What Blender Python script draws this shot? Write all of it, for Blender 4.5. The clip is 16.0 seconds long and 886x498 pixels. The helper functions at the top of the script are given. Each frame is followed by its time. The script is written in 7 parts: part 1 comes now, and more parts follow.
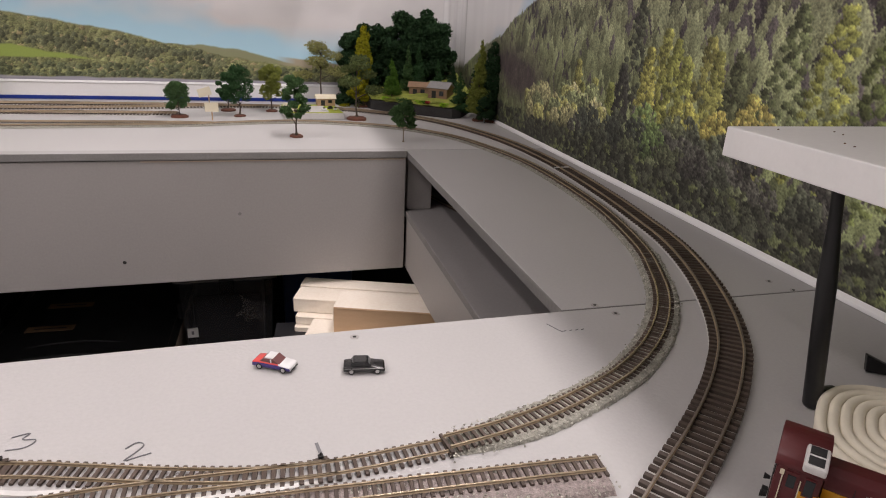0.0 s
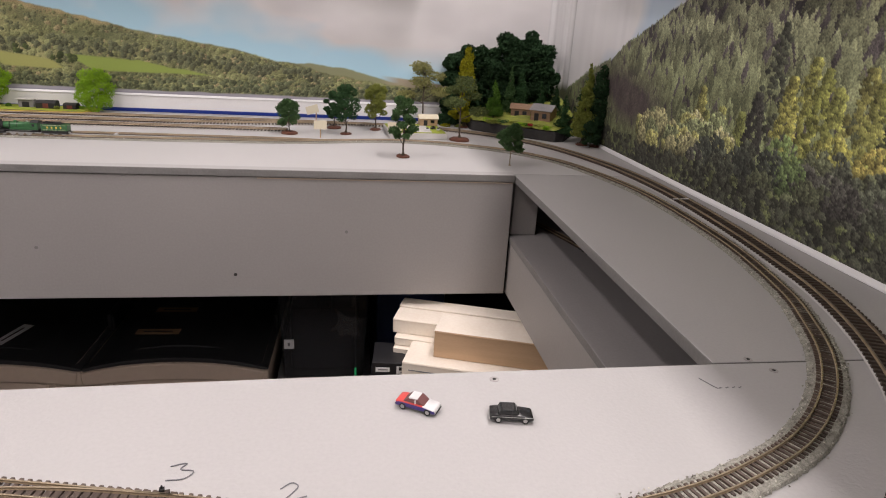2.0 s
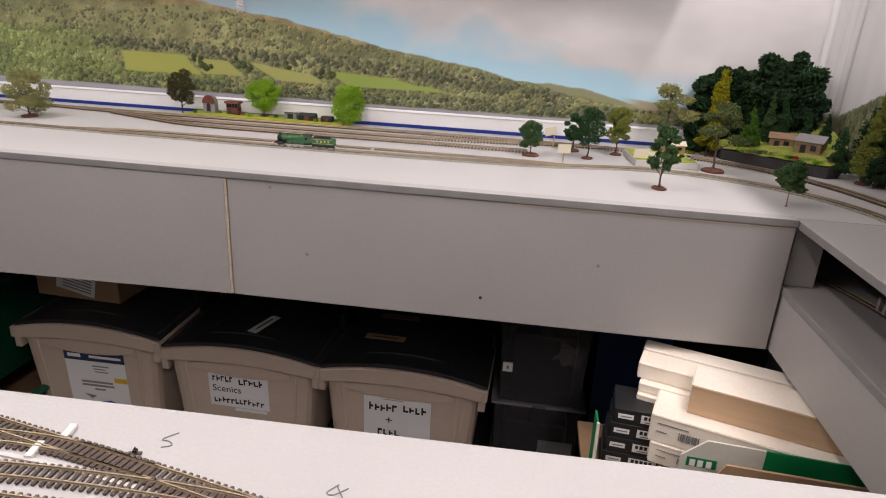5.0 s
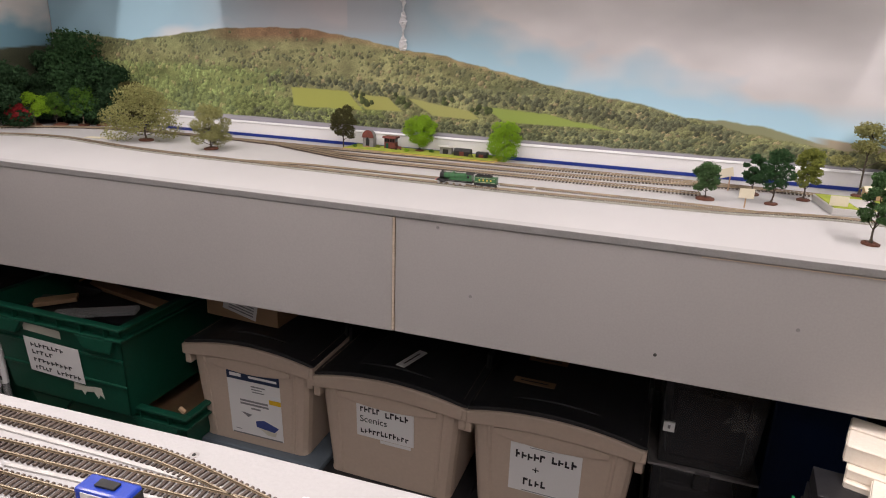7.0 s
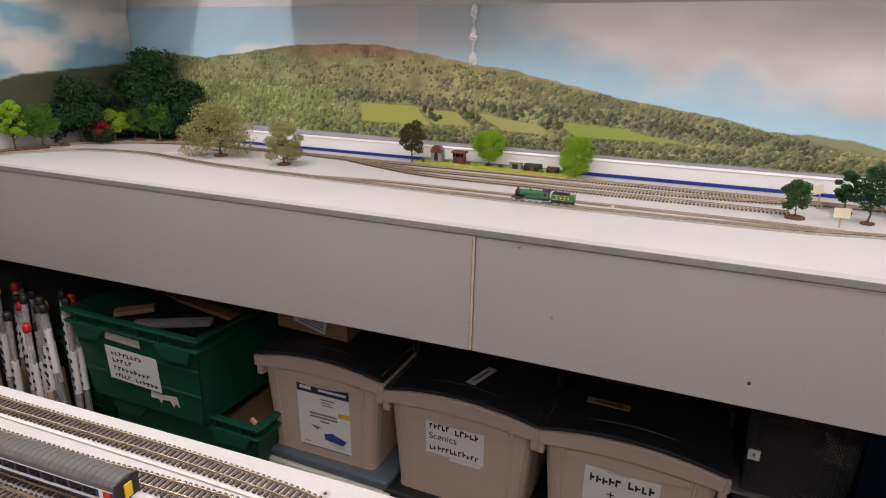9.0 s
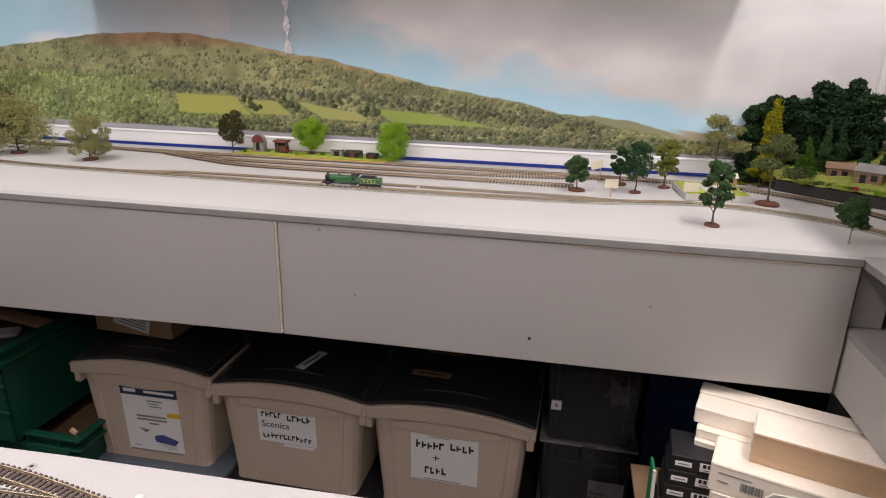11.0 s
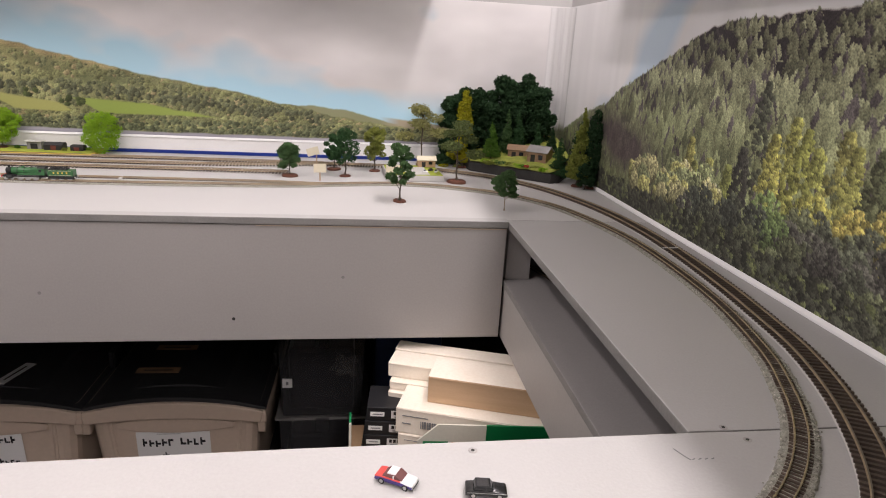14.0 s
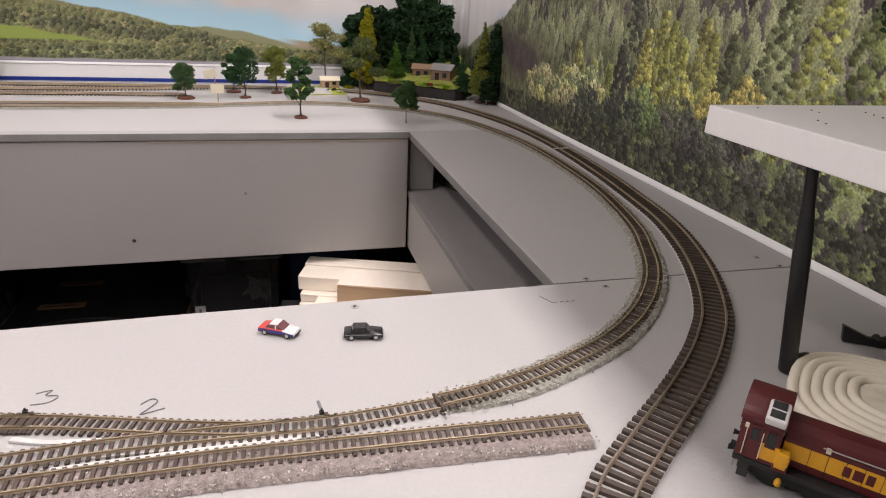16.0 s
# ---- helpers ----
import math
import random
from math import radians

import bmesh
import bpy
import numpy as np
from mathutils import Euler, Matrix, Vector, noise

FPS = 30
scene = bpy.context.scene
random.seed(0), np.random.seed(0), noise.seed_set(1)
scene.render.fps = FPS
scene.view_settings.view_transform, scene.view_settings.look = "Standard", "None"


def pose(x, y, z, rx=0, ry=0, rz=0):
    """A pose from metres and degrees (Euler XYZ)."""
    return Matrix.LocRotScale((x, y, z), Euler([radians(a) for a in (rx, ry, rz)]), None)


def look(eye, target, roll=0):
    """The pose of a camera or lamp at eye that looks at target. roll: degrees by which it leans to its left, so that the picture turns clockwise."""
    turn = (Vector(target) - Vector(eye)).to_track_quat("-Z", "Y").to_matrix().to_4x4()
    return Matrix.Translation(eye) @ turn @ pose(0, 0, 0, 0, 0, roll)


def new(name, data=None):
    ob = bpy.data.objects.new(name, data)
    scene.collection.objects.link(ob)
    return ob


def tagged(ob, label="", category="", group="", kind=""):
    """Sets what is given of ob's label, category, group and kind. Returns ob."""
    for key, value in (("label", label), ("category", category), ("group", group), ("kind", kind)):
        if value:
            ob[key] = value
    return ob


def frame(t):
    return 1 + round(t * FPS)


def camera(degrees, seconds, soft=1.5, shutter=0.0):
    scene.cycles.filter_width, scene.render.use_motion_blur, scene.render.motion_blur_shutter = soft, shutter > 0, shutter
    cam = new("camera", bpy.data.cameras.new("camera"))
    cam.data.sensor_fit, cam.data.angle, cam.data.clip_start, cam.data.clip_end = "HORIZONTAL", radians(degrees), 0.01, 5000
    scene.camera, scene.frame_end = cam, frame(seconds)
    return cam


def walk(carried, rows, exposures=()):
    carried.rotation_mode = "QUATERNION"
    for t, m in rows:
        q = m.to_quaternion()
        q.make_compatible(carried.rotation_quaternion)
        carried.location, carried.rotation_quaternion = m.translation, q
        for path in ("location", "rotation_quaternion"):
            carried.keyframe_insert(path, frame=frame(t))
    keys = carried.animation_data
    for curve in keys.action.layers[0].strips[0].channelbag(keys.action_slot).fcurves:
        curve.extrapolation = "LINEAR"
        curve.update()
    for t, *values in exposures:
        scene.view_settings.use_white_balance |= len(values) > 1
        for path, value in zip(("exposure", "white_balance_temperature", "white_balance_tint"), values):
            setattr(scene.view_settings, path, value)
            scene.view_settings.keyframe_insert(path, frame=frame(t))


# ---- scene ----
cam = camera(71.0, 16.0, soft=1.05)
PATH = [
    (0, (0.075, 0.036, 1.224), (0.593, 1.833, 0.516), 2.9),
    (0.5, (0.068, 0.044, 1.226), (0.549, 1.857, 0.533), 2.8),
    (1, (0.059, 0.052, 1.228), (0.491, 1.883, 0.552), 2.8),
    (1.5, (0.044, 0.059, 1.231), (0.419, 1.906, 0.561), 3.1),
    (2, (0.028, 0.071, 1.229), (0.32, 1.932, 0.557), 3.3),
    (2.5, (0.01, 0.082, 1.229), (0.218, 1.951, 0.549), 3.2),
    (3, (-0.024, 0.082, 1.25), (0.105, 1.953, 0.554), 3.8),
    (5.5, (-0.126, 0.128, 1.245), (-0.464, 1.984, 0.581), 2.3),
    (6, (-0.15, 0.135, 1.251), (-0.585, 1.977, 0.603), 1.6),
    (6.5, (-0.177, 0.14, 1.257), (-0.704, 1.966, 0.632), 1.7),
    (7, (-0.199, 0.143, 1.259), (-0.81, 1.946, 0.645), 2.1),
    (7.5, (-0.224, 0.145, 1.259), (-0.926, 1.915, 0.645), 1.3),
    (8, (-0.251, 0.145, 1.261), (-1.049, 1.88, 0.667), 0.4),
    (8.2, (-0.264, 0.142, 1.264), (-1.095, 1.864, 0.678), 0.6),
    (10.3, (-0.179, 0.134, 1.281), (-0.689, 1.969, 0.671), 2.2),
    (10.5, (-0.155, 0.135, 1.273), (-0.642, 1.979, 0.671), 2.0),
    (11, (-0.123, 0.128, 1.273), (-0.496, 1.998, 0.658), 1.3),
    (11.5, (-0.09, 0.121, 1.276), (-0.347, 2.004, 0.639), 0.6),
    (12, (-0.057, 0.118, 1.271), (-0.201, 2.013, 0.633), 1.3),
    (12.5, (-0.03, 0.112, 1.273), (-0.077, 2.013, 0.637), 2.3),
    (13, (-0.003, 0.101, 1.269), (0.039, 2.004, 0.648), 2.9),
    (13.5, (0.021, 0.077, 1.281), (0.179, 1.973, 0.663), 2.8),
    (14, (0.043, 0.064, 1.271), (0.317, 1.951, 0.669), 3.2),
    (14.5, (0.051, 0.043, 1.263), (0.411, 1.913, 0.642), 3.1),
    (15, (0.062, 0.032, 1.251), (0.485, 1.873, 0.594), 3.1),
    (15.5, (0.068, 0.023, 1.238), (0.54, 1.831, 0.526), 2.7),
    (16, (0.076, 0.012, 1.225), (0.574, 1.795, 0.468), 2.9),
]
walk(cam, [(t, look(eye, target, roll)) for t, eye, target, roll in PATH], [(0.0, -0.37), (1.5, -0.26), (3.0, -0.22), (5.5, -0.02), (8.2, 0.04), (11.0, 0.0), (12.5, 0.03), (14.5, 0.01), (16.0, -0.12)])

# ---- light ----
world = bpy.data.worlds.new("room_air")
world.use_nodes = True
scene.world = world
world.node_tree.nodes["Background"].inputs["Color"].default_value = (0.9, 0.85, 0.8, 1)
world.node_tree.nodes["Background"].inputs["Strength"].default_value = 0.02
scene.view_settings.exposure = 0.0
WARM = (1.0, 0.905, 0.9)


def tube_light(name, x, y, z, length, width, watts, along_y=False):
    data = bpy.data.lights.new(name, "AREA")
    data.shape, data.size, data.size_y, data.energy, data.color = "RECTANGLE", length, width, watts, WARM
    ob = new(name, data)
    ob.matrix_world = pose(x, y, z, 0, 0, 90 if along_y else 0)
    return ob


tube_light("overhead_light", 0.47, 0.75, 2.28, 1.1, 0.1, 16, True)
tube_light("overhead_light", -1.45, 0.65, 2.28, 1.1, 0.1, 15, True)
# added light without a known source, brightens the lower fascia and east wall
tube_light("overhead_light", -0.65, 0.4, 2.28, 1.1, 0.1, 10, True)
tube_light("overhead_light", 0.47, -0.9, 2.28, 1.1, 0.1, 19, True)

# ---- materials ----


def nodes_of(name):
    m = bpy.data.materials.new(name)
    m.use_nodes = True
    t = m.node_tree
    return m, t, t.nodes["Principled BSDF"]


def add(t, kind, **kw):
    n = t.nodes.new(kind)
    for k, v in kw.items():
        n.inputs[k.replace("_", " ")].default_value = v
    return n


def coords(t, scale=(1, 1, 1)):
    tc = t.nodes.new("ShaderNodeTexCoord")
    mp = add(t, "ShaderNodeMapping", Scale=scale)
    t.links.new(tc.outputs["Object"], mp.inputs["Vector"])
    return mp.outputs["Vector"]


def mixed(t, fac, a, b, mode="MIX"):
    """A colour mix; fac, a and b are sockets or values."""
    n = t.nodes.new("ShaderNodeMix")
    n.data_type, n.blend_type = "RGBA", mode
    for i, v in ((0, fac), (6, a), (7, b)):
        if hasattr(v, "is_output"):
            t.links.new(v, n.inputs[i])
        else:
            n.inputs[i].default_value = v if i == 0 else (*v, 1)
    return n.outputs[2]


def surface(name, color, rough=0.6, metal=0.0, second=None, big=6.0, fine=150.0, vary=0.25, bump=0.15, stretch=(1, 1, 1), spread=0.0, coat=0.0):
    """A procedural surface: two colours mixed by broad and fine noise, fine relief, and a change from piece to piece."""
    m, t, b = nodes_of(name)
    vec = coords(t, stretch)
    n1 = add(t, "ShaderNodeTexNoise", Scale=big, Detail=4.0)
    n2 = add(t, "ShaderNodeTexNoise", Scale=fine, Detail=3.0)
    t.links.new(vec, n1.inputs["Vector"])
    t.links.new(vec, n2.inputs["Vector"])
    second = second or tuple(c * (1 - vary) for c in color)
    add_f = t.nodes.new("ShaderNodeMath")
    add_f.operation = "MULTIPLY_ADD"
    t.links.new(n1.outputs["Fac"], add_f.inputs[0])
    add_f.inputs[1].default_value = 0.6
    half = t.nodes.new("ShaderNodeMath")
    half.operation = "MULTIPLY"
    half.inputs[1].default_value = 0.45
    t.links.new(n2.outputs["Fac"], half.inputs[0])
    t.links.new(half.outputs[0], add_f.inputs[2])
    ramp = t.nodes.new("ShaderNodeValToRGB")
    ramp.color_ramp.elements[0].position, ramp.color_ramp.elements[1].position = 0.35, 0.7
    t.links.new(add_f.outputs[0], ramp.inputs["Fac"])
    col = mixed(t, ramp.outputs["Color"], second, color)
    if spread:
        oi = t.nodes.new("ShaderNodeObjectInfo")
        mr = add(t, "ShaderNodeMapRange", To_Min=1 - spread, To_Max=1 + spread)
        t.links.new(oi.outputs["Random"], mr.inputs["Value"])
        hsv = t.nodes.new("ShaderNodeHueSaturation")
        t.links.new(mr.outputs["Result"], hsv.inputs["Value"])
        t.links.new(col, hsv.inputs["Color"])
        col = hsv.outputs["Color"]
    t.links.new(col, b.inputs["Base Color"])
    b.inputs["Roughness"].default_value, b.inputs["Metallic"].default_value, b.inputs["Coat Weight"].default_value = rough, metal, coat
    if bump:
        bp = add(t, "ShaderNodeBump", Strength=bump, Distance=0.001)
        t.links.new(n2.outputs["Fac"], bp.inputs["Height"])
        t.links.new(bp.outputs["Normal"], b.inputs["Normal"])
    return m


def foliage(name, dark, light, scale=220.0):
    """Flocked leaves, each clump of its own tone."""
    m, t, b = nodes_of(name)
    geo = t.nodes.new("ShaderNodeNewGeometry")
    n = add(t, "ShaderNodeTexNoise", Scale=scale, Detail=2.0)
    t.links.new(coords(t), n.inputs["Vector"])
    a = mixed(t, geo.outputs["Random Per Island"], dark, light)
    c = mixed(t, n.outputs["Fac"], a, tuple(x * 0.55 for x in light), "MIX")
    t.links.new(c, b.inputs["Base Color"])
    b.inputs["Roughness"].default_value = 0.9
    b.inputs["Specular IOR Level"].default_value = 0.15
    return m


def printed(name, rough, gloss=0.25, low=0.62, high=1.36):
    """A photographic print: broad colours from the sheet's own colour layer, broken up by fine grain, under a slight gloss."""
    m, t, b = nodes_of(name)
    at = t.nodes.new("ShaderNodeVertexColor")
    at.layer_name = "ink"
    vec = coords(t)
    v = add(t, "ShaderNodeTexVoronoi", Scale=330.0)
    n = add(t, "ShaderNodeTexNoise", Scale=420.0, Detail=4.0, Roughness=0.7)
    t.links.new(vec, v.inputs["Vector"])
    t.links.new(vec, n.inputs["Vector"])
    grain = mixed(t, 0.55, v.outputs["Distance"], n.outputs["Fac"])
    rp = t.nodes.new("ShaderNodeValToRGB")
    rp.color_ramp.elements[0].position, rp.color_ramp.elements[1].position = 0.25, 0.68
    rp.color_ramp.elements[0].color, rp.color_ramp.elements[1].color = (low, low, low * 1.03, 1), (high, high * 0.985, high * 0.95, 1)
    t.links.new(grain, rp.inputs["Fac"])
    c = mixed(t, at.outputs["Alpha"], at.outputs["Color"], mixed(t, 1.0, at.outputs["Color"], rp.outputs["Color"], "MULTIPLY"))
    t.links.new(c, b.inputs["Base Color"])
    b.inputs["Roughness"].default_value = rough
    b.inputs["Coat Weight"].default_value, b.inputs["Coat Roughness"].default_value = gloss, 0.12
    b.inputs["Specular IOR Level"].default_value = 0.3
    w = add(t, "ShaderNodeTexNoise", Scale=2.2, Detail=1.0)
    t.links.new(coords(t, (1, 1, 0.12)), w.inputs["Vector"])
    bp = add(t, "ShaderNodeBump", Strength=0.5, Distance=0.02)
    t.links.new(w.outputs["Fac"], bp.inputs["Height"])
    t.links.new(bp.outputs["Normal"], b.inputs["Coat Normal"])
    t.links.new(bp.outputs["Normal"], b.inputs["Normal"])
    return m


def clear(name, color, rough=0.15, alpha=0.35):
    m, t, b = nodes_of(name)
    b.inputs["Base Color"].default_value = (*color, 1)
    b.inputs["Roughness"].default_value = rough
    n = add(t, "ShaderNodeTexNoise", Scale=25.0, Detail=3.0)
    mr = add(t, "ShaderNodeMapRange", To_Min=alpha * 0.7, To_Max=min(1.0, alpha * 1.3))
    t.links.new(n.outputs["Fac"], mr.inputs["Value"])
    t.links.new(mr.outputs["Result"], b.inputs["Alpha"])
    return m


BOARD = surface("grey_board_paint", (0.45, 0.44, 0.435), 0.55, big=3.5, fine=380, vary=0.09, bump=0.25)
# BOARD's grey made paler for the far board, where the lamps fall short
FARBOARD = surface("grey_board_paint_lit", (0.55, 0.54, 0.535), 0.55, big=3.5, fine=380, vary=0.1, bump=0.25)
FASCIA = surface("grey_fascia_paint", (0.40, 0.38, 0.365), 0.5, big=2.5, fine=300, vary=0.12, bump=0.09)
EDGE = surface("darker_edge_grey", (0.28, 0.27, 0.262), 0.6, big=20, fine=300, vary=0.25)
RAWPLY = surface("bare_plywood_edge", (0.6, 0.5, 0.4), 0.7, second=(0.42, 0.33, 0.25), stretch=(1, 1, 30), bump=0.2)
BEADP = surface("bright_white_gloss_paint", (0.92, 0.92, 0.92), 0.3, big=5, fine=300, vary=0.04)
WHITEP = surface("white_painted_board", (0.84, 0.83, 0.82), 0.5, big=5, fine=300, vary=0.06)
WALLP = surface("pale_wall_paint", (0.55, 0.54, 0.535), 0.75, big=2, fine=250, vary=0.06)
CEILP = surface("ceiling_paint", (0.75, 0.74, 0.72), 0.85, big=2, fine=200, vary=0.05)
FLOORM = surface("dark_carpet", (0.035, 0.034, 0.036), 0.95, big=8, fine=500, vary=0.4, bump=0.5)
BLUE = surface("blue_stripe_paint", (0.006, 0.03, 0.25), 0.4, big=12, fine=200, vary=0.2)
PENCIL = surface("pencil_lead", (0.17, 0.17, 0.18), 0.5, bump=0)
INK = surface("black_marker_ink", (0.012, 0.012, 0.014), 0.5, bump=0)
RAIL = surface("nickel_silver_rail", (0.74, 0.62, 0.44), 0.26, 0.7, second=(0.48, 0.39, 0.27), big=30, fine=400)
RAIL_D = surface("browned_rail_sides", (0.4, 0.31, 0.2), 0.45, 0.35, second=(0.24, 0.185, 0.125), big=30, fine=400)
SLEEPER = surface("brown_plastic_sleeper", (0.085, 0.06, 0.046), 0.6, second=(0.05, 0.036, 0.029), big=40, fine=300, spread=0.18)
SLEEPER_N = surface("grey_brown_plastic_sleeper", (0.1, 0.07, 0.054), 0.6, second=(0.05, 0.036, 0.029), big=40, fine=300, spread=0.2)
RAIL_W = surface("dull_brown_rail_head", (0.24, 0.2, 0.165), 0.4, 0.4, second=(0.14, 0.115, 0.095), big=30, fine=400)
BALLAST = surface("fine_grey_ballast", (0.44, 0.43, 0.37), 0.9, second=(0.17, 0.165, 0.14), big=260, fine=1100, bump=0.9)
MAUVE = surface("fine_mauve_ballast", (0.4, 0.34, 0.32), 0.9, second=(0.17, 0.14, 0.135), big=260, fine=1100, bump=0.9)
FOAMB = surface("pale_track_underlay", (0.56, 0.545, 0.52), 0.8, big=10, fine=400, vary=0.15)
BROWNB = surface("red_brown_base_paint", (0.16, 0.058, 0.03), 0.7, second=(0.08, 0.03, 0.02), big=60, fine=400, bump=0.5)
BARK = surface("model_tree_bark", (0.11, 0.085, 0.06), 0.9, second=(0.05, 0.04, 0.03), big=60, fine=500, bump=0.6)
BARKPALE = surface("pale_tree_bark", (0.36, 0.29, 0.2), 0.9, second=(0.2, 0.16, 0.11), big=60, fine=500, bump=0.6)
DECK_GREY = surface("dull_deck_grey", (0.3, 0.285, 0.28), 0.6, big=3.5, fine=380, vary=0.14, bump=0.25)
LEAF = {
    "moss": foliage("moss_flock", (0.055, 0.085, 0.03), (0.18, 0.22, 0.08)),
    "mid": foliage("mid_green_flock", (0.028, 0.07, 0.025), (0.12, 0.22, 0.08)),
    "deep": foliage("deep_green_flock", (0.018, 0.055, 0.022), (0.07, 0.155, 0.058)),
    "dark": foliage("dark_green_flock", (0.011, 0.032, 0.014), (0.045, 0.095, 0.04)),
    "olive": foliage("olive_flock", (0.12, 0.16, 0.03), (0.34, 0.37, 0.08)),
    "lime": foliage("lime_flock", (0.2, 0.42, 0.012), (0.42, 0.68, 0.05)),
    "yellow": foliage("yellow_flock", (0.2, 0.2, 0.01), (0.42, 0.4, 0.02)),
    "grass": foliage("fresh_green_flock", (0.05, 0.14, 0.015), (0.14, 0.28, 0.04)),
    "sage": foliage("sage_flock", (0.2, 0.21, 0.075), (0.46, 0.45, 0.18)),
    "brown": foliage("brown_olive_flock", (0.04, 0.042, 0.016), (0.13, 0.12, 0.045)),
    "red": foliage("red_flock", (0.35, 0.02, 0.03), (0.6, 0.06, 0.07)),
}
TURF = surface("static_grass", (0.46, 0.5, 0.06), 0.95, second=(0.24, 0.32, 0.04), big=45, fine=600, bump=0.8)
MEADOW = surface("rough_olive_scatter", (0.34, 0.38, 0.06), 0.95, second=(0.14, 0.16, 0.035), big=60, fine=600, bump=0.9)
OCHRE = surface("ochre_scatter", (0.75, 0.56, 0.1), 0.9, second=(0.6, 0.43, 0.07), big=40, fine=500, bump=0.5)
EARTH = surface("dark_grey_foam_cut", (0.05, 0.047, 0.045), 0.9, big=40, fine=300, vary=0.4, bump=0.6)
CREAMC = surface("cream_card", (0.72, 0.66, 0.5), 0.7, big=20, fine=300, vary=0.08)
PINE = surface("pale_timber", (0.52, 0.36, 0.22), 0.6, second=(0.36, 0.23, 0.13), big=20, fine=120, stretch=(1, 14, 14), bump=0.3)
BROWNT = surface("brown_stained_timber", (0.36, 0.225, 0.135), 0.65, second=(0.2, 0.125, 0.075), big=20, fine=120, stretch=(1, 14, 14), bump=0.3)
SLATE = surface("grey_roof_sheet", (0.3, 0.29, 0.29), 0.7, big=30, fine=300, vary=0.3)
BRICKR = surface("dark_red_brickwork", (0.2, 0.05, 0.035), 0.8, second=(0.11, 0.035, 0.025), big=90, fine=500)
TAN = surface("beige_plastic_bin", (0.56, 0.45, 0.36), 0.5, big=4, fine=120, vary=0.1, bump=0.15)
LIDB = surface("black_plastic_lid", (0.018, 0.018, 0.02), 0.45, big=10, fine=200, vary=0.3)
GREENC = surface("green_plastic_crate", (0.005, 0.075, 0.043), 0.42, big=6, fine=150, vary=0.25)
PAPER = surface("white_paper_label", (0.78, 0.77, 0.76), 0.7, big=12, fine=300, vary=0.05, bump=0.05)
KRAFT = surface("brown_cardboard", (0.36, 0.23, 0.13), 0.85, second=(0.29, 0.18, 0.1), big=12, fine=250)
CREAMBOX = surface("cream_cardboard", (0.9, 0.83, 0.73), 0.6, second=(0.82, 0.73, 0.62), big=9, fine=200, bump=0.1)
TANBOX = surface("tan_box_side", (0.62, 0.43, 0.27), 0.65, second=(0.54, 0.36, 0.22), big=10, fine=150, stretch=(1, 12, 12), bump=0.1)
BLACKB = surface("black_card_box", (0.014, 0.014, 0.017), 0.45, big=9, fine=200, vary=0.3)
GREENB = surface("green_printed_card", (0.0, 0.19, 0.055), 0.5, big=9, fine=200, vary=0.12)
WHITEB = surface("off_white_printed_card", (0.66, 0.64, 0.55), 0.6, big=9, fine=200, vary=0.1)
NAVY = surface("navy_print", (0.02, 0.035, 0.085), 0.5, bump=0)
YELLOWP = surface("yellow_print", (0.8, 0.5, 0.02), 0.5, bump=0)
GREYINK = surface("grey_print", (0.25, 0.25, 0.26), 0.6, bump=0)
BLUEP = surface("blue_print", (0.06, 0.09, 0.3), 0.5, bump=0)
SMOKE = clear("smoky_clear_plastic", (0.06, 0.06, 0.064), 0.22, 0.55)
BAGCLR = clear("crinkly_clear_film", (0.75, 0.72, 0.68), 0.06, 0.1)
RIMCLR = clear("cloudy_plastic_rim", (0.3, 0.29, 0.28), 0.3, 0.6)
CLEARP = clear("clear_plastic", (0.6, 0.6, 0.6), 0.1, 0.35)
BLUELID = surface("blue_plastic_lid", (0.012, 0.035, 0.12), 0.4, big=10, fine=200, vary=0.2)
GREYBLUE = surface("grey_blue_plastic_lid", (0.12, 0.15, 0.18), 0.4, big=10, fine=200, vary=0.2)
# near-black that stands in for the shade below the boards
SHADE_DARK = surface("shade_panel_dark", (0.03, 0.028, 0.028), 0.8, big=3, fine=200, vary=0.3)
BLACKP = surface("black_plastic", (0.012, 0.012, 0.013), 0.4, big=15, fine=250, vary=0.3)
CABLE = surface("cream_cable_sheath", (0.85, 0.79, 0.65), 0.5, big=12, fine=250, vary=0.08)
MAROON = surface("maroon_loco_paint", (0.1, 0.0085, 0.0105), 0.48, big=25, fine=350, vary=0.2, coat=0.04)
GOLD = surface("golden_yellow_band", (0.75, 0.38, 0.015), 0.45, big=25, fine=350, vary=0.12)
UNDER = surface("black_underframe", (0.018, 0.018, 0.018), 0.6, big=30, fine=350, vary=0.3)
STEEL = surface("bright_metal", (0.6, 0.6, 0.58), 0.3, 0.9, bump=0)
GLASSD = surface("dark_window_glazing", (0.012, 0.014, 0.016), 0.12, bump=0)
WHITEPL = surface("white_plastic", (0.75, 0.74, 0.72), 0.45, bump=0.05)
APPLE = surface("apple_green_paint", (0.03, 0.13, 0.04), 0.35, big=40, fine=400, vary=0.2, coat=0.2)
REDP = surface("red_paint", (0.55, 0.02, 0.02), 0.4, bump=0)
VANBLUE = surface("blue_van_paint", (0.012, 0.05, 0.42), 0.35, big=40, fine=400, vary=0.15, coat=0.2)
COACHB = surface("dark_blue_coach_paint", (0.014, 0.025, 0.09), 0.35, big=40, fine=400, vary=0.15, coat=0.2)
ROOFG = surface("weathered_grey_roof", (0.1, 0.098, 0.095), 0.7, big=30, fine=300, vary=0.3, stretch=(0.2, 1, 1))
SALMON = surface("red_car_paint", (0.7, 0.07, 0.06), 0.3, coat=0.4, bump=0)
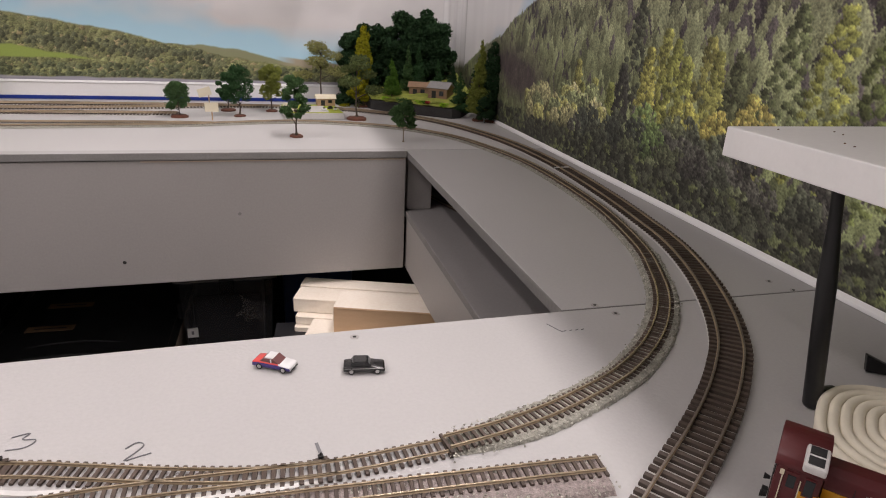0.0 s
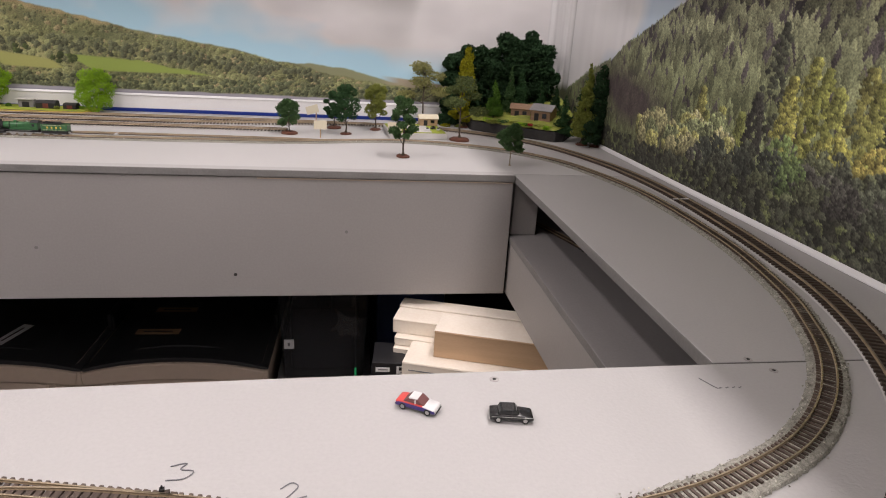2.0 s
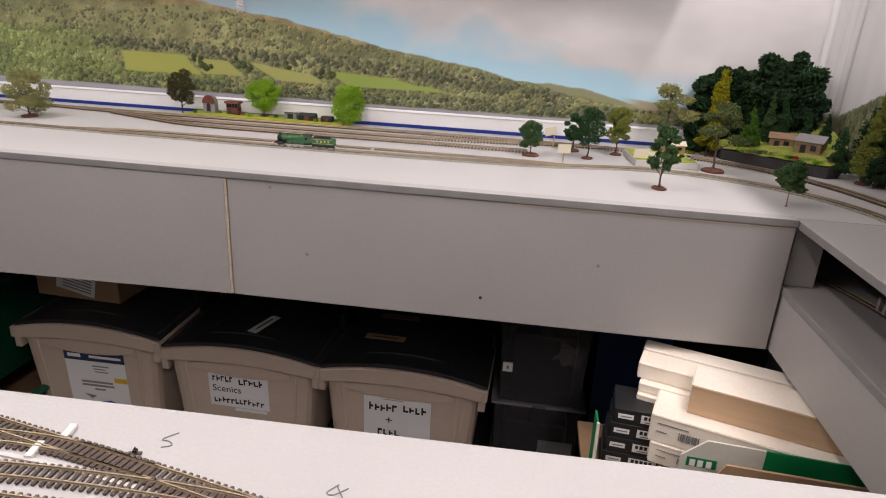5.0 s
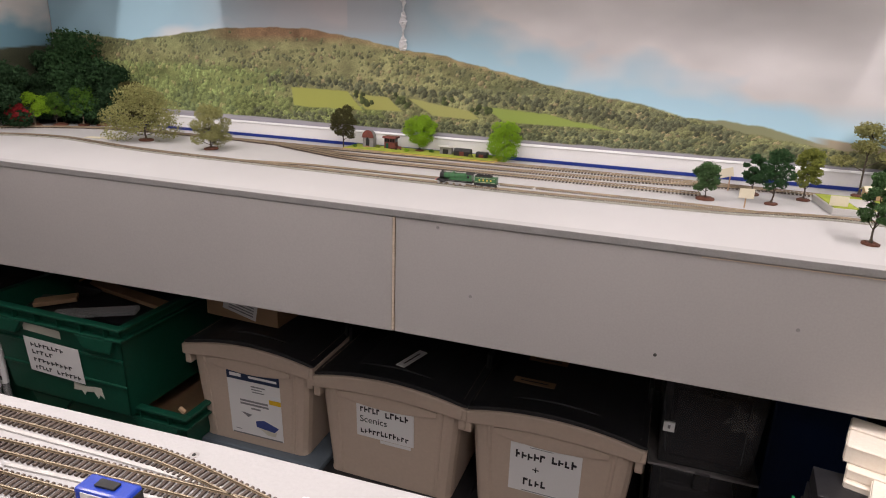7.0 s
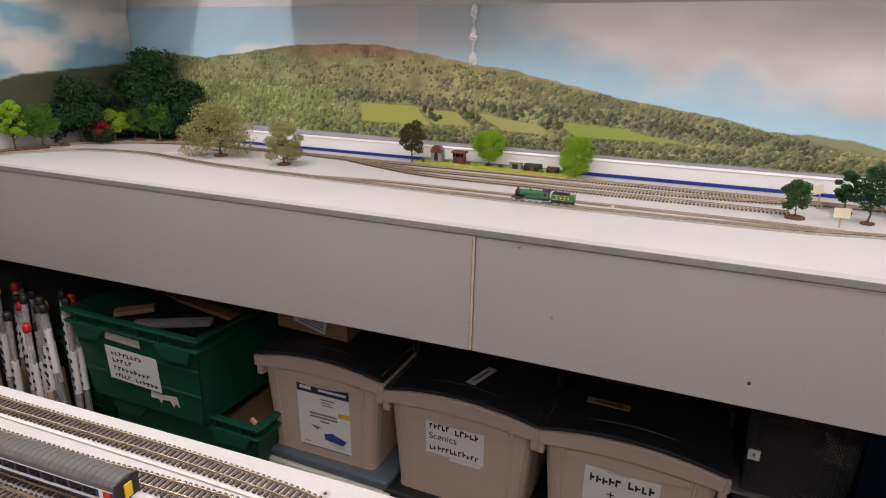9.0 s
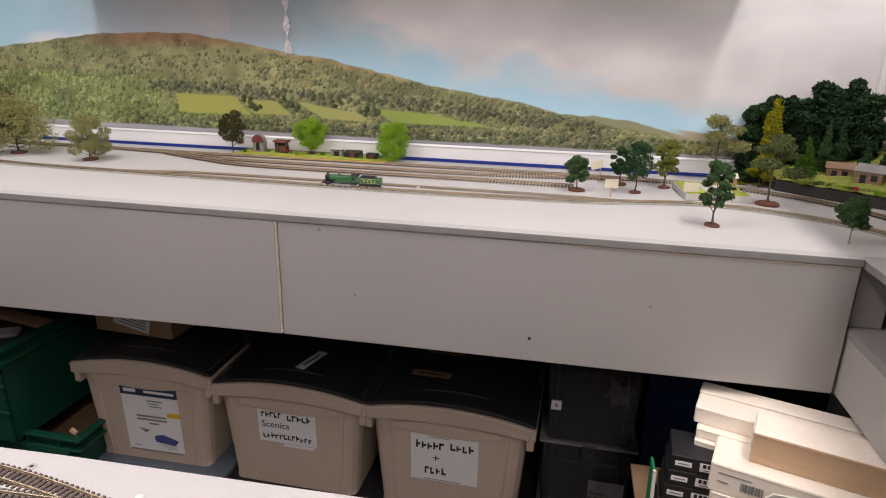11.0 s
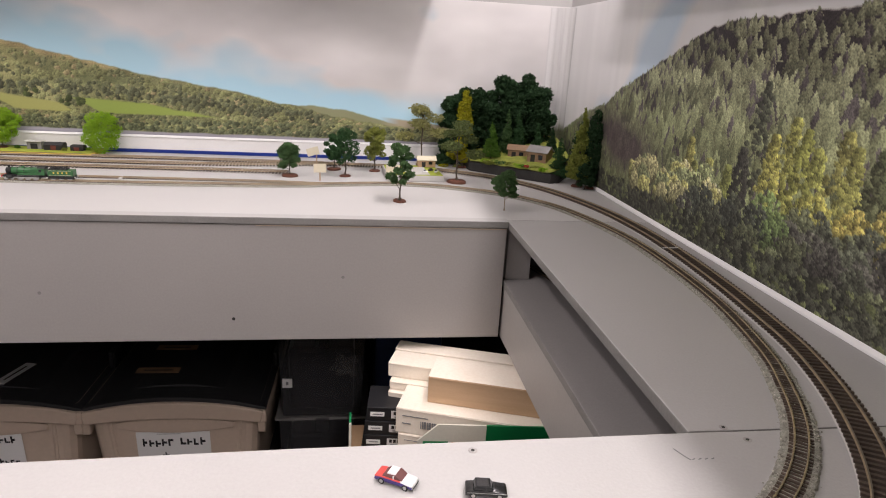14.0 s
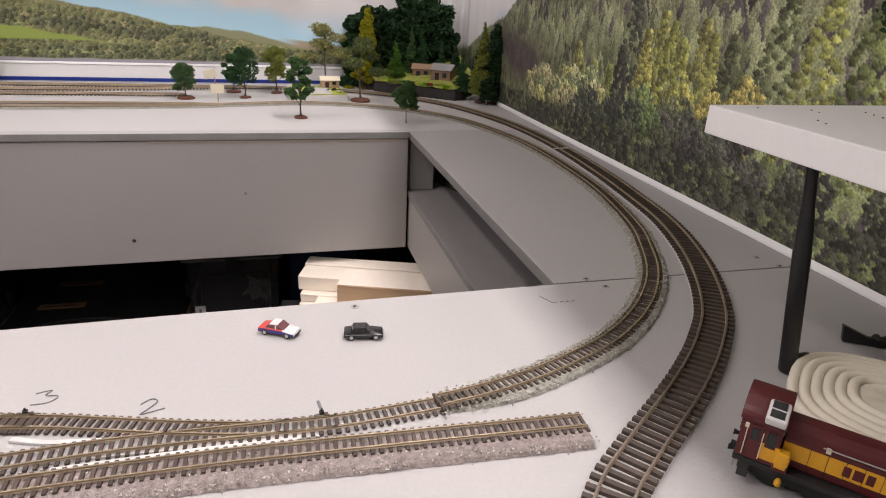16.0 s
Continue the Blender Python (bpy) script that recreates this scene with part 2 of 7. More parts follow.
CARWHITE = surface("white_car_paint", (0.8, 0.8, 0.8), 0.3, coat=0.4, bump=0)
CARBLACK = surface("black_car_paint", (0.01, 0.01, 0.011), 0.25, coat=0.5, bump=0)
CARBLUE = surface("purple_blue_car_stripe", (0.06, 0.04, 0.22), 0.35, bump=0)
FOIL = surface("crinkled_metal_foil", (0.93, 0.93, 0.94), 0.32, 0.7, big=60, fine=150, bump=1.0)
PRINT_FAR = printed("lake_view_print", 0.45, 0.2, 0.68, 1.34)
PRINT_R = printed("forest_print", 0.6, 0.05, 0.62, 1.38)

# ---- mesh helpers ----


def mesh_of(name, bm):
    me = bpy.data.meshes.new(name)
    bm.normal_update()
    bm.to_mesh(me)
    bm.free()
    return me


def part(name, bm, material, parent=None, label="", smooth=False):
    me = bm if isinstance(bm, bpy.types.Mesh) else mesh_of(name, bm)
    mats = material if isinstance(material, (list, tuple)) else [material]
    if not me.materials:
        for m in mats:
            me.materials.append(m)
    if smooth:
        for p in me.polygons:
            p.use_smooth = True
    ob = new(name, me)
    if parent is not None:
        ob.parent = parent
    if label:
        ob["label"] = label
    return ob


def thing(name, label, category, group="", at=None, kind=""):
    ob = new(name)
    ob.empty_display_size = 0.02
    if at is not None:
        ob.matrix_world = at
    return tagged(ob, label, category, group, kind)


def solid(name, bm, material, label, category="", group="", kind="", at=None, smooth=False):
    ob = part(name, bm, material, None, "", smooth)
    if at is not None:
        ob.matrix_world = at
    return tagged(ob, label, category, group, kind)


def box(x0, y0, z0, x1, y1, z1, bevel=0.0, bm=None, m=None, mat=0):
    """A box between two corners, with bevelled edges."""
    own = bmesh.new()
    bmesh.ops.create_cube(own, size=1)
    for v in own.verts:
        v.co = Vector(((x0 + x1) / 2 + v.co.x * (x1 - x0), (y0 + y1) / 2 + v.co.y * (y1 - y0), (z0 + z1) / 2 + v.co.z * (z1 - z0)))
    if bevel:
        bmesh.ops.bevel(own, geom=own.edges[:], offset=bevel, segments=2, affect="EDGES", profile=0.5)
    return merged(own, bm, m, mat)


def merged(own, bm, m=None, mat=0):
    if m is not None:
        own.transform(m)
    for f in own.faces:
        f.material_index = mat
    if bm is None:
        return own
    tmp = bpy.data.meshes.new("tmp")
    own.to_mesh(tmp)
    own.free()
    bm.from_mesh(tmp)
    bpy.data.meshes.remove(tmp)
    return bm


def rod(a, b, r0, r1=None, seg=10, bm=None, mat=0):
    """A tapered round bar from a to b."""
    a, b = Vector(a), Vector(b)
    own = bmesh.new()
    bmesh.ops.create_cone(own, cap_ends=True, segments=seg, radius1=r0, radius2=r0 if r1 is None else r1, depth=(b - a).length)
    own.transform(Matrix.Translation((a + b) / 2) @ (b - a).to_track_quat("Z", "Y").to_matrix().to_4x4())
    return merged(own, bm, None, mat)


def prism(profile, axis, lo, hi, bm=None, bevel=0.0, m=None, mat=0):
    """A closed profile of (u, v) drawn out along x (profile in y, z) or y (profile in x, z) or z (x, y)."""
    own = bmesh.new()

    def at(u, v, w):
        return {"x": (w, u, v), "y": (u, w, v), "z": (u, v, w)}[axis]

    a = [own.verts.new(at(u, v, lo)) for u, v in profile]
    b = [own.verts.new(at(u, v, hi)) for u, v in profile]
    own.faces.new(a)
    own.faces.new(b[::-1])
    for i in range(len(a)):
        j = (i + 1) % len(a)
        own.faces.new((a[i], b[i], b[j], a[j]))
    bmesh.ops.recalc_face_normals(own, faces=own.faces[:])
    if bevel:
        bmesh.ops.bevel(own, geom=own.edges[:], offset=bevel, segments=2, affect="EDGES", profile=0.5)
    return merged(own, bm, m, mat)


def lathe(profile, seg=20, bm=None, m=None, mat=0):
    """A turned body of (radius, height) points round z."""
    own = bmesh.new()
    rings = [[own.verts.new((r * math.cos(2 * math.pi * k / seg), r * math.sin(2 * math.pi * k / seg), z)) for k in range(seg)] for r, z in profile]
    for p, q in zip(rings, rings[1:]):
        for k in range(seg):
            own.faces.new((p[k], p[(k + 1) % seg], q[(k + 1) % seg], q[k]))
    own.faces.new(rings[0][::-1])
    own.faces.new(rings[-1])
    return merged(own, bm, m, mat)


def smooth_line(points, step):
    """Points at even steps along a smooth line through the given ones (x, y)."""
    p = [np.array(q, float) for q in points]
    p = [2 * p[0] - p[1]] + p + [2 * p[-1] - p[-2]]
    dense = []
    for i in range(1, len(p) - 2):
        for s in np.linspace(0, 1, 40, endpoint=False):
            a, b, c, d = p[i - 1 : i + 3]
            dense.append(0.5 * (2 * b + (c - a) * s + (2 * a - 5 * b + 4 * c - d) * s * s + (3 * b - a - 3 * c + d) * s**3))
    dense.append(p[-2])
    dense = np.array(dense)
    run = np.r_[0, np.cumsum(np.linalg.norm(np.diff(dense, axis=0), axis=1))]
    n = max(2, int(run[-1] / step))
    at = np.linspace(0, run[-1], n + 1)
    return np.stack([np.interp(at, run, dense[:, k]) for k in range(dense.shape[1])], 1)


def sides(line):
    """The unit way along and across at each point of a flat line."""
    d = np.gradient(line, axis=0)
    d /= np.linalg.norm(d, axis=1)[:, None]
    return d, np.stack([-d[:, 1], d[:, 0]], 1)


def sweep(name, line, profile, wobble=0.0, fade=0.0):
    """A strip with a constant closed section (across, height) along a flat line."""
    d, n = sides(line)
    rng = np.random.default_rng(len(line))
    k = len(profile)
    verts, faces = [], []
    for i, p in enumerate(line):
        f = min(1.0, 0.15 + np.linalg.norm(p - line[-1]) / fade) if fade else 1.0
        for u, z in profile:
            u, z = u * (0.5 + 0.5 * f), profile[0][1] + (z - profile[0][1]) * f
            w = wobble * rng.normal() if wobble else 0.0
            q = p + n[i] * (u * (1 + 6 * w / max(abs(u), 0.004) * 0.15) if wobble else u)
            verts.append((q[0], q[1], z + (w if wobble and z > profile[0][1] else 0)))
    for i in range(len(line) - 1):
        for j in range(k):
            a, b = i * k + j, i * k + (j + 1) % k
            faces.append((a, b, b + k, a + k))
    faces.append(tuple(range(k))[::-1])
    faces.append(tuple(range((len(line) - 1) * k, len(line) * k)))
    me = bpy.data.meshes.new(name)
    me.from_pydata(verts, [], faces)
    bm = bmesh.new()
    bm.from_mesh(me)
    bmesh.ops.recalc_face_normals(bm, faces=bm.faces[:])
    bpy.data.meshes.remove(me)
    return bm


def stroke(name, points, z, r, material, parent=None, label=""):
    """A thin drawn line."""
    line = smooth_line(points, 0.0015)
    return part(name, sweep(name, line, [(-r, z), (r, z), (r, z + 0.0003), (-r, z + 0.0003)]), material, parent, label)


def lettering(name, text, size, material, m, parent):
    """Flat lettering in the built-in font, as a mesh."""
    cu = bpy.data.curves.new(name, "FONT")
    cu.body, cu.size, cu.align_x, cu.extrude = text, size, "CENTER", 0.0002
    tmp = new("tmp_text", cu)
    dep = bpy.context.evaluated_depsgraph_get()
    me = bpy.data.meshes.new_from_object(tmp.evaluated_get(dep))
    bpy.data.objects.remove(tmp)
    me.materials.clear()
    ob = part(name, me, material, parent)
    ob.matrix_local = m
    return ob

# ---- the room ----
BACK, RIGHT, LEFT, FRONT = 1.675, 0.568, -2.03, -1.7
TOP = 2.35


def structure(name, bm, material, label, smooth=False):
    return solid(name, bm, material, label, name.split("_")[0], kind="structure", smooth=smooth)


structure("floor", box(LEFT, FRONT, -0.05, RIGHT, BACK, 0.0), FLOORM, "dark carpeted floor under the layout boards")
structure("ceiling", box(LEFT - 0.1, FRONT - 0.1, TOP, RIGHT + 0.1, BACK + 0.1, TOP + 0.08), CEILP, "plain pale ceiling")
structure("wall_north", box(LEFT - 0.1, BACK, 0, RIGHT + 0.1, BACK + 0.1, TOP), WALLP, "pale grey wall behind the lake view print")
structure("wall_east", box(RIGHT, FRONT, 0, RIGHT + 0.1, BACK, TOP), WALLP, "pale grey wall behind the forest print")
structure("wall_west", box(LEFT - 0.1, FRONT, 0, LEFT, BACK, TOP), WALLP, "pale wall behind the sky print")
# two added panels put the deep shade under the boards into colour
structure("panel_west", box(LEFT + 0.0005, 0.39, 0.0005, LEFT + 0.006, BACK - 0.002, 0.75), SHADE_DARK, "added dark panel standing in for shade under the end board")
structure("panel_north", box(LEFT + 0.0065, BACK - 0.007, 0.0005, RIGHT - 0.002, BACK - 0.0005, 0.75), SHADE_DARK, "added dark panel standing in for shade behind the stored boxes")
structure("wall_south", box(LEFT - 0.1, FRONT - 0.1, 0, RIGHT + 0.1, FRONT, TOP), WALLP, "plain pale wall")

# ---- layout boards ----
IN_Y, IN_X, FAR_Y, LEFT_X = 0.452, 0.30, 1.063, -1.885


def board(name, bm, label, top=None):
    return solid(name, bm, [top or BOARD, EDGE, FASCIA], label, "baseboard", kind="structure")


def deck(x0, y0, x1, y1, z=1.0, thick=0.012):
    bm = box(x0, y0, z - thick, x1, y1, z, 0.0012)
    bm.faces.ensure_lookup_table()
    # side faces take a darker grey than the top
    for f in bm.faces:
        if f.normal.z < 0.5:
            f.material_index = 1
    return bm


near = prism([(LEFT_X + 0.001, -0.32), (RIGHT - 0.002, -0.32), (RIGHT - 0.002, IN_Y), (IN_X, IN_Y), (0.0, 0.4475), (-0.45, 0.434), (-0.83, 0.4155), (LEFT_X + 0.001, 0.4)], "z", 0.988, 1.0, bevel=0.0012)
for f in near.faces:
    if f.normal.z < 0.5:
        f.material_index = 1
board("baseboard_near", near, "light grey painted plywood baseboard carrying the fiddle tracks")
board("baseboard_east", deck(IN_X, IN_Y + 0.0012, RIGHT - 0.002, FAR_Y + 0.02), "grey painted plywood baseboard along the forest print")
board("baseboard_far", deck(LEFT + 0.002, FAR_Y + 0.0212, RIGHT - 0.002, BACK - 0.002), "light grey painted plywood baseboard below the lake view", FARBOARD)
board("baseboard_west", deck(LEFT + 0.002, IN_Y + 0.0012, LEFT_X, FAR_Y + 0.02), "grey painted plywood baseboard at the end of the room")
lip = deck(LEFT_X + 0.001, FAR_Y - 0.0025, IN_X - 0.001, FAR_Y + 0.0198, 1.003)
board("trim_far_edge", lip, "grey painted edging strip along the far board")
fascia = prism([(-0.5955, 0.7815), (IN_X - 0.003, 0.787), (IN_X - 0.003, 0.99), (-0.5955, 0.99)], "y", FAR_Y, FAR_Y + 0.012, bevel=0.0008)
solid("fascia_far", fascia, FASCIA, "grey painted plywood fascia below the far board", "fascia", kind="structure")
solid("fascia_far_end", prism([(LEFT_X + 0.002, 0.757), (-0.6015, 0.7815), (-0.6015, 0.9902), (LEFT_X + 0.002, 0.9902)], "y", FAR_Y - 0.001, FAR_Y + 0.011, bevel=0.0008), FASCIA, "grey painted plywood fascia panel below the far board", "fascia", kind="structure")
solid("trim_seam", box(-0.6008, FAR_Y - 0.002, 0.783, -0.5968, FAR_Y + 0.010, 0.9895, 0.0005), RAWPLY, "bare plywood edge between two fascia panels", "trim", kind="structure")
solid("trim_seam_filler", box(-0.12, FAR_Y - 0.0012, 0.988, IN_X - 0.004, FAR_Y - 0.0002, 0.9896), RAWPLY, "thin bare plywood line under the board edging", "trim", kind="structure")
solid("fascia_west", box(LEFT_X - 0.012, IN_Y, 0.755, LEFT_X - 0.001, FAR_Y + 0.01, 0.9865, 0.0008), FASCIA, "grey painted fascia of the end board", "fascia", kind="structure")
solid("fascia_near", box(LEFT_X, 0.372, 0.80, RIGHT - 0.01, 0.384, 0.9875), FASCIA, "grey painted fascia of the near board", "fascia", kind="structure")

# lower deck under the east board, in a darker grey than the other decks
solid("lower_deck", deck(IN_X, IN_Y - 0.02, RIGHT - 0.002, BACK - 0.02, 0.893), [DECK_GREY, EDGE], "dull grey lower deck for hidden tracks", "baseboard", kind="structure")
solid("fascia_lower", box(IN_X + 0.002, IN_Y - 0.02, 0.785, IN_X + 0.014, FAR_Y + 0.013, 0.8805, 0.0008), FASCIA, "grey painted fascia of the lower deck", "fascia", kind="structure")
solid("corner_post", box(IN_X + 0.004, FAR_Y + 0.013, 0.8935, IN_X + 0.048, FAR_Y + 0.045, 0.9875, 0.001), FASCIA, "grey painted timber post between two decks", "post", kind="structure")
solid("corner_post", box(RIGHT - 0.05, IN_Y, 0.8935, RIGHT - 0.008, IN_Y + 0.035, 0.9875, 0.001), FASCIA, "grey painted timber post between two decks", "post", kind="structure")

# white strip along the east wall; unseen shelves added for shade
solid("trim_east", prism([(RIGHT - 0.0085, 1.0005), (RIGHT - 0.0005, 1.0005), (RIGHT - 0.0005, 1.0085), (RIGHT - 0.003, 1.0085), (RIGHT - 0.0085, 1.004)], "y", -0.2, 1.40, bevel=0.0006), BEADP, "white painted beading along the forest print", "trim", kind="structure")

# out of view, added to keep overhead light off the east board
solid("shade_shelf", box(0.345, -0.4, 1.45, RIGHT - 0.001, 1.30, 1.468, 0.001), WHITEP, "unseen white shelf added to shade the east board and forest print", "shelf", kind="structure")
# out of view, added with a gap to leave bright strips on the print
for x0, x1, y0 in ((LEFT + 0.001, -1.70, 1.31), (-1.40, 0.245, 1.43)):
    solid("shade_shelf", box(x0, y0, 1.49, x1, BACK - 0.001, 1.508, 0.001), WHITEP, "unseen white shelf added to shade the lake print", "shelf", kind="structure")

# ---- printed backdrops ----


def field_noise(a, b, cells, seed, octaves=4):
    """Smooth random relief over the sheet's own coordinates, about 0 to 1."""
    rng = np.random.default_rng(seed)
    out, amp, total = np.zeros_like(a), 1.0, 0.0
    for _ in range(octaves):
        g = rng.random((int(cells * 4) + 4, int(cells * 4) + 4))
        u, v = a * cells % (cells * 4), b * cells % (cells * 4)
        i, j = u.astype(int), v.astype(int)
        fu, fv = u - i, v - j
        fu, fv = fu * fu * (3 - 2 * fu), fv * fv * (3 - 2 * fv)
        n = (g[i, j] * (1 - fu) + g[i + 1, j] * fu) * (1 - fv) + (g[i, j + 1] * (1 - fu) + g[i + 1, j + 1] * fu) * fv
        out += amp * n
        total += amp
        amp *= 0.5
        cells *= 2
    return out / total


def lay(c, mask, color):
    c[:] = c * (1 - mask[..., None]) + np.array(color) * mask[..., None]


def edge(x, soft):
    return np.clip(x / soft + 0.5, 0, 1)


def sheet(name, u, v, ink, place, material, label):
    """A printed sheet: a grid over (u, v) with an ink colour for every point."""
    nu, nv = len(u), len(v)
    uu, vv = np.meshgrid(u, v, indexing="ij")
    xyz = np.stack(place(uu, vv), -1).reshape(-1, 3)
    idx = np.arange(nu * nv).reshape(nu, nv)
    quads = np.stack([idx[:-1, :-1], idx[1:, :-1], idx[1:, 1:], idx[:-1, 1:]], -1).reshape(-1, 4)
    me = bpy.data.meshes.new(name)
    me.from_pydata(xyz.tolist(), [], quads.tolist())
    layer = me.color_attributes.new("ink", "FLOAT_COLOR", "POINT")
    layer.data.foreach_set("color", ink.reshape(-1).astype(np.float32))
    me.materials.append(material)
    ob = new(name, me)
    return tagged(ob, label, "backdrop", kind="structure")


def splat(ink, u, v, cu, cv, w, h, color, rng, kind):
    """One printed tree: a jagged spire or a lumpy crown, lit from one side."""
    i0, i1 = np.searchsorted(u, (cu - w, cu + w))
    j0, j1 = np.searchsorted(v, (cv, cv + h))
    if i1 - i0 < 2 or j1 - j0 < 2:
        return
    a, b = np.meshgrid((u[i0:i1] - cu) / w, (v[j0:j1] - cv) / h, indexing="ij")
    jag = rng.random(a.shape)
    if kind == "spire":
        tier = np.abs((b * 6 + cu * 40) % 1 - 0.5)
        mask = (np.abs(a) < (1 - b) ** 0.85 * (0.62 + 0.5 * tier + 0.2 * jag)).astype(float)
    else:
        r = np.hypot(a, (b - 0.5) * 2)
        mask = (r < 0.7 + 0.36 * jag).astype(float)
    shade = 0.32 + 1.05 * np.clip(0.55 - 0.5 * a + 0.6 * (b - 0.5), 0, 1) + 0.5 * (jag - 0.5)
    block = ink[i0:i1, j0:j1]
    block[..., :3] = block[..., :3] * (1 - mask[..., None]) + (np.array(color) * shade[..., None]) * mask[..., None]


def lake_ink(u, v):
    uu, vv = np.meshgrid(u, v, indexing="ij")
    c = np.zeros((*uu.shape, 3))
    # sky
    c[:] = np.array((0.36, 0.55, 0.65))
    c *= (0.85 + 0.5 * np.clip((1.42 - vv) / 0.3, 0, 1))[..., None]
    cl = field_noise(uu + 5, vv * 1.8 + 3, 2.0, 11, 5)
    cov = edge(cl - 0.5 + 0.06 * np.exp(-(((uu + 0.05) / 0.3) ** 2)) + 0.3 * edge(uu - 0.28, 0.12) - 0.16 * np.exp(-(((uu + 1.9) / 0.22) ** 2)) + 0.1 * np.exp(-(((uu + 1.55) / 0.12) ** 2)), 0.13)
    cov *= edge(vv - 1.14, 0.08)
    tone = field_noise(uu + 9, vv * 2 + 1, 4.0, 5, 4)
    lay(c, cov, (0, 0, 0))
    c += (cov * (0.5 + 0.42 * tone + 0.1 * edge(uu - 0.28, 0.12)))[..., None] * np.array((1.0, 0.97, 0.97))
    veil = np.exp(-(((uu + 1.08) / 0.34) ** 4)) * edge(vv - 1.27, 0.06)
    lay(c, veil * 0.8, (0.4, 0.385, 0.4))
    # far hills
    ridge_x = [-2.03, -1.93, -1.716, -1.61, -1.5, -1.39, -1.243, -1.123, -1.04, -0.944, -0.85, -0.728, -0.668, -0.581, -0.467, -0.384, -0.304, -0.225, -0.159, -0.103, -0.047, 0.05, 0.16, 0.57]
    ridge_z = [1.265, 1.266, 1.252, 1.264, 1.279, 1.292, 1.297, 1.297, 1.285, 1.273, 1.254, 1.241, 1.224, 1.21, 1.184, 1.172, 1.161, 1.148, 1.131, 1.124, 1.109, 1.095, 1.082, 1.075]
    rough = 0.006 * (field_noise(uu + 3, vv * 0 + 2, 40, 8, 3) - 0.5)
    ridge = np.interp(uu, ridge_x, ridge_z) + rough
    second = np.interp(uu, [-2.1, -0.25, -0.16, -0.075, -0.02, 0.045, 0.108, 0.16, 0.57], [1.0, 1.1, 1.122, 1.128, 1.124, 1.114, 1.098, 1.084, 1.07])
    lay(c, edge(second + rough - vv, 0.003), (0.3, 0.31, 0.18))
    lay(c, edge(1.1 + 0.012 * np.cos(uu * 9) - vv, 0.003) * edge(uu - 0.12, 0.05), (0.42, 0.36, 0.26))
    hill = edge(ridge - vv, 0.003)
    n = field_noise(uu + 4, vv * 2 + 4, 9, 21, 5)
    broad = field_noise(uu + 8, vv * 2.6 + 1, 3.5, 27, 3)
    green = np.array((0.235, 0.24, 0.115)) + (n - 0.5)[..., None] * np.array((0.26, 0.24, 0.11)) + (broad - 0.5)[..., None] * np.array((0.2, 0.15, 0.08))
    c[:] = c * (1 - hill[..., None]) + np.clip(green, 0.01, 1) * hill[..., None]
    heath = hill * edge(vv - 1.266 - 0.02 * (n - 0.5), 0.018) * np.exp(-(((uu + 1.17) / 0.24) ** 4))
    lay(c, heath * 0.9, (0.27, 0.15, 0.085))
    lay(c, hill * edge(ridge - 0.012 - vv, -0.012) * edge(-uu - 0.5, 0.1) * edge(uu + 1.0, 0.1) * 0.8, (0.36, 0.28, 0.15))
    bright = hill * edge(1.19 - vv + 0.05 * (n - 0.5), 0.05) * edge(-1.2 - uu, 0.3)
    lay(c, bright * 0.55, (0.13, 0.19, 0.05))
    far = hill * edge(uu + 0.5, 0.5) * 0.35
    lay(c, far, (0.22, 0.225, 0.13))
    mid = field_noise(uu + 6, vv * 1.7 + 2, 26, 33, 3)
    c *= 1 + (hill * 1.1 * (mid - 0.5))[..., None]
    ink = np.concatenate([c, np.clip(hill, 0, 1)[..., None]], -1)
    rng = np.random.default_rng(4)
    # woods
    clump = np.random.default_rng(14).random((70, 24))
    woods = []
    for _ in range(7500):
        x = rng.uniform(-2.03, 0.3)
        top = np.interp(x, ridge_x, ridge_z)
        woods.append((1.05 + (top - 1.056) * rng.random() ** 0.95, x))
    woods.sort(reverse=True)
    for z, x in woods:
        depth = (z - 1.05) / 0.25
        g = clump[int((x + 2.1) * 25), int(np.clip((z - 1.04) * 80, 0, 23))]
        if z > 1.245 and -1.45 < x < -0.9 and rng.random() < 0.9:
            continue
        if g > 0.62 and depth > 0.3 and rng.random() < 0.7:
            continue
        s = 0.0025 + (0.003 + 0.006 * (1 - depth)) * rng.random()
        here = np.interp(x, u[::40], ink[::40, int((z - v[0]) / (v[1] - v[0]) * 0.98), 1])
        tone = (0.75 + 0.35 * g) * rng.uniform(0.75, 1.25)
        col = np.array((0.95, 1.0, 0.47)) * (0.5 * here + 0.11) * tone
        if g < 0.3:
            col = np.array((0.15, 0.16, 0.085)) * rng.uniform(0.75, 1.25)
        if rng.random() < 0.08:
            col = np.array((0.3, 0.25, 0.14)) * rng.uniform(0.8, 1.2)
        if x < -1.2 and z < 1.19:
            col = col * np.array((1.1, 1.3, 1.05))
        if -1.35 < x < -0.9 and z < 1.11:
            col, s = np.array((0.2, 0.24, 0.09)) * rng.uniform(0.5, 1.2), s * 1.25
        splat(ink, u, v, x, z - s, s, s * 1.9, col, rng, "crown")
    # a darker belt above the meadows
    for _ in range(420):
        x = rng.uniform(-1.25, -0.05)
        z = np.interp(x, [-1.25, -0.9, -0.5, -0.05], [1.165, 1.155, 1.14, 1.1]) + rng.normal() * 0.008
        s = rng.uniform(0.004, 0.008)
        splat(ink, u, v, x, z - s, s, s * 1.8, np.array((0.11, 0.12, 0.07)) * rng.uniform(0.6, 1.4), rng, "crown")
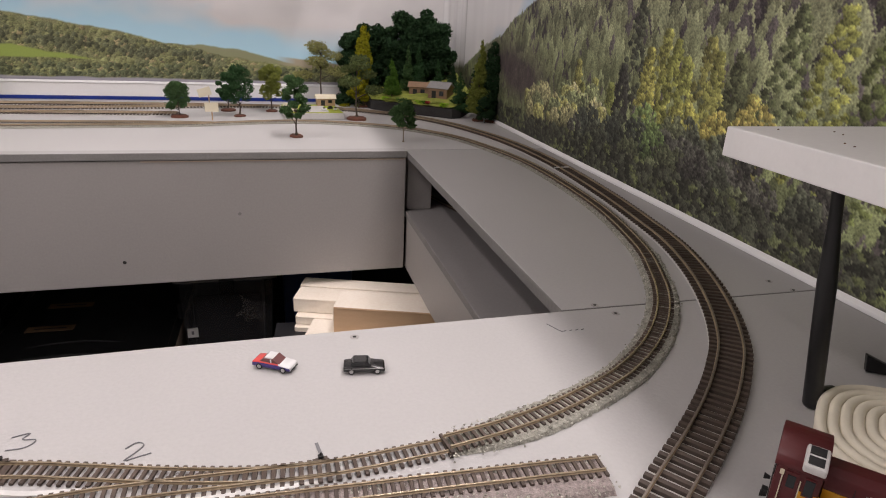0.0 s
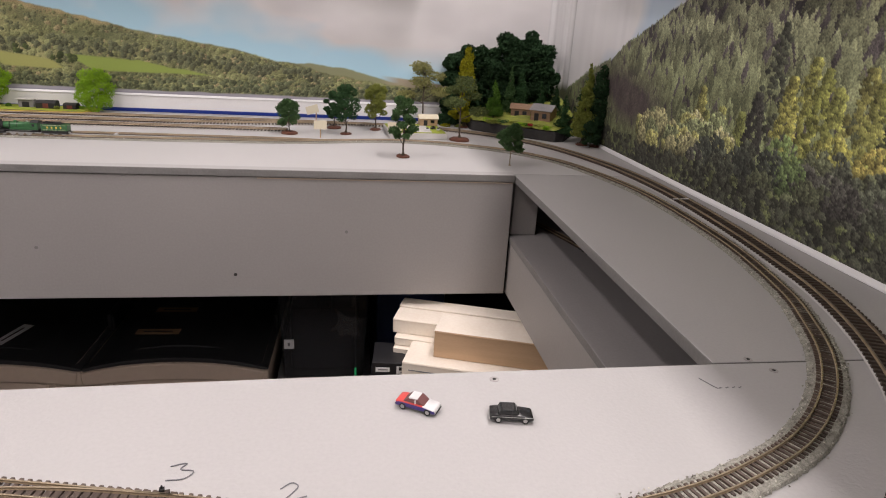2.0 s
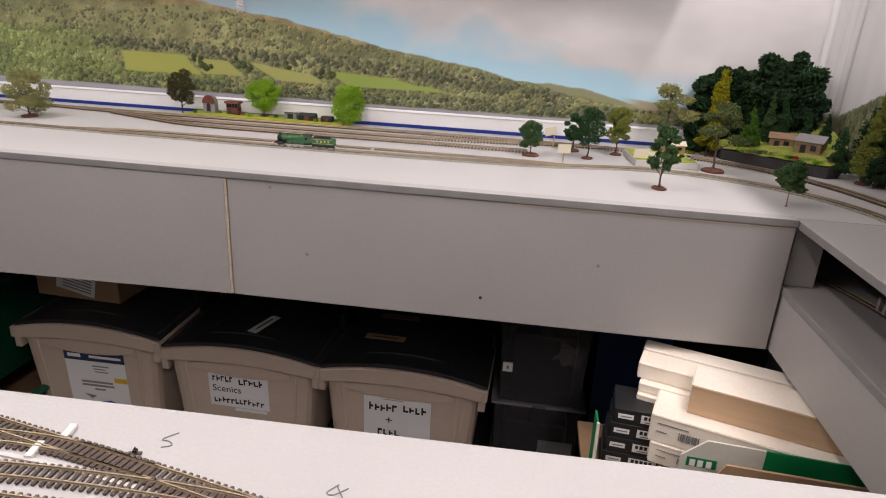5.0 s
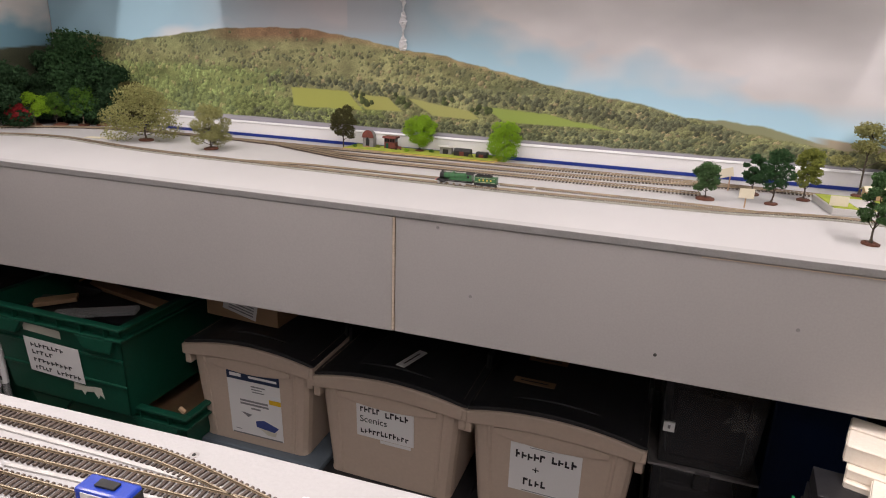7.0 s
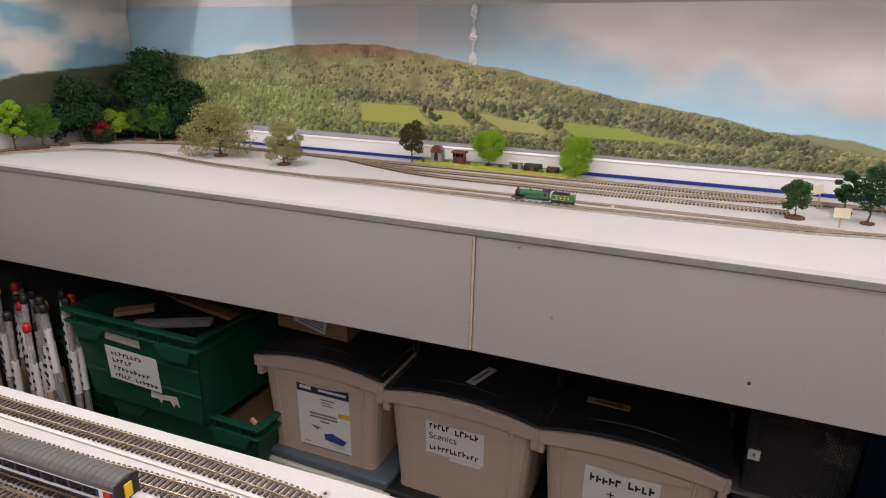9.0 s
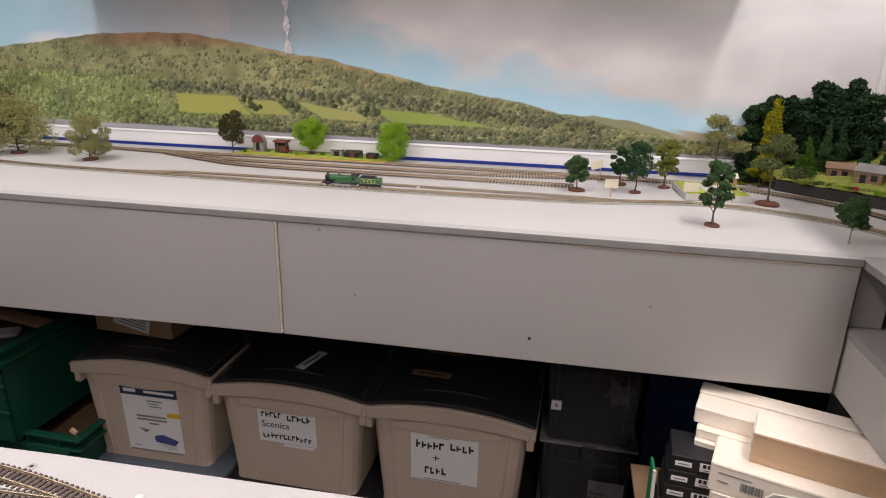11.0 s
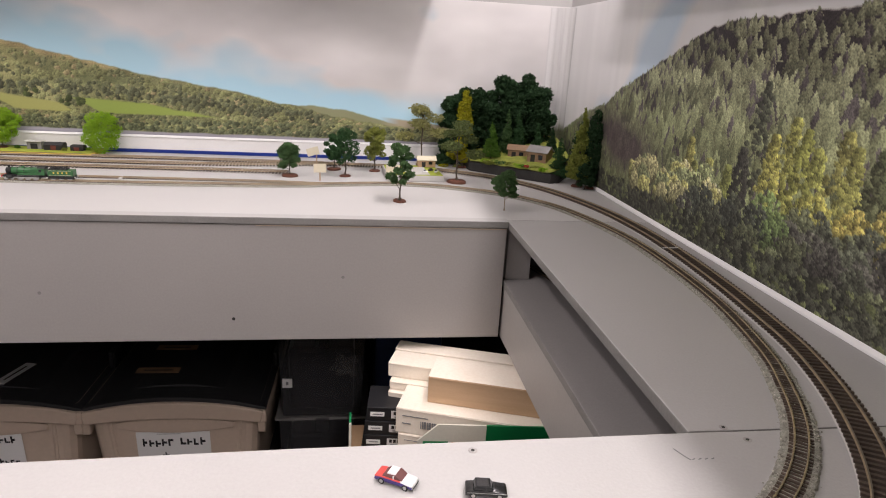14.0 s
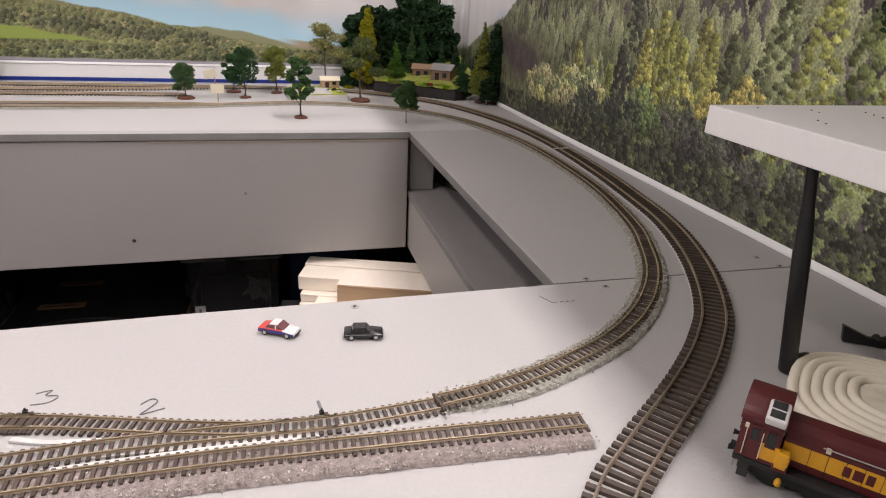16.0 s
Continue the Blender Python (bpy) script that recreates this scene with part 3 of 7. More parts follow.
    # meadows
    fields = (((-1.175, 1.144), (-1.001, 1.142), (-0.962, 1.096), (-1.17, 1.095)), ((-0.992, 1.14), (-0.885, 1.131), (-0.842, 1.098), (-0.948, 1.098)), ((-0.83, 1.134), (-0.655, 1.109), (-0.63, 1.092), (-0.757, 1.094)), ((-0.63, 1.124), (-0.463, 1.117), (-0.31, 1.09), (-0.565, 1.091)))
    uu, vv = np.meshgrid(u, v, indexing="ij")
    wob = 0.006 * (field_noise(uu + 1, vv + 2, 30, 2, 3) - 0.5)
    for k, quad in enumerate(fields):
        m = np.ones_like(uu)
        for (x0, z0), (x1, z1) in zip(quad, quad[1:] + quad[:1]):
            inside = ((x1 - x0) * (vv - z0) - (z1 - z0) * (uu - x0)) / math.hypot(x1 - x0, z1 - z0)
            m *= edge(-inside + wob, 0.003)
        col = ((0.38, 0.4, 0.1), (0.39, 0.39, 0.12), (0.4, 0.4, 0.14), (0.3, 0.38, 0.09))[k]
        ink[..., :3] = ink[..., :3] * (1 - m[..., None]) + np.array(col) * m[..., None]
        ink[..., 3] *= 1 - 0.85 * m
    for _ in range(900):
        x = rng.uniform(-1.3, 0.2)
        z = 1.05 + 0.028 * rng.random() ** 1.6
        s = rng.uniform(0.003, 0.008)
        splat(ink, u, v, x, z - 0.002, s, s * 1.6, np.array((0.105, 0.12, 0.065)) * rng.uniform(0.6, 1.6), rng, "crown")
    for x, z in ((-0.97, 1.125), (-0.955, 1.113), (-0.94, 1.108), (-0.85, 1.125), (-0.84, 1.118), (-0.83, 1.112), (-0.72, 1.124), (-0.64, 1.112), (-0.61, 1.108)):
        for k in range(4):
            splat(ink, u, v, x + rng.normal() * 0.006, z + rng.normal() * 0.004, 0.008, 0.014, np.array((0.065, 0.085, 0.03)) * rng.uniform(0.6, 1.4), rng, "crown")
    # shore and lake
    shore = np.interp(uu, [-2.03, -1.8, -0.6, 0.57], [1.064, 1.06, 1.05, 1.048]) + 0.003 * (field_noise(uu, vv * 0, 30, 3, 2) - 0.5)
    water = edge(shore - vv, 0.002)
    ripple = field_noise(uu * 0.5 + 2, vv * 20 + 5, 14, 6, 3)
    lake = np.array((0.36, 0.35, 0.39)) + (ripple - 0.5)[..., None] * 0.14
    ink[..., :3] = ink[..., :3] * (1 - water[..., None]) + lake * water[..., None]
    ink[..., 3] *= 1 - water
    return ink


us, vs = np.arange(LEFT + 0.004, RIGHT - 0.003, 0.0021), np.arange(1.012, 1.396, 0.0018)
sheet("backdrop_lake", us, vs, lake_ink(us, vs), lambda a, b: (a, a * 0 + BACK - 0.004, b), PRINT_FAR, "glossy photographic print of a wooded hill above a lake")


def west_ink(u, v):
    uu, vv = np.meshgrid(u, v, indexing="ij")
    c = np.zeros((*uu.shape, 3))
    c[:] = np.array((0.17, 0.31, 0.38))
    cl = field_noise(uu + 7, vv * 2 + 2, 3, 31, 5)
    cov = edge(cl - 0.42 + 0.2 * np.exp(-(((uu - 1.35) / 0.16) ** 2) - (((vv - 1.27) / 0.09) ** 2)), 0.16)
    lay(c, cov, (0.55, 0.53, 0.5))
    ridge = np.interp(uu, [0.3, 1.0, 1.3, 1.67], [1.1, 1.13, 1.2, 1.23])
    hill = edge(ridge - vv, 0.004)
    n = field_noise(uu, vv * 2, 12, 3, 4)
    lay(c, hill, (0.055, 0.06, 0.038))
    c *= (1 + 0.6 * hill * (n - 0.5))[..., None]
    lay(c, edge(1.05 - vv, 0.002), (0.5, 0.5, 0.5))
    return np.concatenate([c, hill[..., None] * edge(vv - 1.05, 0.002)[..., None]], -1)


us, vs = np.arange(0.3, BACK - 0.006, 0.008), np.arange(1.006, 1.396, 0.006)
sheet("backdrop_sky", us, vs, west_ink(us, vs), lambda a, b: (a * 0 + LEFT + 0.004, a, b), PRINT_FAR, "glossy photographic print of sky and hillside")


def forest_ink(u, v):
    """The forest print; u runs along the wall (world y), v is the height."""
    uu, vv = np.meshgrid(u, v, indexing="ij")
    rng = np.random.default_rng(9)
    c = np.zeros((*uu.shape, 3))
    c[:] = np.array((0.86, 0.85, 0.86))
    c *= (0.9 + 0.2 * field_noise(uu * 3, vv * 0.3, 6, 17, 3))[..., None]
    blue = edge(0.6 * field_noise(uu * 1.2 + 1, vv * 2 + 2, 3, 41, 3) - 0.42 + 0.26 * np.exp(-(((uu - 1.17 + 0.9 * (vv - 1.3)) / 0.07) ** 2)), 0.14)
    lay(c, blue * 0.8, (0.54, 0.69, 0.83))
    ry = [-0.4, 0.67, 0.74, 0.84, 0.946, 1.012, 1.084, 1.195, 1.3, 1.355, 1.48, 1.6, 1.68]
    rz = [1.42, 1.345, 1.34, 1.338, 1.335, 1.322, 1.293, 1.253, 1.218, 1.186, 1.154, 1.106, 1.075]
    ridge = np.interp(uu, ry, rz) + 0.006 * (field_noise(uu, vv * 0, 60, 3, 2) - 0.5)
    hill = edge(ridge - vv, 0.003)
    gap = field_noise(uu * 1.3 + 2, vv * 1.3, 9, 4, 4)
    base = np.array((0.04, 0.036, 0.04)) * (0.5 + gap)[..., None]
    c[:] = c * (1 - hill[..., None]) + base * hill[..., None]
    ink = np.concatenate([c, hill[..., None]], -1)
    patch = np.random.default_rng(5).random((40, 14))

    def lit(y, z):
        return patch[int(np.clip(y * 22, 0, 39)), int(np.clip((z - 1.0) * 34, 0, 13))]

    # conifers, row behind row
    trees = [(rng.uniform(1.03, np.interp(y, ry, rz)), y) for y in rng.uniform(0.05, 1.66, 5200)]
    trees.sort(reverse=True)
    for z, y in trees:
        near = np.clip((1.31 - z) / 0.24, 0, 1)
        h = (0.015 + 0.055 * near) * rng.uniform(0.65, 1.3)
        tip = np.interp(y, ry, rz) + 0.007 * rng.random()
        z = min(z, tip - h * 0.5)
        tone = 0.5 + 0.7 * lit(y, z) + 0.7 * rng.random() ** 1.5
        haze = 1 - near
        col = (np.array((0.15, 0.185, 0.09)) * (1 - haze) + np.array((0.2, 0.22, 0.14)) * haze) * tone
        if rng.random() < 0.16:
            col = np.array((0.08, 0.075, 0.078)) * tone
        splat(ink, u, v, y, z - h * 0.5, h * rng.uniform(0.3, 0.42) * (1 + 0.75 * haze), h, col, rng, "spire")
    # tall larches and firs that stand out on the slope
    for y, z, h, col in ((0.99, 1.09, 0.075, (0.3, 0.31, 0.09)), (0.97, 1.08, 0.05, (0.24, 0.27, 0.08)), (0.93, 1.09, 0.05, (0.27, 0.29, 0.09)), (0.88, 1.08, 0.06, (0.22, 0.26, 0.07)), (0.825, 1.11, 0.15, (0.075, 0.09, 0.06)), (0.85, 1.07, 0.1, (0.06, 0.065, 0.055)), (0.79, 1.12, 0.075, (0.32, 0.33, 0.08)), (0.757, 1.1, 0.12, (0.27, 0.29, 0.07)), (0.735, 1.08, 0.13, (0.24, 0.27, 0.06)), (0.71, 1.08, 0.11, (0.25, 0.28, 0.07)), (0.672, 1.07, 0.145, (0.27, 0.28, 0.08)), (0.655, 1.08, 0.12, (0.24, 0.26, 0.07)), (0.62, 1.1, 0.1, (0.1, 0.12, 0.06)), (0.59, 1.07, 0.09, (0.25, 0.25, 0.07)), (0.55, 1.09, 0.16, (0.12, 0.15, 0.07)), (0.5, 1.08, 0.17, (0.25, 0.28, 0.07)), (0.45, 1.07, 0.16, (0.14, 0.18, 0.06)), (0.4, 1.09, 0.17, (0.27, 0.28, 0.07)), (0.34, 1.1, 0.18, (0.18, 0.22, 0.06))):
        for k in range(34):
            w = 0.27 * h * (1 - k / 34) ** 0.8 + 0.003
            for s in (-1, 1):
                x = y + s * w * rng.uniform(0.0, 0.95)
                splat(ink, u, v, x, z + h * k / 34 - 0.005, 0.007, 0.009, np.array(col) * rng.uniform(0.55, 1.45) * (1.15 if s < 0 else 0.8), rng, "crown")
    # bare mauve-brown woods in the shade of the valley
    bare = np.exp(-(((uu - 1.26) / 0.14) ** 2) - ((vv - 1.112 - 0.12 * (uu - 1.2)) / 0.045) ** 2) * (0.7 + 0.6 * field_noise(uu * 2, vv * 2, 14, 77, 3))
    tint = np.array((0.1, 0.083, 0.09)) * (0.6 + 0.8 * field_noise(uu * 4 + 1, vv * 2, 20, 78, 3))[..., None]
    bare = np.clip(bare * 1.25, 0, 0.92)[..., None]
    ink[..., :3] = ink[..., :3] * (1 - bare) + tint * bare
    # broad-leaved trees along the foot
    crowns = [(0.78, 1.078, 0.038, (0.15, 0.22, 0.08)), (0.755, 1.06, 0.03, (0.12, 0.18, 0.07)), (0.58, 1.115, 0.032, (0.27, 0.25, 0.07)), (0.635, 1.1, 0.028, (0.3, 0.28, 0.07)), (0.7, 1.1, 0.03, (0.25, 0.26, 0.06))]
    for _ in range(44):
        y = rng.uniform(0.9, 1.2)
        crowns.append((y, rng.uniform(1.045, 1.105), rng.uniform(0.014, 0.026), ((0.36, 0.37, 0.2), (0.28, 0.34, 0.17), (0.38, 0.4, 0.15), (0.2, 0.24, 0.13))[rng.integers(4)]))
    for _ in range(40):
        y = rng.uniform(0.2, 1.0)
        crowns.append((y, rng.uniform(1.03, 1.085), rng.uniform(0.018, 0.034), ((0.075, 0.09, 0.065), (0.06, 0.075, 0.06), (0.1, 0.12, 0.07), (0.08, 0.085, 0.075))[rng.integers(4)]))
    crowns.sort(key=lambda q: -q[1])
    for y, z, big, col in crowns:
        col = np.array(col) * rng.uniform(0.95, 1.4)
        for k in range(int(70 + 3000 * big)):
            a, r = rng.uniform(0, 6.28), big * math.sqrt(rng.random())
            s = rng.uniform(0.0025, 0.006)
            up = 0.72 + 0.45 * math.sin(a) * r / big
            splat(ink, u, v, y + r * math.cos(a), z + r * 1.05 * math.sin(a), s, s * 1.7, col * up * rng.uniform(0.45, 1.35), rng, "crown")
    # dark undergrowth at the bottom edge
    low = [(rng.uniform(1.0, 1.05), rng.uniform(0.05, 1.45)) for _ in range(1500)]
    low.sort(reverse=True)
    for z, y in low:
        s = rng.uniform(0.003, 0.011)
        col = np.array((0.06, 0.07, 0.05)) * rng.uniform(0.4, 1.5)
        if rng.random() < 0.12:
            col = np.array((0.13, 0.16, 0.07)) * rng.uniform(0.6, 1.3)
        splat(ink, u, v, y, z - s, s, s * 1.6, col, rng, "crown")
    wood = ink[..., 3:4]
    deep = 0.17 * (np.clip(ink[..., :3], 0.001, 1) / 0.17) ** 1.18
    # print tone graded along the wall; near end brightened for weak light there
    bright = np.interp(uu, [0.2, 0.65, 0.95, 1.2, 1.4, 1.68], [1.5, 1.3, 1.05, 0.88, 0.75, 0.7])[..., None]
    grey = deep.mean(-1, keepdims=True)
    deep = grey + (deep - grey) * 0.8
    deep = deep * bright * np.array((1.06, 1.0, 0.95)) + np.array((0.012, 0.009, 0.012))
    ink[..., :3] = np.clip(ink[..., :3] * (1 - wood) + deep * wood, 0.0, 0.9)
    return ink


us, vs = np.arange(0.05, BACK - 0.006, 0.0017), np.arange(1.0065, 1.396, 0.0016)
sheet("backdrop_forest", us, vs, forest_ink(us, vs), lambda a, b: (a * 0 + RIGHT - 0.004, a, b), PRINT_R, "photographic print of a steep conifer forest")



def corner_ink(u, v):
    """The white cloud where the two prints meet, with soft upright streaks, above a dark foot."""
    uu, vv = np.meshgrid(u, v, indexing="ij")
    streak = field_noise(uu * 0.9 + 3, vv * 0.05 + 1, 5, 23, 3)
    c = (0.62 + 0.4 * (streak - 0.4))[..., None] * np.array((1.0, 0.985, 0.99))
    foot = edge(1.105 - vv + 0.012 * (field_noise(uu * 3, vv * 3, 9, 5, 3) - 0.5), 0.02)
    lay(c, foot, (0.13, 0.14, 0.09))
    return np.concatenate([np.clip(c, 0, 0.85), foot[..., None]], -1)


CURL = 0.05


def curl_place(a, b):
    r = CURL + (0.0012 * np.sin(a * 7.0) + 0.0008 * np.sin(a * 17.0 + b * 3)) * np.cos(a)
    return RIGHT - 0.0044 - CURL + r * np.sin(a), BACK - 0.005 - CURL + r * np.cos(a), b


us, vs = np.linspace(0.0, math.pi / 2, 60), np.arange(1.024, 1.396, 0.004)
sheet("backdrop_corner", us, vs, corner_ink(us, vs), curl_place, PRINT_R, "print curling softly round the room corner")

plank = thing("lake_edge_board", "low white board with a blue stripe along the lake view print", "trim", kind="structure")
part("face", box(-1.78, BACK - 0.014, 1.0005, 0.30, BACK - 0.0085, 1.038, 0.0008), WHITEP, plank)
part("top_bead", prism([(BACK - 0.0165, 1.0385), (BACK - 0.0062, 1.0385), (BACK - 0.0062, 1.0425), (BACK - 0.014, 1.0425)], "x", -1.78, 0.30, bevel=0.0005), BEADP, plank, "bright white top edge")
part("stripe", box(-1.778, BACK - 0.0165, 1.0008, 0.298, BACK - 0.0142, 1.0085), BLUE, plank, "dark blue painted stripe")

# foil strip hanging on the print
rng = np.random.default_rng(2)
bm = bmesh.new()
rows = []
for k in range(46):
    z = 1.25 + 0.145 * k / 45
    w = 0.0115 * (0.6 + 0.4 * math.sin(k * 0.35)) * (0.55 + 0.45 * (1 - k / 60))
    rows.append([bm.verts.new((-0.842 + w * s + rng.normal() * 0.0012, BACK - 0.009 + rng.normal() * 0.0016, z + rng.normal() * 0.0008)) for s in (-1, -0.4, 0.3, 1)])
for a, b in zip(rows, rows[1:]):
    for i in range(3):
        bm.faces.new((a[i], a[i + 1], b[i + 1], b[i]))
solid("foil_strip", bm, FOIL, "crinkled silver foil strip hanging on the lake print", "foil")

# ---- tracks ----
GAUGE = {"wide": (0.0174, 0.030, 0.0034, 0.0072, 0.0025, 0.0012, 0.0022), "fine": (0.0098, 0.0172, 0.0021, 0.0046, 0.0016, 0.0009, 0.0015)}


def sleeper_mesh(length, width, high, name):
    bm = box(-width / 2, -length / 2, 0, width / 2, length / 2, high, 0.0003)
    return bm


def granules(name, line, n, reach, z, size, seed, parent):
    """Loose ballast grains scattered along a line."""
    rng = np.random.default_rng(seed)
    d, nn = sides(line)
    pick = rng.integers(0, len(line), n)
    off = np.clip(rng.normal(0, reach * 0.5, n), -reach * 1.12, reach * 1.12)
    off = np.where(rng.random(n) < 0.55, np.sign(off) * rng.uniform(reach * 0.55, reach, n), off)
    verts, faces = [], []
    tet = np.array([(1, 1, 1), (1, -1, -1), (-1, 1, -1), (-1, -1, 1)]) * 0.5
    for k in range(n):
        s = size * rng.uniform(0.5, 1.2)
        q = line[pick[k]] + nn[pick[k]] * off[k] + d[pick[k]] * rng.uniform(-0.003, 0.003)
        h = z(abs(off[k])) + s * 0.15
        turn = Euler(rng.uniform(0, 6.28, 3)).to_matrix()
        b = len(verts)
        for c in tet:
            w = turn @ Vector(c * s)
            verts.append((q[0] + w.x, q[1] + w.y, h + w.z))
        faces += [(b, b + 1, b + 2), (b, b + 3, b + 1), (b, b + 2, b + 3), (b + 1, b + 3, b + 2)]
    me = bpy.data.meshes.new(name)
    me.from_pydata(verts, [], faces)
    ob = part(name, me, GRAIN, parent)
    ob["kind"] = "stuff"
    return ob


def grain_material():
    m, t, b = nodes_of("loose_ballast_grains")
    geo = t.nodes.new("ShaderNodeNewGeometry")
    rp = t.nodes.new("ShaderNodeValToRGB")
    rp.color_ramp.elements[0].color, rp.color_ramp.elements[1].color = (0.17, 0.16, 0.135, 1), (0.62, 0.6, 0.53, 1)
    e = rp.color_ramp.elements.new(0.5)
    e.color = (0.38, 0.37, 0.32, 1)
    t.links.new(geo.outputs["Random Per Island"], rp.inputs["Fac"])
    t.links.new(rp.outputs["Color"], b.inputs["Base Color"])
    b.inputs["Roughness"].default_value = 0.9
    return m


GRAIN = grain_material()
SLEEPER_MESH = {}


def near_enough(p):
    return (p[1] < 1.12 and p[0] > -0.95) or False


def track(points, kind, label, bed="", z0=1.0, single=True, group="model railway tracks", shoulders=(0.0035, 0.0035)):
    """A flexible track: bed, sleepers and two rails. The sleepers on the near boards are pieces of their own."""
    gap, length, width, pitch, high, rail_w, rail_h = GAUGE[kind]
    line = smooth_line(points, 0.004)
    ob = thing("model_track", label, "railway track", group)
    z = z0 + 0.0004
    if bed == "underlay":
        w = length / 2 - 0.0012
        part("underlay", sweep("underlay", line, [(-w - 0.001, z), (w + 0.001, z), (w, z + 0.0022), (-w, z + 0.0022)]), FOAMB, ob, "pale foam underlay strip")
        z += 0.0022
    if bed == "ballast":
        lo, hi = (length / 2 + k for k in shoulders)
        stones = BALLAST if shoulders[0] == shoulders[1] else MAUVE
        prof = [(-lo - 0.002, z), (hi + 0.002, z), (hi + 0.0005, z + 0.002), (hi - 0.003, z + 0.0028), (-lo + 0.003, z + 0.0028), (-lo - 0.0005, z + 0.002)]
        part("ballast", sweep("ballast", smooth_line(points, 0.0022), prof, 0.00035, 0.05 if points[-1] == (0.16, 0.304) else 0.0), stones, ob, "fine ballast bed")
        n = int(4200 * len(line) * 0.004)
        mid, reach = (hi - lo) / 2, (hi + lo) / 2
        shifted = line + sides(line)[1] * mid
        granules("loose_ballast", shifted, min(n, 9000), reach + 0.002, lambda r, zz=z, ww=reach: zz + (0.0026 if r < ww else max(0.0003, 0.0026 * (1 - (r - ww) / 0.004))), 0.00105, len(line), ob)
        z += 0.0024
    key = kind
    mat = SLEEPER if kind == "wide" else SLEEPER_N
    if key not in SLEEPER_MESH:
        SLEEPER_MESH[key] = mesh_of("sleeper", sleeper_mesh(length, width, high, "sleeper"))
        SLEEPER_MESH[key].materials.append(mat)
    sl = smooth_line(points, pitch)
    d, _ = sides(sl)
    rest = bmesh.new()
    count = 0
    rng = random.Random(len(sl))
    for p, w in zip(sl, d):
        m = Matrix.Translation((p[0], p[1], z)) @ Matrix.Rotation(math.atan2(w[1], w[0]) + rng.gauss(0, 0.012), 4, "Z")
        if single and near_enough(p) and count < 300:
            s = new("sleeper", SLEEPER_MESH[key])
            s.parent = ob
            s.matrix_local = m
            count += 1
        else:
            tmp = bmesh.new()
            bmesh.ops.create_cube(tmp, size=1, matrix=m @ Matrix.Translation((0, 0, high / 2)) @ Matrix.Diagonal((width, length, high, 1)))
            me = bpy.data.meshes.new("t")
            tmp.to_mesh(me)
            tmp.free()
            rest.from_mesh(me)
            bpy.data.meshes.remove(me)
    if len(rest.verts):
        part("sleeper_run", rest, mat, ob)["kind"] = "stuff"
    else:
        rest.free()
    zr = z + high
    for s in (-1, 1):
        u = s * gap / 2
        prof = [(u - rail_w * 0.8, zr), (u + rail_w * 0.8, zr), (u + rail_w * 0.35, zr + rail_h * 0.4), (u + rail_w / 2, zr + rail_h * 0.7), (u + rail_w / 2, zr + rail_h), (u - rail_w / 2, zr + rail_h), (u - rail_w / 2, zr + rail_h * 0.7), (u - rail_w * 0.35, zr + rail_h * 0.4)]
        bm = sweep("rail", line, prof)
        bm.faces.ensure_lookup_table()
        for f in bm.faces:
            f.material_index = 0 if f.normal.z > 0.7 else 1
        part("rail", bm, [RAIL_W if label.startswith(("brown", "dark")) else RAIL, RAIL_D], ob)
    return ob


OUTER = [(0.18, 0.15), (0.222, 0.21), (0.255, 0.24), (0.304, 0.278), (0.3414, 0.31), (0.3715, 0.34), (0.4008, 0.375), (0.4325, 0.428), (0.4635, 0.497), (0.4885, 0.578), (0.5015, 0.66), (0.5135, 0.765), (0.5212, 0.9), (0.5187, 1.02), (0.5053, 1.13), (0.481, 1.225), (0.447, 1.314), (0.4, 1.39), (0.33, 1.462), (0.2, 1.53), (0.03, 1.557), (-0.3, 1.566), (-0.7, 1.566), (-1.1, 1.562), (-1.449, 1.566), (-1.66, 1.558), (-1.83, 1.5), (-1.962, 1.4), (-2.0, 1.3), (-2.0, 1.1), (-1.99, 0.6)]
track(OUTER, "wide", "brown-sleepered wide gauge model track curving round the boards", "underlay")
INNER = [(-1.97, 0.6), (-1.97, 1.1), (-1.945, 1.22), (-1.85, 1.325), (-1.69, 1.365), (-1.543, 1.345), (-1.427, 1.325), (-1.3, 1.312), (-1.1, 1.306), (-0.8, 1.3), (-0.5, 1.296), (-0.3, 1.3), (-0.1, 1.312), (0.0, 1.333), (0.096, 1.352), (0.164, 1.35), (0.232, 1.332), (0.319, 1.29), (0.378, 1.237), (0.427, 1.16), (0.4667, 1.021), (0.4802, 0.9), (0.4745, 0.721), (0.4495, 0.583), (0.4225, 0.508), (0.3925, 0.449), (0.3506, 0.396), (0.3, 0.354), (0.243, 0.326), (0.2, 0.312), (0.16, 0.304)]
track(INNER, "fine", "ballasted fine gauge model track curving across the boards", "ballast")
LADDER = [(0.16, 0.304), (0.1, 0.299), (0.06, 0.301), (0.02, 0.309), (-0.03, 0.3225), (-0.06, 0.330), (-0.19, 0.356), (-0.3, 0.378), (-0.37, 0.3905), (-0.455, 0.4045), (-0.51, 0.407), (-0.594, 0.4055), (-0.766, 0.3975), (-1.1, 0.385), (-1.8, 0.37)]
track(LADDER, "fine", "fine gauge model track leading into the fiddle yard points")
track([(-0.30, 0.378), (-0.365, 0.3885), (-0.438, 0.3865), (-0.563, 0.3785), (-0.69, 0.369), (-1.1, 0.352), (-1.8, 0.335)], "fine", "fine gauge model yard track on the near board")
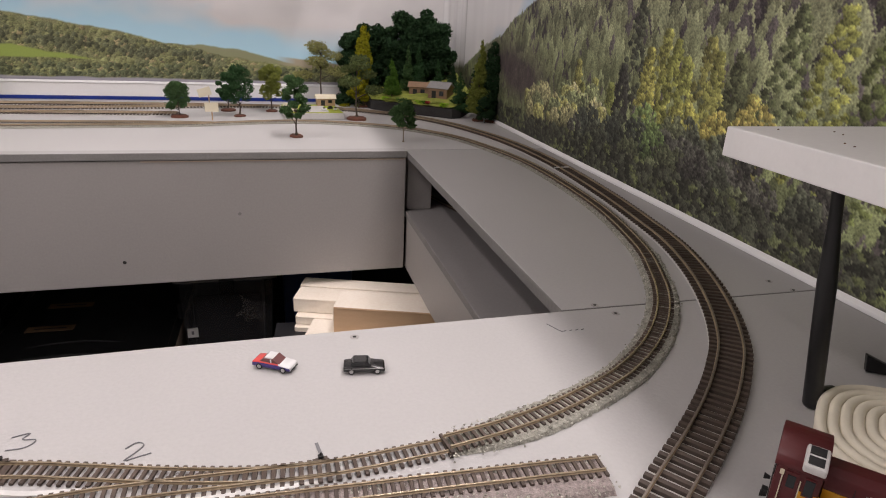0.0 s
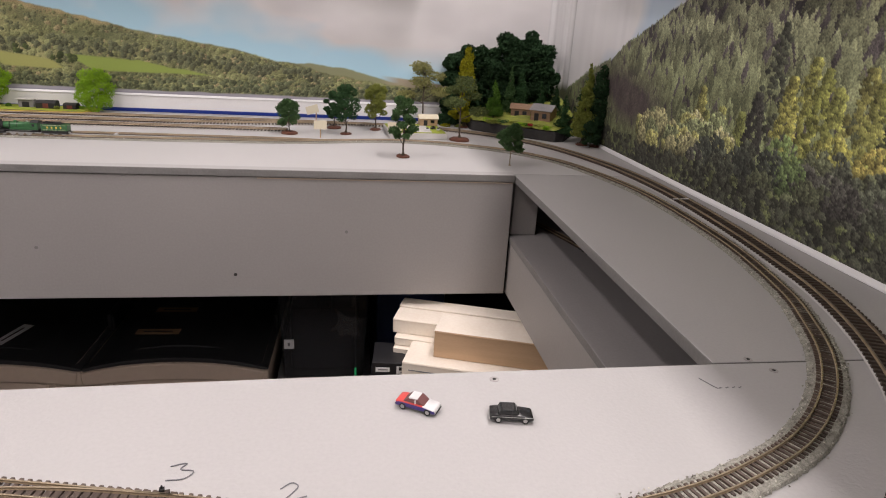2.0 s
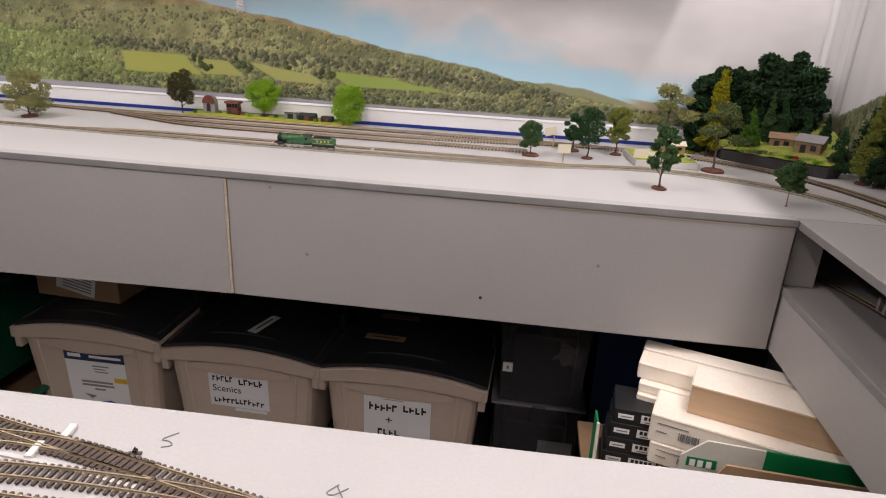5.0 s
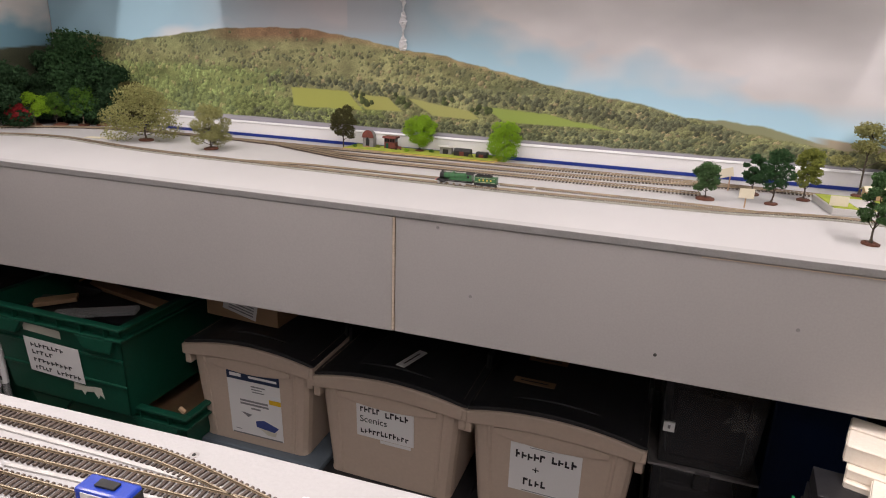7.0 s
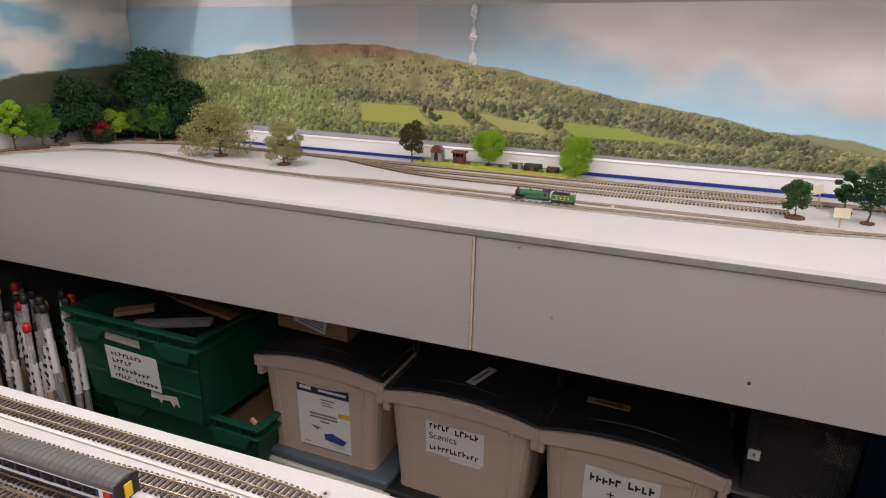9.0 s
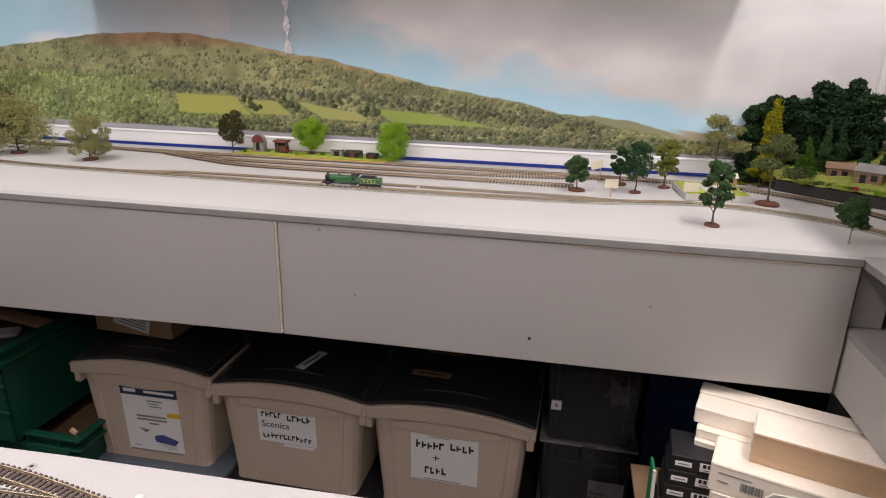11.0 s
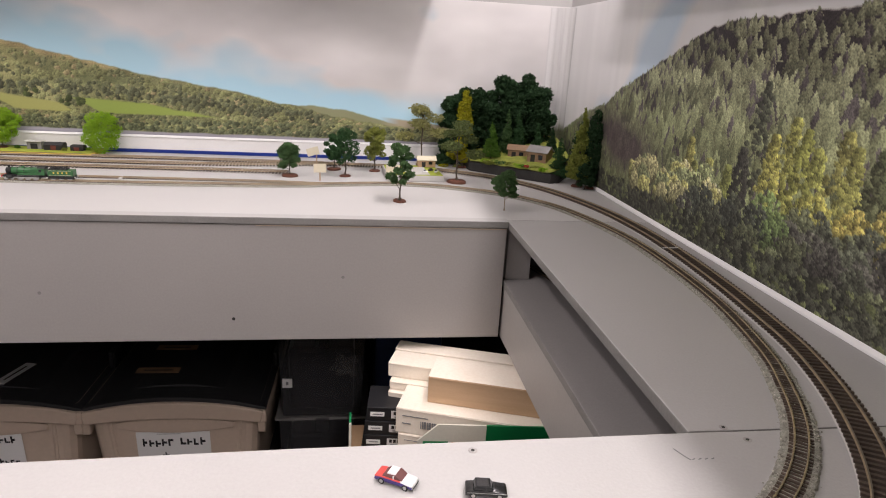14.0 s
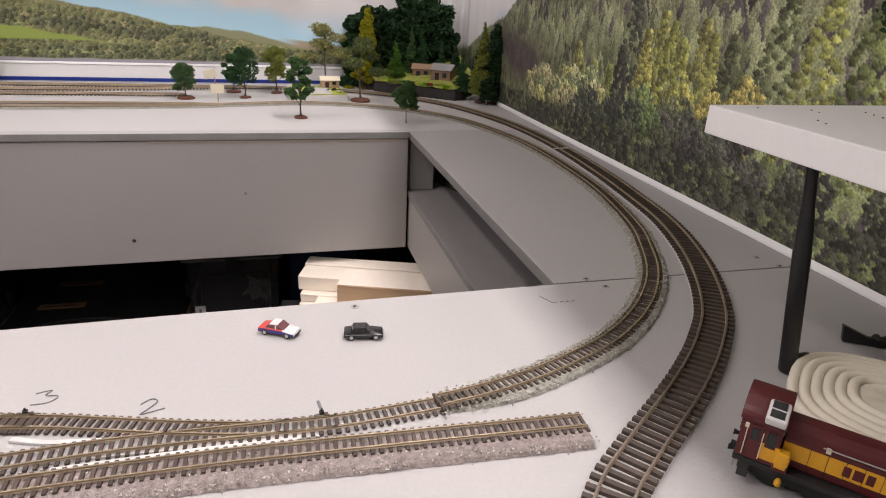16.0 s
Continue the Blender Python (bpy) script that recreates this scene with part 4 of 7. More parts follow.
track([(-0.19, 0.356), (-0.25, 0.3655), (-0.33, 0.366), (-0.413, 0.3612), (-0.57, 0.353), (-0.8, 0.343), (-1.8, 0.315)], "fine", "fine gauge model yard track on the near board")
track([(-0.06, 0.330), (-0.12, 0.3395), (-0.19, 0.343), (-0.3, 0.343), (-0.45, 0.338), (-0.635, 0.3295), (-0.9, 0.318)], "fine", "fine gauge model yard track on the near board")
track([(0.1, 0.299), (0.06, 0.3), (0.005, 0.3015), (-0.04, 0.3005), (-0.2, 0.29), (-0.6, 0.265)], "fine", "fine gauge model yard track on the near board")
track([(0.236, 0.2705), (0.128, 0.2755), (0.02, 0.279), (-0.1, 0.276), (-0.3, 0.262)], "fine", "short fine gauge siding on mauve ballast with a bare end", "ballast", shoulders=(-0.0012, 0.0085))
LOOPS = (("wide", [(-1.25, 1.56), (-1.12, 1.547), (-0.98, 1.513), (-0.85, 1.503), (-0.4, 1.503), (-0.2, 1.52), (-0.05, 1.549), (0.05, 1.555)], "wide gauge model loop line on the far board"), ("wide", [(-1.12, 1.54), (-0.98, 1.485), (-0.85, 1.448), (-0.6, 1.443), (-0.3, 1.443), (-0.11, 1.44)], "wide gauge model siding on the far board"), ("fine", [(-1.2, 1.309), (-1.08, 1.318), (-0.95, 1.343), (-0.8, 1.348), (-0.3, 1.35), (-0.12, 1.348), (-0.02, 1.34), (0.06, 1.347)], "fine gauge model loop line on the far board"))
for kind, pts, lab in LOOPS:
    track(pts, kind, lab, "underlay" if kind == "wide" else "")
track([(0.44, 0.45), (0.437, 0.8), (0.42, 0.955), (0.411, 1.004), (0.4, 1.046), (0.386, 1.09), (0.35, 1.2), (0.32, 1.3)], "fine", "dark hidden fine gauge track on the lower deck", "", 0.893, False)

# point fittings: white throw bars, motors' levers and a pale card under the points
for x, y, turn in ((-0.367, 0.4005, 12), (-0.374, 0.382, 10), (-0.53, 1.346, 0), (-0.42, 1.343, 0), (-0.43, 1.447, 0), (-0.5, 1.298, 0), (-0.39, 1.296, 0), (0.04, 1.34, 5)):
    bm = box(-0.0022, -0.007, 0.0005, 0.0022, 0.007, 0.0032, 0.0004)
    solid("point_tie_bar", bm, WHITEPL, "small white plastic tie bar across the rails of a point", "rail fitting", "white point tie bars", at=pose(x, y, 1.0, 0, 0, turn))
for x, y in ((-0.066, 0.3395), (0.092, 0.3085), (-0.197, 0.368), (-0.318, 0.392)):
    ob = thing("point_lever", "tiny dark point lever beside the rails", "rail fitting", "dark point levers", pose(x, y, 1.0, 0, 0, 12))
    part("base", box(-0.004, -0.0012, 0.0003, 0.004, 0.0012, 0.0014, 0.0003), SLEEPER_N, ob)
    part("pin", rod((0, 0, 0.0018), (0.0004, 0, 0.005), 0.0007, 0.0005, 8), UNDER, ob)
    part("stop", box(-0.001, -0.0012, 0.0018, 0.0016, 0.0012, 0.0035, 0.0002), UNDER, ob)
for pts, lab in (([(0.09, 0.2915), (0.03, 0.294), (-0.01, 0.296), (-0.05, 0.297)], "white card"), ([(-0.1, 0.331), (-0.16, 0.338), (-0.22, 0.3395)], "white card"), ([(-0.3, 0.3665), (-0.37, 0.375), (-0.45, 0.376), (-0.56, 0.3665)], "white card"), ([(-0.42, 0.397), (-0.52, 0.3955), (-0.62, 0.3925), (-0.8, 0.385)], "white card")):
    solid("card_packing", sweep("card_packing", smooth_line(pts, 0.004), [(-0.0016, 1.0004), (0.0016, 1.0004), (0.0014, 1.0012), (-0.0014, 1.0012)]), FOAMB, "narrow pale grey card packing strip beside a yard track", "packing strip", "pale packing strips")
# fish-plate on the outer curve
solid("rail_joiner", box(-0.013, -0.0015, 0.0, 0.013, 0.0015, 0.0012, 0.0003), WHITEPL, "pale plastic sleeper at a joint of the outer track", "rail fitting", at=pose(0.5165, 0.915, 1.0056, 0, 0, 5))

# pencilled figures and holes
FIG = {
    "1": [[(0.0, 0.0), (0.002, -0.012)]],
    "2": [[(-0.006, 0.003), (-0.002, 0.008), (0.002, 0.006), (0.0, 0.0), (-0.003, -0.006), (0.001, -0.004), (0.008, 0.0)]],
    "3": [[(-0.007, 0.004), (0.0, 0.008), (-0.001, 0.003), (0.006, 0.003), (0.004, -0.003), (-0.004, -0.006)]],
    "4": [[(0.0, 0.006), (-0.004, -0.003), (0.001, -0.003), (0.007, 0.005)], [(0.0, 0.004), (0.008, -0.005)]],
    "5": [[(0.008, 0.009), (0.0, 0.002), (0.005, 0.0), (0.008, -0.004), (0.002, -0.006)]],
}
for fig, x, y, turn, big in (("3", -0.061, 0.354, -15, 1.05), ("2", -0.002, 0.334, -12, 1.05), ("1", 0.091, 0.323, 0, 0.8), ("4", -0.195, 0.386, -8, 0.9), ("5", -0.31, 0.406, 10, 0.95)):
    ob = thing("pencil_figure", "figure " + fig + " pencilled on the grey board", "marking", "pencilled figures", pose(x, y, 1.0, 0, 0, turn))
    for k in FIG[fig]:
        stroke("pencil_line", [(a * big, b * big) for a, b in k], 0.0002, 0.00036 if fig != "1" else 0.0009, PENCIL, ob)
ob = thing("pencil_figure", "corner mark pencilled on the grey board", "marking", "pencilled figures", pose(0.283, 0.418, 1.0, 0, 0, 0))
stroke("pencil_line", [(-0.006, 0.014), (-0.001, 0.003), (0.001, 0.0)], 0.0002, 0.00035, PENCIL, ob)
for k in range(4):
    stroke("pencil_line", [(0.002 + 0.005 * k, 0.0005), (0.0045 + 0.005 * k, 0.0015)], 0.0002, 0.00035, PENCIL, ob)

BOARD_CHIP = surface("chipped_board_paint", (0.42, 0.4, 0.385), 0.7, big=60, fine=400, vary=0.3)
HOLE = surface("dark_screw_hole", (0.03, 0.028, 0.026), 0.8, bump=0)
for x, y in ((0.127, 0.438), (0.332, 0.457), (0.342, 0.440), (0.527, 0.477), (0.535, 0.455), (-0.459, 0.418)):
    ob = thing("screw_hole", "countersunk screw in a shallow chipped hole", "screw", "board screws", pose(x, y, 1.0))
    part("chipped_rim", lathe([(0.0034, 0.0001), (0.0034, 0.0003), (0.0024, 0.0005), (0.0014, 0.0003)], 14), BOARD_CHIP, ob)
    part("screw_head", lathe([(0.0013, 0.0003), (0.0013, 0.0006), (0.0006, 0.0007)], 12), HOLE, ob)
for x, z in ((-0.162, 0.824), (-0.521, 0.981), (-0.46, 0.87), (-1.05, 0.83), (-0.61, 0.972), (0.02, 0.9), (-1.5, 0.84)):
    solid("fascia_screw", lathe([(0.0028, -0.0012), (0.0028, 0.0003), (0.001, 0.0005)], 12), HOLE if x == -0.162 else EDGE, "small screw head set in the grey fascia", "screw", "fascia screws", at=pose(x, FAR_Y - 0.0002, z, 90, 0, 0))

# white strips left bare beside the points
for pts, w in (([(-0.04, 0.2893), (0.014, 0.2903), (0.05, 0.2907), (0.08, 0.2906)], 0.0024), ([(-0.066, 0.318), (-0.048, 0.312), (-0.031, 0.3095), (-0.014, 0.3075)], 0.0022)):
    solid("white_strip", sweep("white_strip", smooth_line(pts, 0.004), [(-w * 0.7, 1.0003), (w * 0.7, 1.0003), (w * 0.7, 1.0017), (-w * 0.7, 1.0017)]), WHITEPL, "white plastic strip lying beside the point", "strip", "white strips")

# ---- model trees ----


def leaf_cloud(name, blobs, n, size, seed, flat=0.0):
    """Many small folded leaves scattered through a set of blobs (centre, radii)."""
    rng = np.random.default_rng(seed)
    vol = np.array([r[0] * r[1] * r[2] for _, r in blobs]) ** (2 / 3)
    pick = rng.choice(len(blobs), n, p=vol / vol.sum())
    mid, rad = np.array([b[0] for b in blobs])[pick], np.array([b[1] for b in blobs])[pick]
    v = rng.normal(size=(n, 3))
    v /= np.linalg.norm(v, axis=1)[:, None]
    v *= ((0.45 + 0.57 * rng.random(n) ** 0.45) * (1 + 0.12 * rng.normal(size=n)))[:, None]
    p = mid + v * rad
    s = size * rng.uniform(0.5, 1.35, n)
    q = rng.normal(size=(n, 4))
    q /= np.linalg.norm(q, axis=1)[:, None]
    a, b, c, d = q.T
    turn = np.stack([1 - 2 * (c * c + d * d), 2 * (b * c - a * d), 2 * (b * d + a * c), 2 * (b * c + a * d), 1 - 2 * (b * b + d * d), 2 * (c * d - a * b), 2 * (b * d - a * c), 2 * (c * d + a * b), 1 - 2 * (b * b + c * c)], -1).reshape(n, 3, 3)
    leaf = np.array(((-0.6, 0, 0), (0, -0.45, 0.18), (0.6, 0, 0), (0, 0.45, 0.22), (0.1, 0.05, 0.5)))
    verts = p[:, None, :] + np.einsum("nij,kj->nki", turn, leaf) * s[:, None, None]
    tris = np.array(((0, 1, 2), (0, 2, 3), (0, 1, 4), (2, 3, 4)))
    faces = (np.arange(n) * 5)[:, None, None] + tris
    me = bpy.data.meshes.new(name)
    me.from_pydata(verts.reshape(-1, 3).tolist(), [], faces.reshape(-1, 3).tolist())
    return me


def tree(x, y, h, w, leaf, style="round", seed=1, z=1.0, base=0.0, bark=None, trunk=0.3, label="", group="model trees", lean=0.0, leaves=1.0, name="model_tree"):
    """A model tree: a brown turned base if it has one, a tapered trunk with limbs, and a crown of small flocked leaves."""
    rng = np.random.default_rng(seed * 7 + 3)
    ob = thing(name, label, "model tree", group, pose(x, y, z, 0, 0, 0.0 if style == "mass" else float(rng.uniform(0, 360))))
    z0 = 0.0003
    if base:
        bm = bmesh.new()
        k = 22
        rim = [(base * (0.92 + 0.12 * rng.random()), a * 2 * math.pi / k) for a in range(k)]
        low = [bm.verts.new((r * math.cos(a), r * 0.86 * math.sin(a), 0.0003)) for r, a in rim]
        mid = [bm.verts.new((r * 1.02 * math.cos(a), r * 0.88 * math.sin(a), base * 0.22 + rng.normal() * 0.0003)) for r, a in rim]
        top = [bm.verts.new((r * 0.72 * math.cos(a), r * 0.6 * math.sin(a), base * 0.34 + rng.normal() * 0.0005)) for r, a in rim]
        for p, q in ((low, mid), (mid, top)):
            for i in range(k):
                bm.faces.new((p[i], p[(i + 1) % k], q[(i + 1) % k], q[i]))
        bm.faces.new(low[::-1])
        bm.faces.new(top)
        part("base", bm, BROWNB, ob, "lumpy red-brown base")
        z0 = base * 0.3
    blobs, limbs = [], []
    lo = h * trunk
    if style == "round":
        n = 17
        for k in range(n):
            a = k * 2.4 + rng.uniform(0, 0.7)
            f = (k + 0.5) / n
            zz = lo + (h - lo) * (0.04 + 0.86 * f)
            rad = w * 0.4 * math.sin(math.pi * (0.22 + 0.7 * f)) ** 0.7 * rng.uniform(0.55, 1.1)
            r = w * rng.uniform(0.12, 0.19)
            blobs.append(((rad * math.cos(a), rad * math.sin(a), min(zz, h - r * 0.7)), (r * 1.12, r * 1.12, r * 0.8)))
    elif style == "layer":
        for k in range(7):
            a = k * 2.2 + rng.uniform(0, 0.8)
            f = k / 6
            rad = w * 0.4 * (1 - 0.55 * f) * rng.uniform(0.8, 1.15)
            r = w * rng.uniform(0.14, 0.19)
            blobs.append(((rad * math.cos(a), rad * math.sin(a), lo + (h - lo) * (0.05 + 0.85 * f)), (r * 1.3, r * 1.3, r * 0.6)))
    elif style == "cone":
        for k in range(12):
            f = k / 11
            r = w * 0.5 * (1 - f) ** 0.85 + w * 0.06
            for j in range(3):
                a = rng.uniform(0, 6.28)
                blobs.append(((r * 0.45 * math.cos(a), r * 0.45 * math.sin(a), lo + (h - lo) * (0.03 + 0.92 * f)), (r * 0.6, r * 0.6, (h - lo) * 0.06)))
    elif style == "column":
        for k in range(10):
            f = k / 9
            r = w * 0.5 * math.sin(math.pi * min(0.97, 0.2 + 0.72 * f)) ** 0.7
            blobs.append(((rng.normal() * w * 0.05, rng.normal() * w * 0.05, lo + (h - lo) * (0.06 + 0.86 * f)), (r, r, (h - lo) * 0.09)))
    elif style == "mass":
        for k in range(34):
            a, f = rng.uniform(0, 6.28), rng.random()
            rad = w * 0.4 * math.sqrt(rng.random()) * (1.05 - 0.45 * f)
            r = w * rng.uniform(0.11, 0.19)
            blobs.append(((rad * math.cos(a), rad * 0.6 * math.sin(a), lo + (h - lo - r) * f), (r, r * 0.85, r * 0.8)))
    zt = h * (0.85 if style in ("cone", "column", "layer") else 0.7)
    r0 = max(0.0011, h * 0.016) * (1.6 if style == "mass" else 1)
    bm = bmesh.new()
    bend = [Vector((rng.normal() * h * 0.012, rng.normal() * h * 0.012, zt * k / 4 + (z0 if k == 0 else 0))) for k in range(5)]
    bend[0].x = bend[0].y = 0
    for k in range(4):
        rod(bend[k], bend[k + 1], r0 * (1 - 0.18 * k), r0 * (1 - 0.18 * (k + 1)), 8, bm)
    rod((0, 0, z0), (0, 0, z0 + h * 0.05), r0 * 1.8, r0, 8, bm)
    for c, r in blobs[:10]:
        start = Vector((0, 0, max(lo * 0.7, c[2] - h * 0.14)))
        rod(start, Vector(c), r0 * 0.5, r0 * 0.2, 6, bm)
    part("trunk", bm, bark or BARK, ob)
    size = max(0.0027, min(0.005, h * 0.027)) * (1.45 if style == "mass" else 1.0)
    count = int(leaves * {"round": 4600, "layer": 3000, "cone": 4200, "column": 3200, "mass": 9500}[style])
    part("crown", leaf_cloud("crown", blobs, count, size, seed), LEAF[leaf], ob)
    return ob


for x, y, h, w, leaf, style, seed, base, lab in (
    (0.121, 1.202, 0.113, 0.05, "mid", "round", 3, 0.0135, "slim green model tree on a red-brown base by the board edge"),
    (-0.102, 1.414, 0.074, 0.056, "mid", "round", 5, 0.017, "bushy green model tree on a red-brown base"),
    (-0.012, 1.505, 0.086, 0.044, "deep", "round", 6, 0.016, "small dark green model tree on a red-brown base"),
    (0.015, 1.43, 0.108, 0.066, "deep", "round", 7, 0.0125, "dark green model tree on a small red-brown base"),
    (0.081, 1.5, 0.106, 0.058, "olive", "round", 8, 0.013, "pale olive model tree on a small red-brown base"),
    (0.257, 1.392, 0.132, 0.09, "moss", "layer", 9, 0.0215, "tall open-crowned model pine on a wide red-brown base"),
    (0.2, 1.6, 0.148, 0.105, "sage", "layer", 10, 0.015, "tall sparse model tree with separate clumps"),
    (0.3, 1.585, 0.188, 0.036, "yellow", "column", 11, 0.014, "slender golden yellow model tree"),
    (0.285, 1.565, 0.075, 0.05, "yellow", "round", 31, 0.0, "low golden yellow model bush"),
    (-1.475, 1.44, 0.145, 0.19, "sage", "round", 12, 0.019, "wide dusty olive model tree on a red-brown base"),
    (-1.247, 1.414, 0.108, 0.1, "sage", "round", 13, 0.018, "dusty olive model tree on a red-brown base"),
    (-0.978, 1.6, 0.112, 0.068, "brown", "round", 14, 0.0, "brown-green model tree beside the station garden"),
):
    tree(x, y, h, w, leaf, style, seed, base=base, label=lab, leaves=1.7 if seed in (12, 13) else 1.0, trunk=0.46 if style == "layer" else 0.14 if seed in (12, 13) else 0.28)
tree(0.31, 1.15, 0.075, 0.05, "mid", "round", 4, base=0.0, trunk=0.38, bark=BARKPALE, label="dark green model tree with a bare pale trunk")
tree(-0.775, 1.628, 0.092, 0.085, "lime", "round", 15, z=1.006, leaves=1.6, base=0.013, trunk=0.22, label="bright lime green model tree in the station garden")
tree(-0.552, 1.62, 0.098, 0.09, "lime", "round", 16, leaves=1.6, trunk=0.12, label="bushy lime green model tree beside the station garden")

# trees in the far west corner
WEST = (
    (-1.84, 1.575, 0.12, 0.085, "grass", "round", 41, 0.018, "green model tree with a pale split trunk on a brown base"),
    (-1.905, 1.54, 0.098, 0.07, "grass", "round", 42, 0.012, "small fresh green model tree on a brown base"),
    (-1.93, 1.49, 0.1, 0.075, "lime", "round", 43, 0.014, "small bright green model tree with a pale trunk"),
    (-1.92, 1.435, 0.07, 0.055, "red", "round", 44, 0.01, "small red-leaved model tree"),
    (-1.985, 1.3, 0.122, 0.11, "grass", "round", 46, 0.016, "spreading green model tree on a brown base"),
    (-1.99, 1.225, 0.14, 0.066, "lime", "round", 47, 0.012, "bright green model tree on a brown base"),
)
for x, y, h, w, leaf, style, seed, base, lab in WEST:
    tree(x, y, h, w, leaf, style, seed, base=base, label=lab, trunk=0.3, bark=BARKPALE if seed in (41, 43) else None)
for x, y, h, w, leaf, seed in ((-1.975, 1.41, 0.2, 0.22, "dark", 51), (-1.9, 1.62, 0.285, 0.28, "deep", 52), (-1.79, 1.64, 0.2, 0.25, "dark", 53), (-1.86, 1.63, 0.2, 0.22, "dark", 57), (-1.985, 1.47, 0.18, 0.16, "dark", 58), (-1.965, 1.6, 0.22, 0.2, "dark", 59), (-1.73, 1.645, 0.14, 0.13, "brown", 54), (-1.985, 1.54, 0.15, 0.12, "dark", 55), (-1.67, 1.65, 0.1, 0.09, "brown", 56)):
    tree(x, y, h, w, leaf, "mass", seed, trunk=0.12, label="tall dark model tree clump in the room corner", group="dark model tree clumps")
for k, (x, y) in enumerate(((-1.98, 1.26), (-1.985, 1.36), (-1.97, 1.44), (-1.945, 1.5), (-1.9, 1.55), (-1.8, 1.61))):
    solid("scatter_mound", lathe([(0.02, 0.0003), (0.018, 0.004), (0.009, 0.008), (0.002, 0.009)], 14), BROWNB, "brown lumpy base among the corner trees", "model base", "brown corner bases", at=pose(x, y, 1.0, 0, 0, 40 * k))

# ---- scenic corner block ----
HX = [(0.312, 1.545), (0.40, 1.468), (0.475, 1.408), (0.5, 1.42), (0.545, 1.5), (0.556, 1.655), (0.30, 1.655)]
block = thing("scenic_block", "grassy scenic block with dark foam sides in the room corner", "scenery block")
part("side", prism(HX, "z", 1.0005, 1.022), EARTH, block, "dark grey cut foam side")
top = bmesh.new()
vs = [top.verts.new((x * 0.99 + 0.0043, y * 0.99 + 0.0153, 1.0222)) for x, y in HX]
top.faces.new(vs)
bmesh.ops.triangulate(top, faces=top.faces[:])
bmesh.ops.subdivide_edges(top, edges=top.edges[:], cuts=9, use_grid_fill=True)
for v in top.verts:
    back = max(0.0, (v.co.y + v.co.x * 0.8 - 1.79) * 0.18)
    v.co.z += 0.004 * noise.noise(v.co * 40) + back + 0.003
part("turf", top, MEADOW, block, "rough olive static grass")
for k, (x, y, leaf) in enumerate(((0.345, 1.535, "lime"), (0.37, 1.515, "grass"), (0.4, 1.49, "olive"), (0.43, 1.466, "grass"), (0.465, 1.437, "lime"), (0.33, 1.56, "olive"), (0.39, 1.53, "grass"), (0.45, 1.5, "olive"), (0.36, 1.575, "grass"), (0.49, 1.47, "grass"), (0.352, 1.505, "olive"), (0.385, 1.508, "deep"), (0.415, 1.478, "lime"), (0.446, 1.478, "deep"), (0.41, 1.515, "brown"), (0.43, 1.5, "olive"), (0.475, 1.46, "brown"), (0.375, 1.545, "deep"), (0.455, 1.455, "olive"))):
    blobs = [((0, 0, 0.002), (0.012, 0.012, 0.004)), ((0.008, 0.004, 0.002), (0.009, 0.008, 0.004))]
    ob = solid("grass_tuft", leaf_cloud("grass_tuft", blobs, 150, 0.003, 60 + k), LEAF[leaf], "tufted green undergrowth on the scenic block", "undergrowth", "undergrowth tufts", at=pose(x, y, 1.026, 0, 0, 50 * k))
solid("flower_clump", leaf_cloud("flower_clump", [((0, 0, 0.003), (0.006, 0.005, 0.003))], 90, 0.0025, 5), LEAF["red"], "red flower clump on the scenic block", "undergrowth", at=pose(0.428, 1.452, 1.028))


def cabin(x, y, z, turn, w, d, h, roof, label, pale=PINE):
    """A small timber cabin with boarded walls, a door, a window and a pitched roof."""
    ob = thing("model_cabin", label, "model building", "model cabins", pose(x, y, z, 0, 0, turn))
    part("wall_shell", prism([(-d / 2, 0), (d / 2, 0), (d / 2, h), (0, h * 1.28), (-d / 2, h)], "x", -w / 2, w / 2, bevel=0.0003), pale, ob)
    for s in (-1, 1):
        m = Matrix.Translation((0, s * d * 0.27, h * 1.16)) @ Matrix.Rotation(s * -0.5, 4, "X")
        part("roof_sheet", box(-w * 0.58, -d * 0.34, -0.0006, w * 0.58, d * 0.34, 0.0006, 0.0002, None, m), roof, ob)
    part("door", box(-w * 0.3, -d / 2 - 0.0006, 0.0005, -w * 0.08, -d / 2 + 0.0002, h * 0.72), UNDER, ob)
    part("window", box(w * 0.1, -d / 2 - 0.0006, h * 0.38, w * 0.32, -d / 2 + 0.0002, h * 0.75), GLASSD, ob)
    for k in range(6):
        zz = h * (k + 1) / 7
        part("weatherboard", box(-w * 0.505, -d / 2 - 0.0003, zz - 0.0003, w * 0.505, -d / 2 - 0.00005, zz + 0.0001), pale, ob)
    return ob


cabin(0.472, 1.5, 1.031, -38, 0.048, 0.042, 0.03, SLATE, "brown timber model cabin with a grey sheet roof", BROWNT)
cabin(0.431, 1.55, 1.033, -20, 0.046, 0.034, 0.024, BROWNT, "brown timber model cabin with a board roof", BROWNT)
for x, y, h, w, leaf, seed in ((0.362, 1.545, 0.092, 0.042, "grass", 71), (0.408, 1.58, 0.12, 0.036, "mid", 72), (0.434, 1.58, 0.118, 0.04, "deep", 73), (0.478, 1.558, 0.092, 0.032, "deep", 74), (0.51, 1.54, 0.085, 0.035, "dark", 75)):
    tree(x, y, h, w, leaf, "cone", seed, z=1.027, trunk=0.12, label="small conifer model tree on the scenic block", group="model conifers")
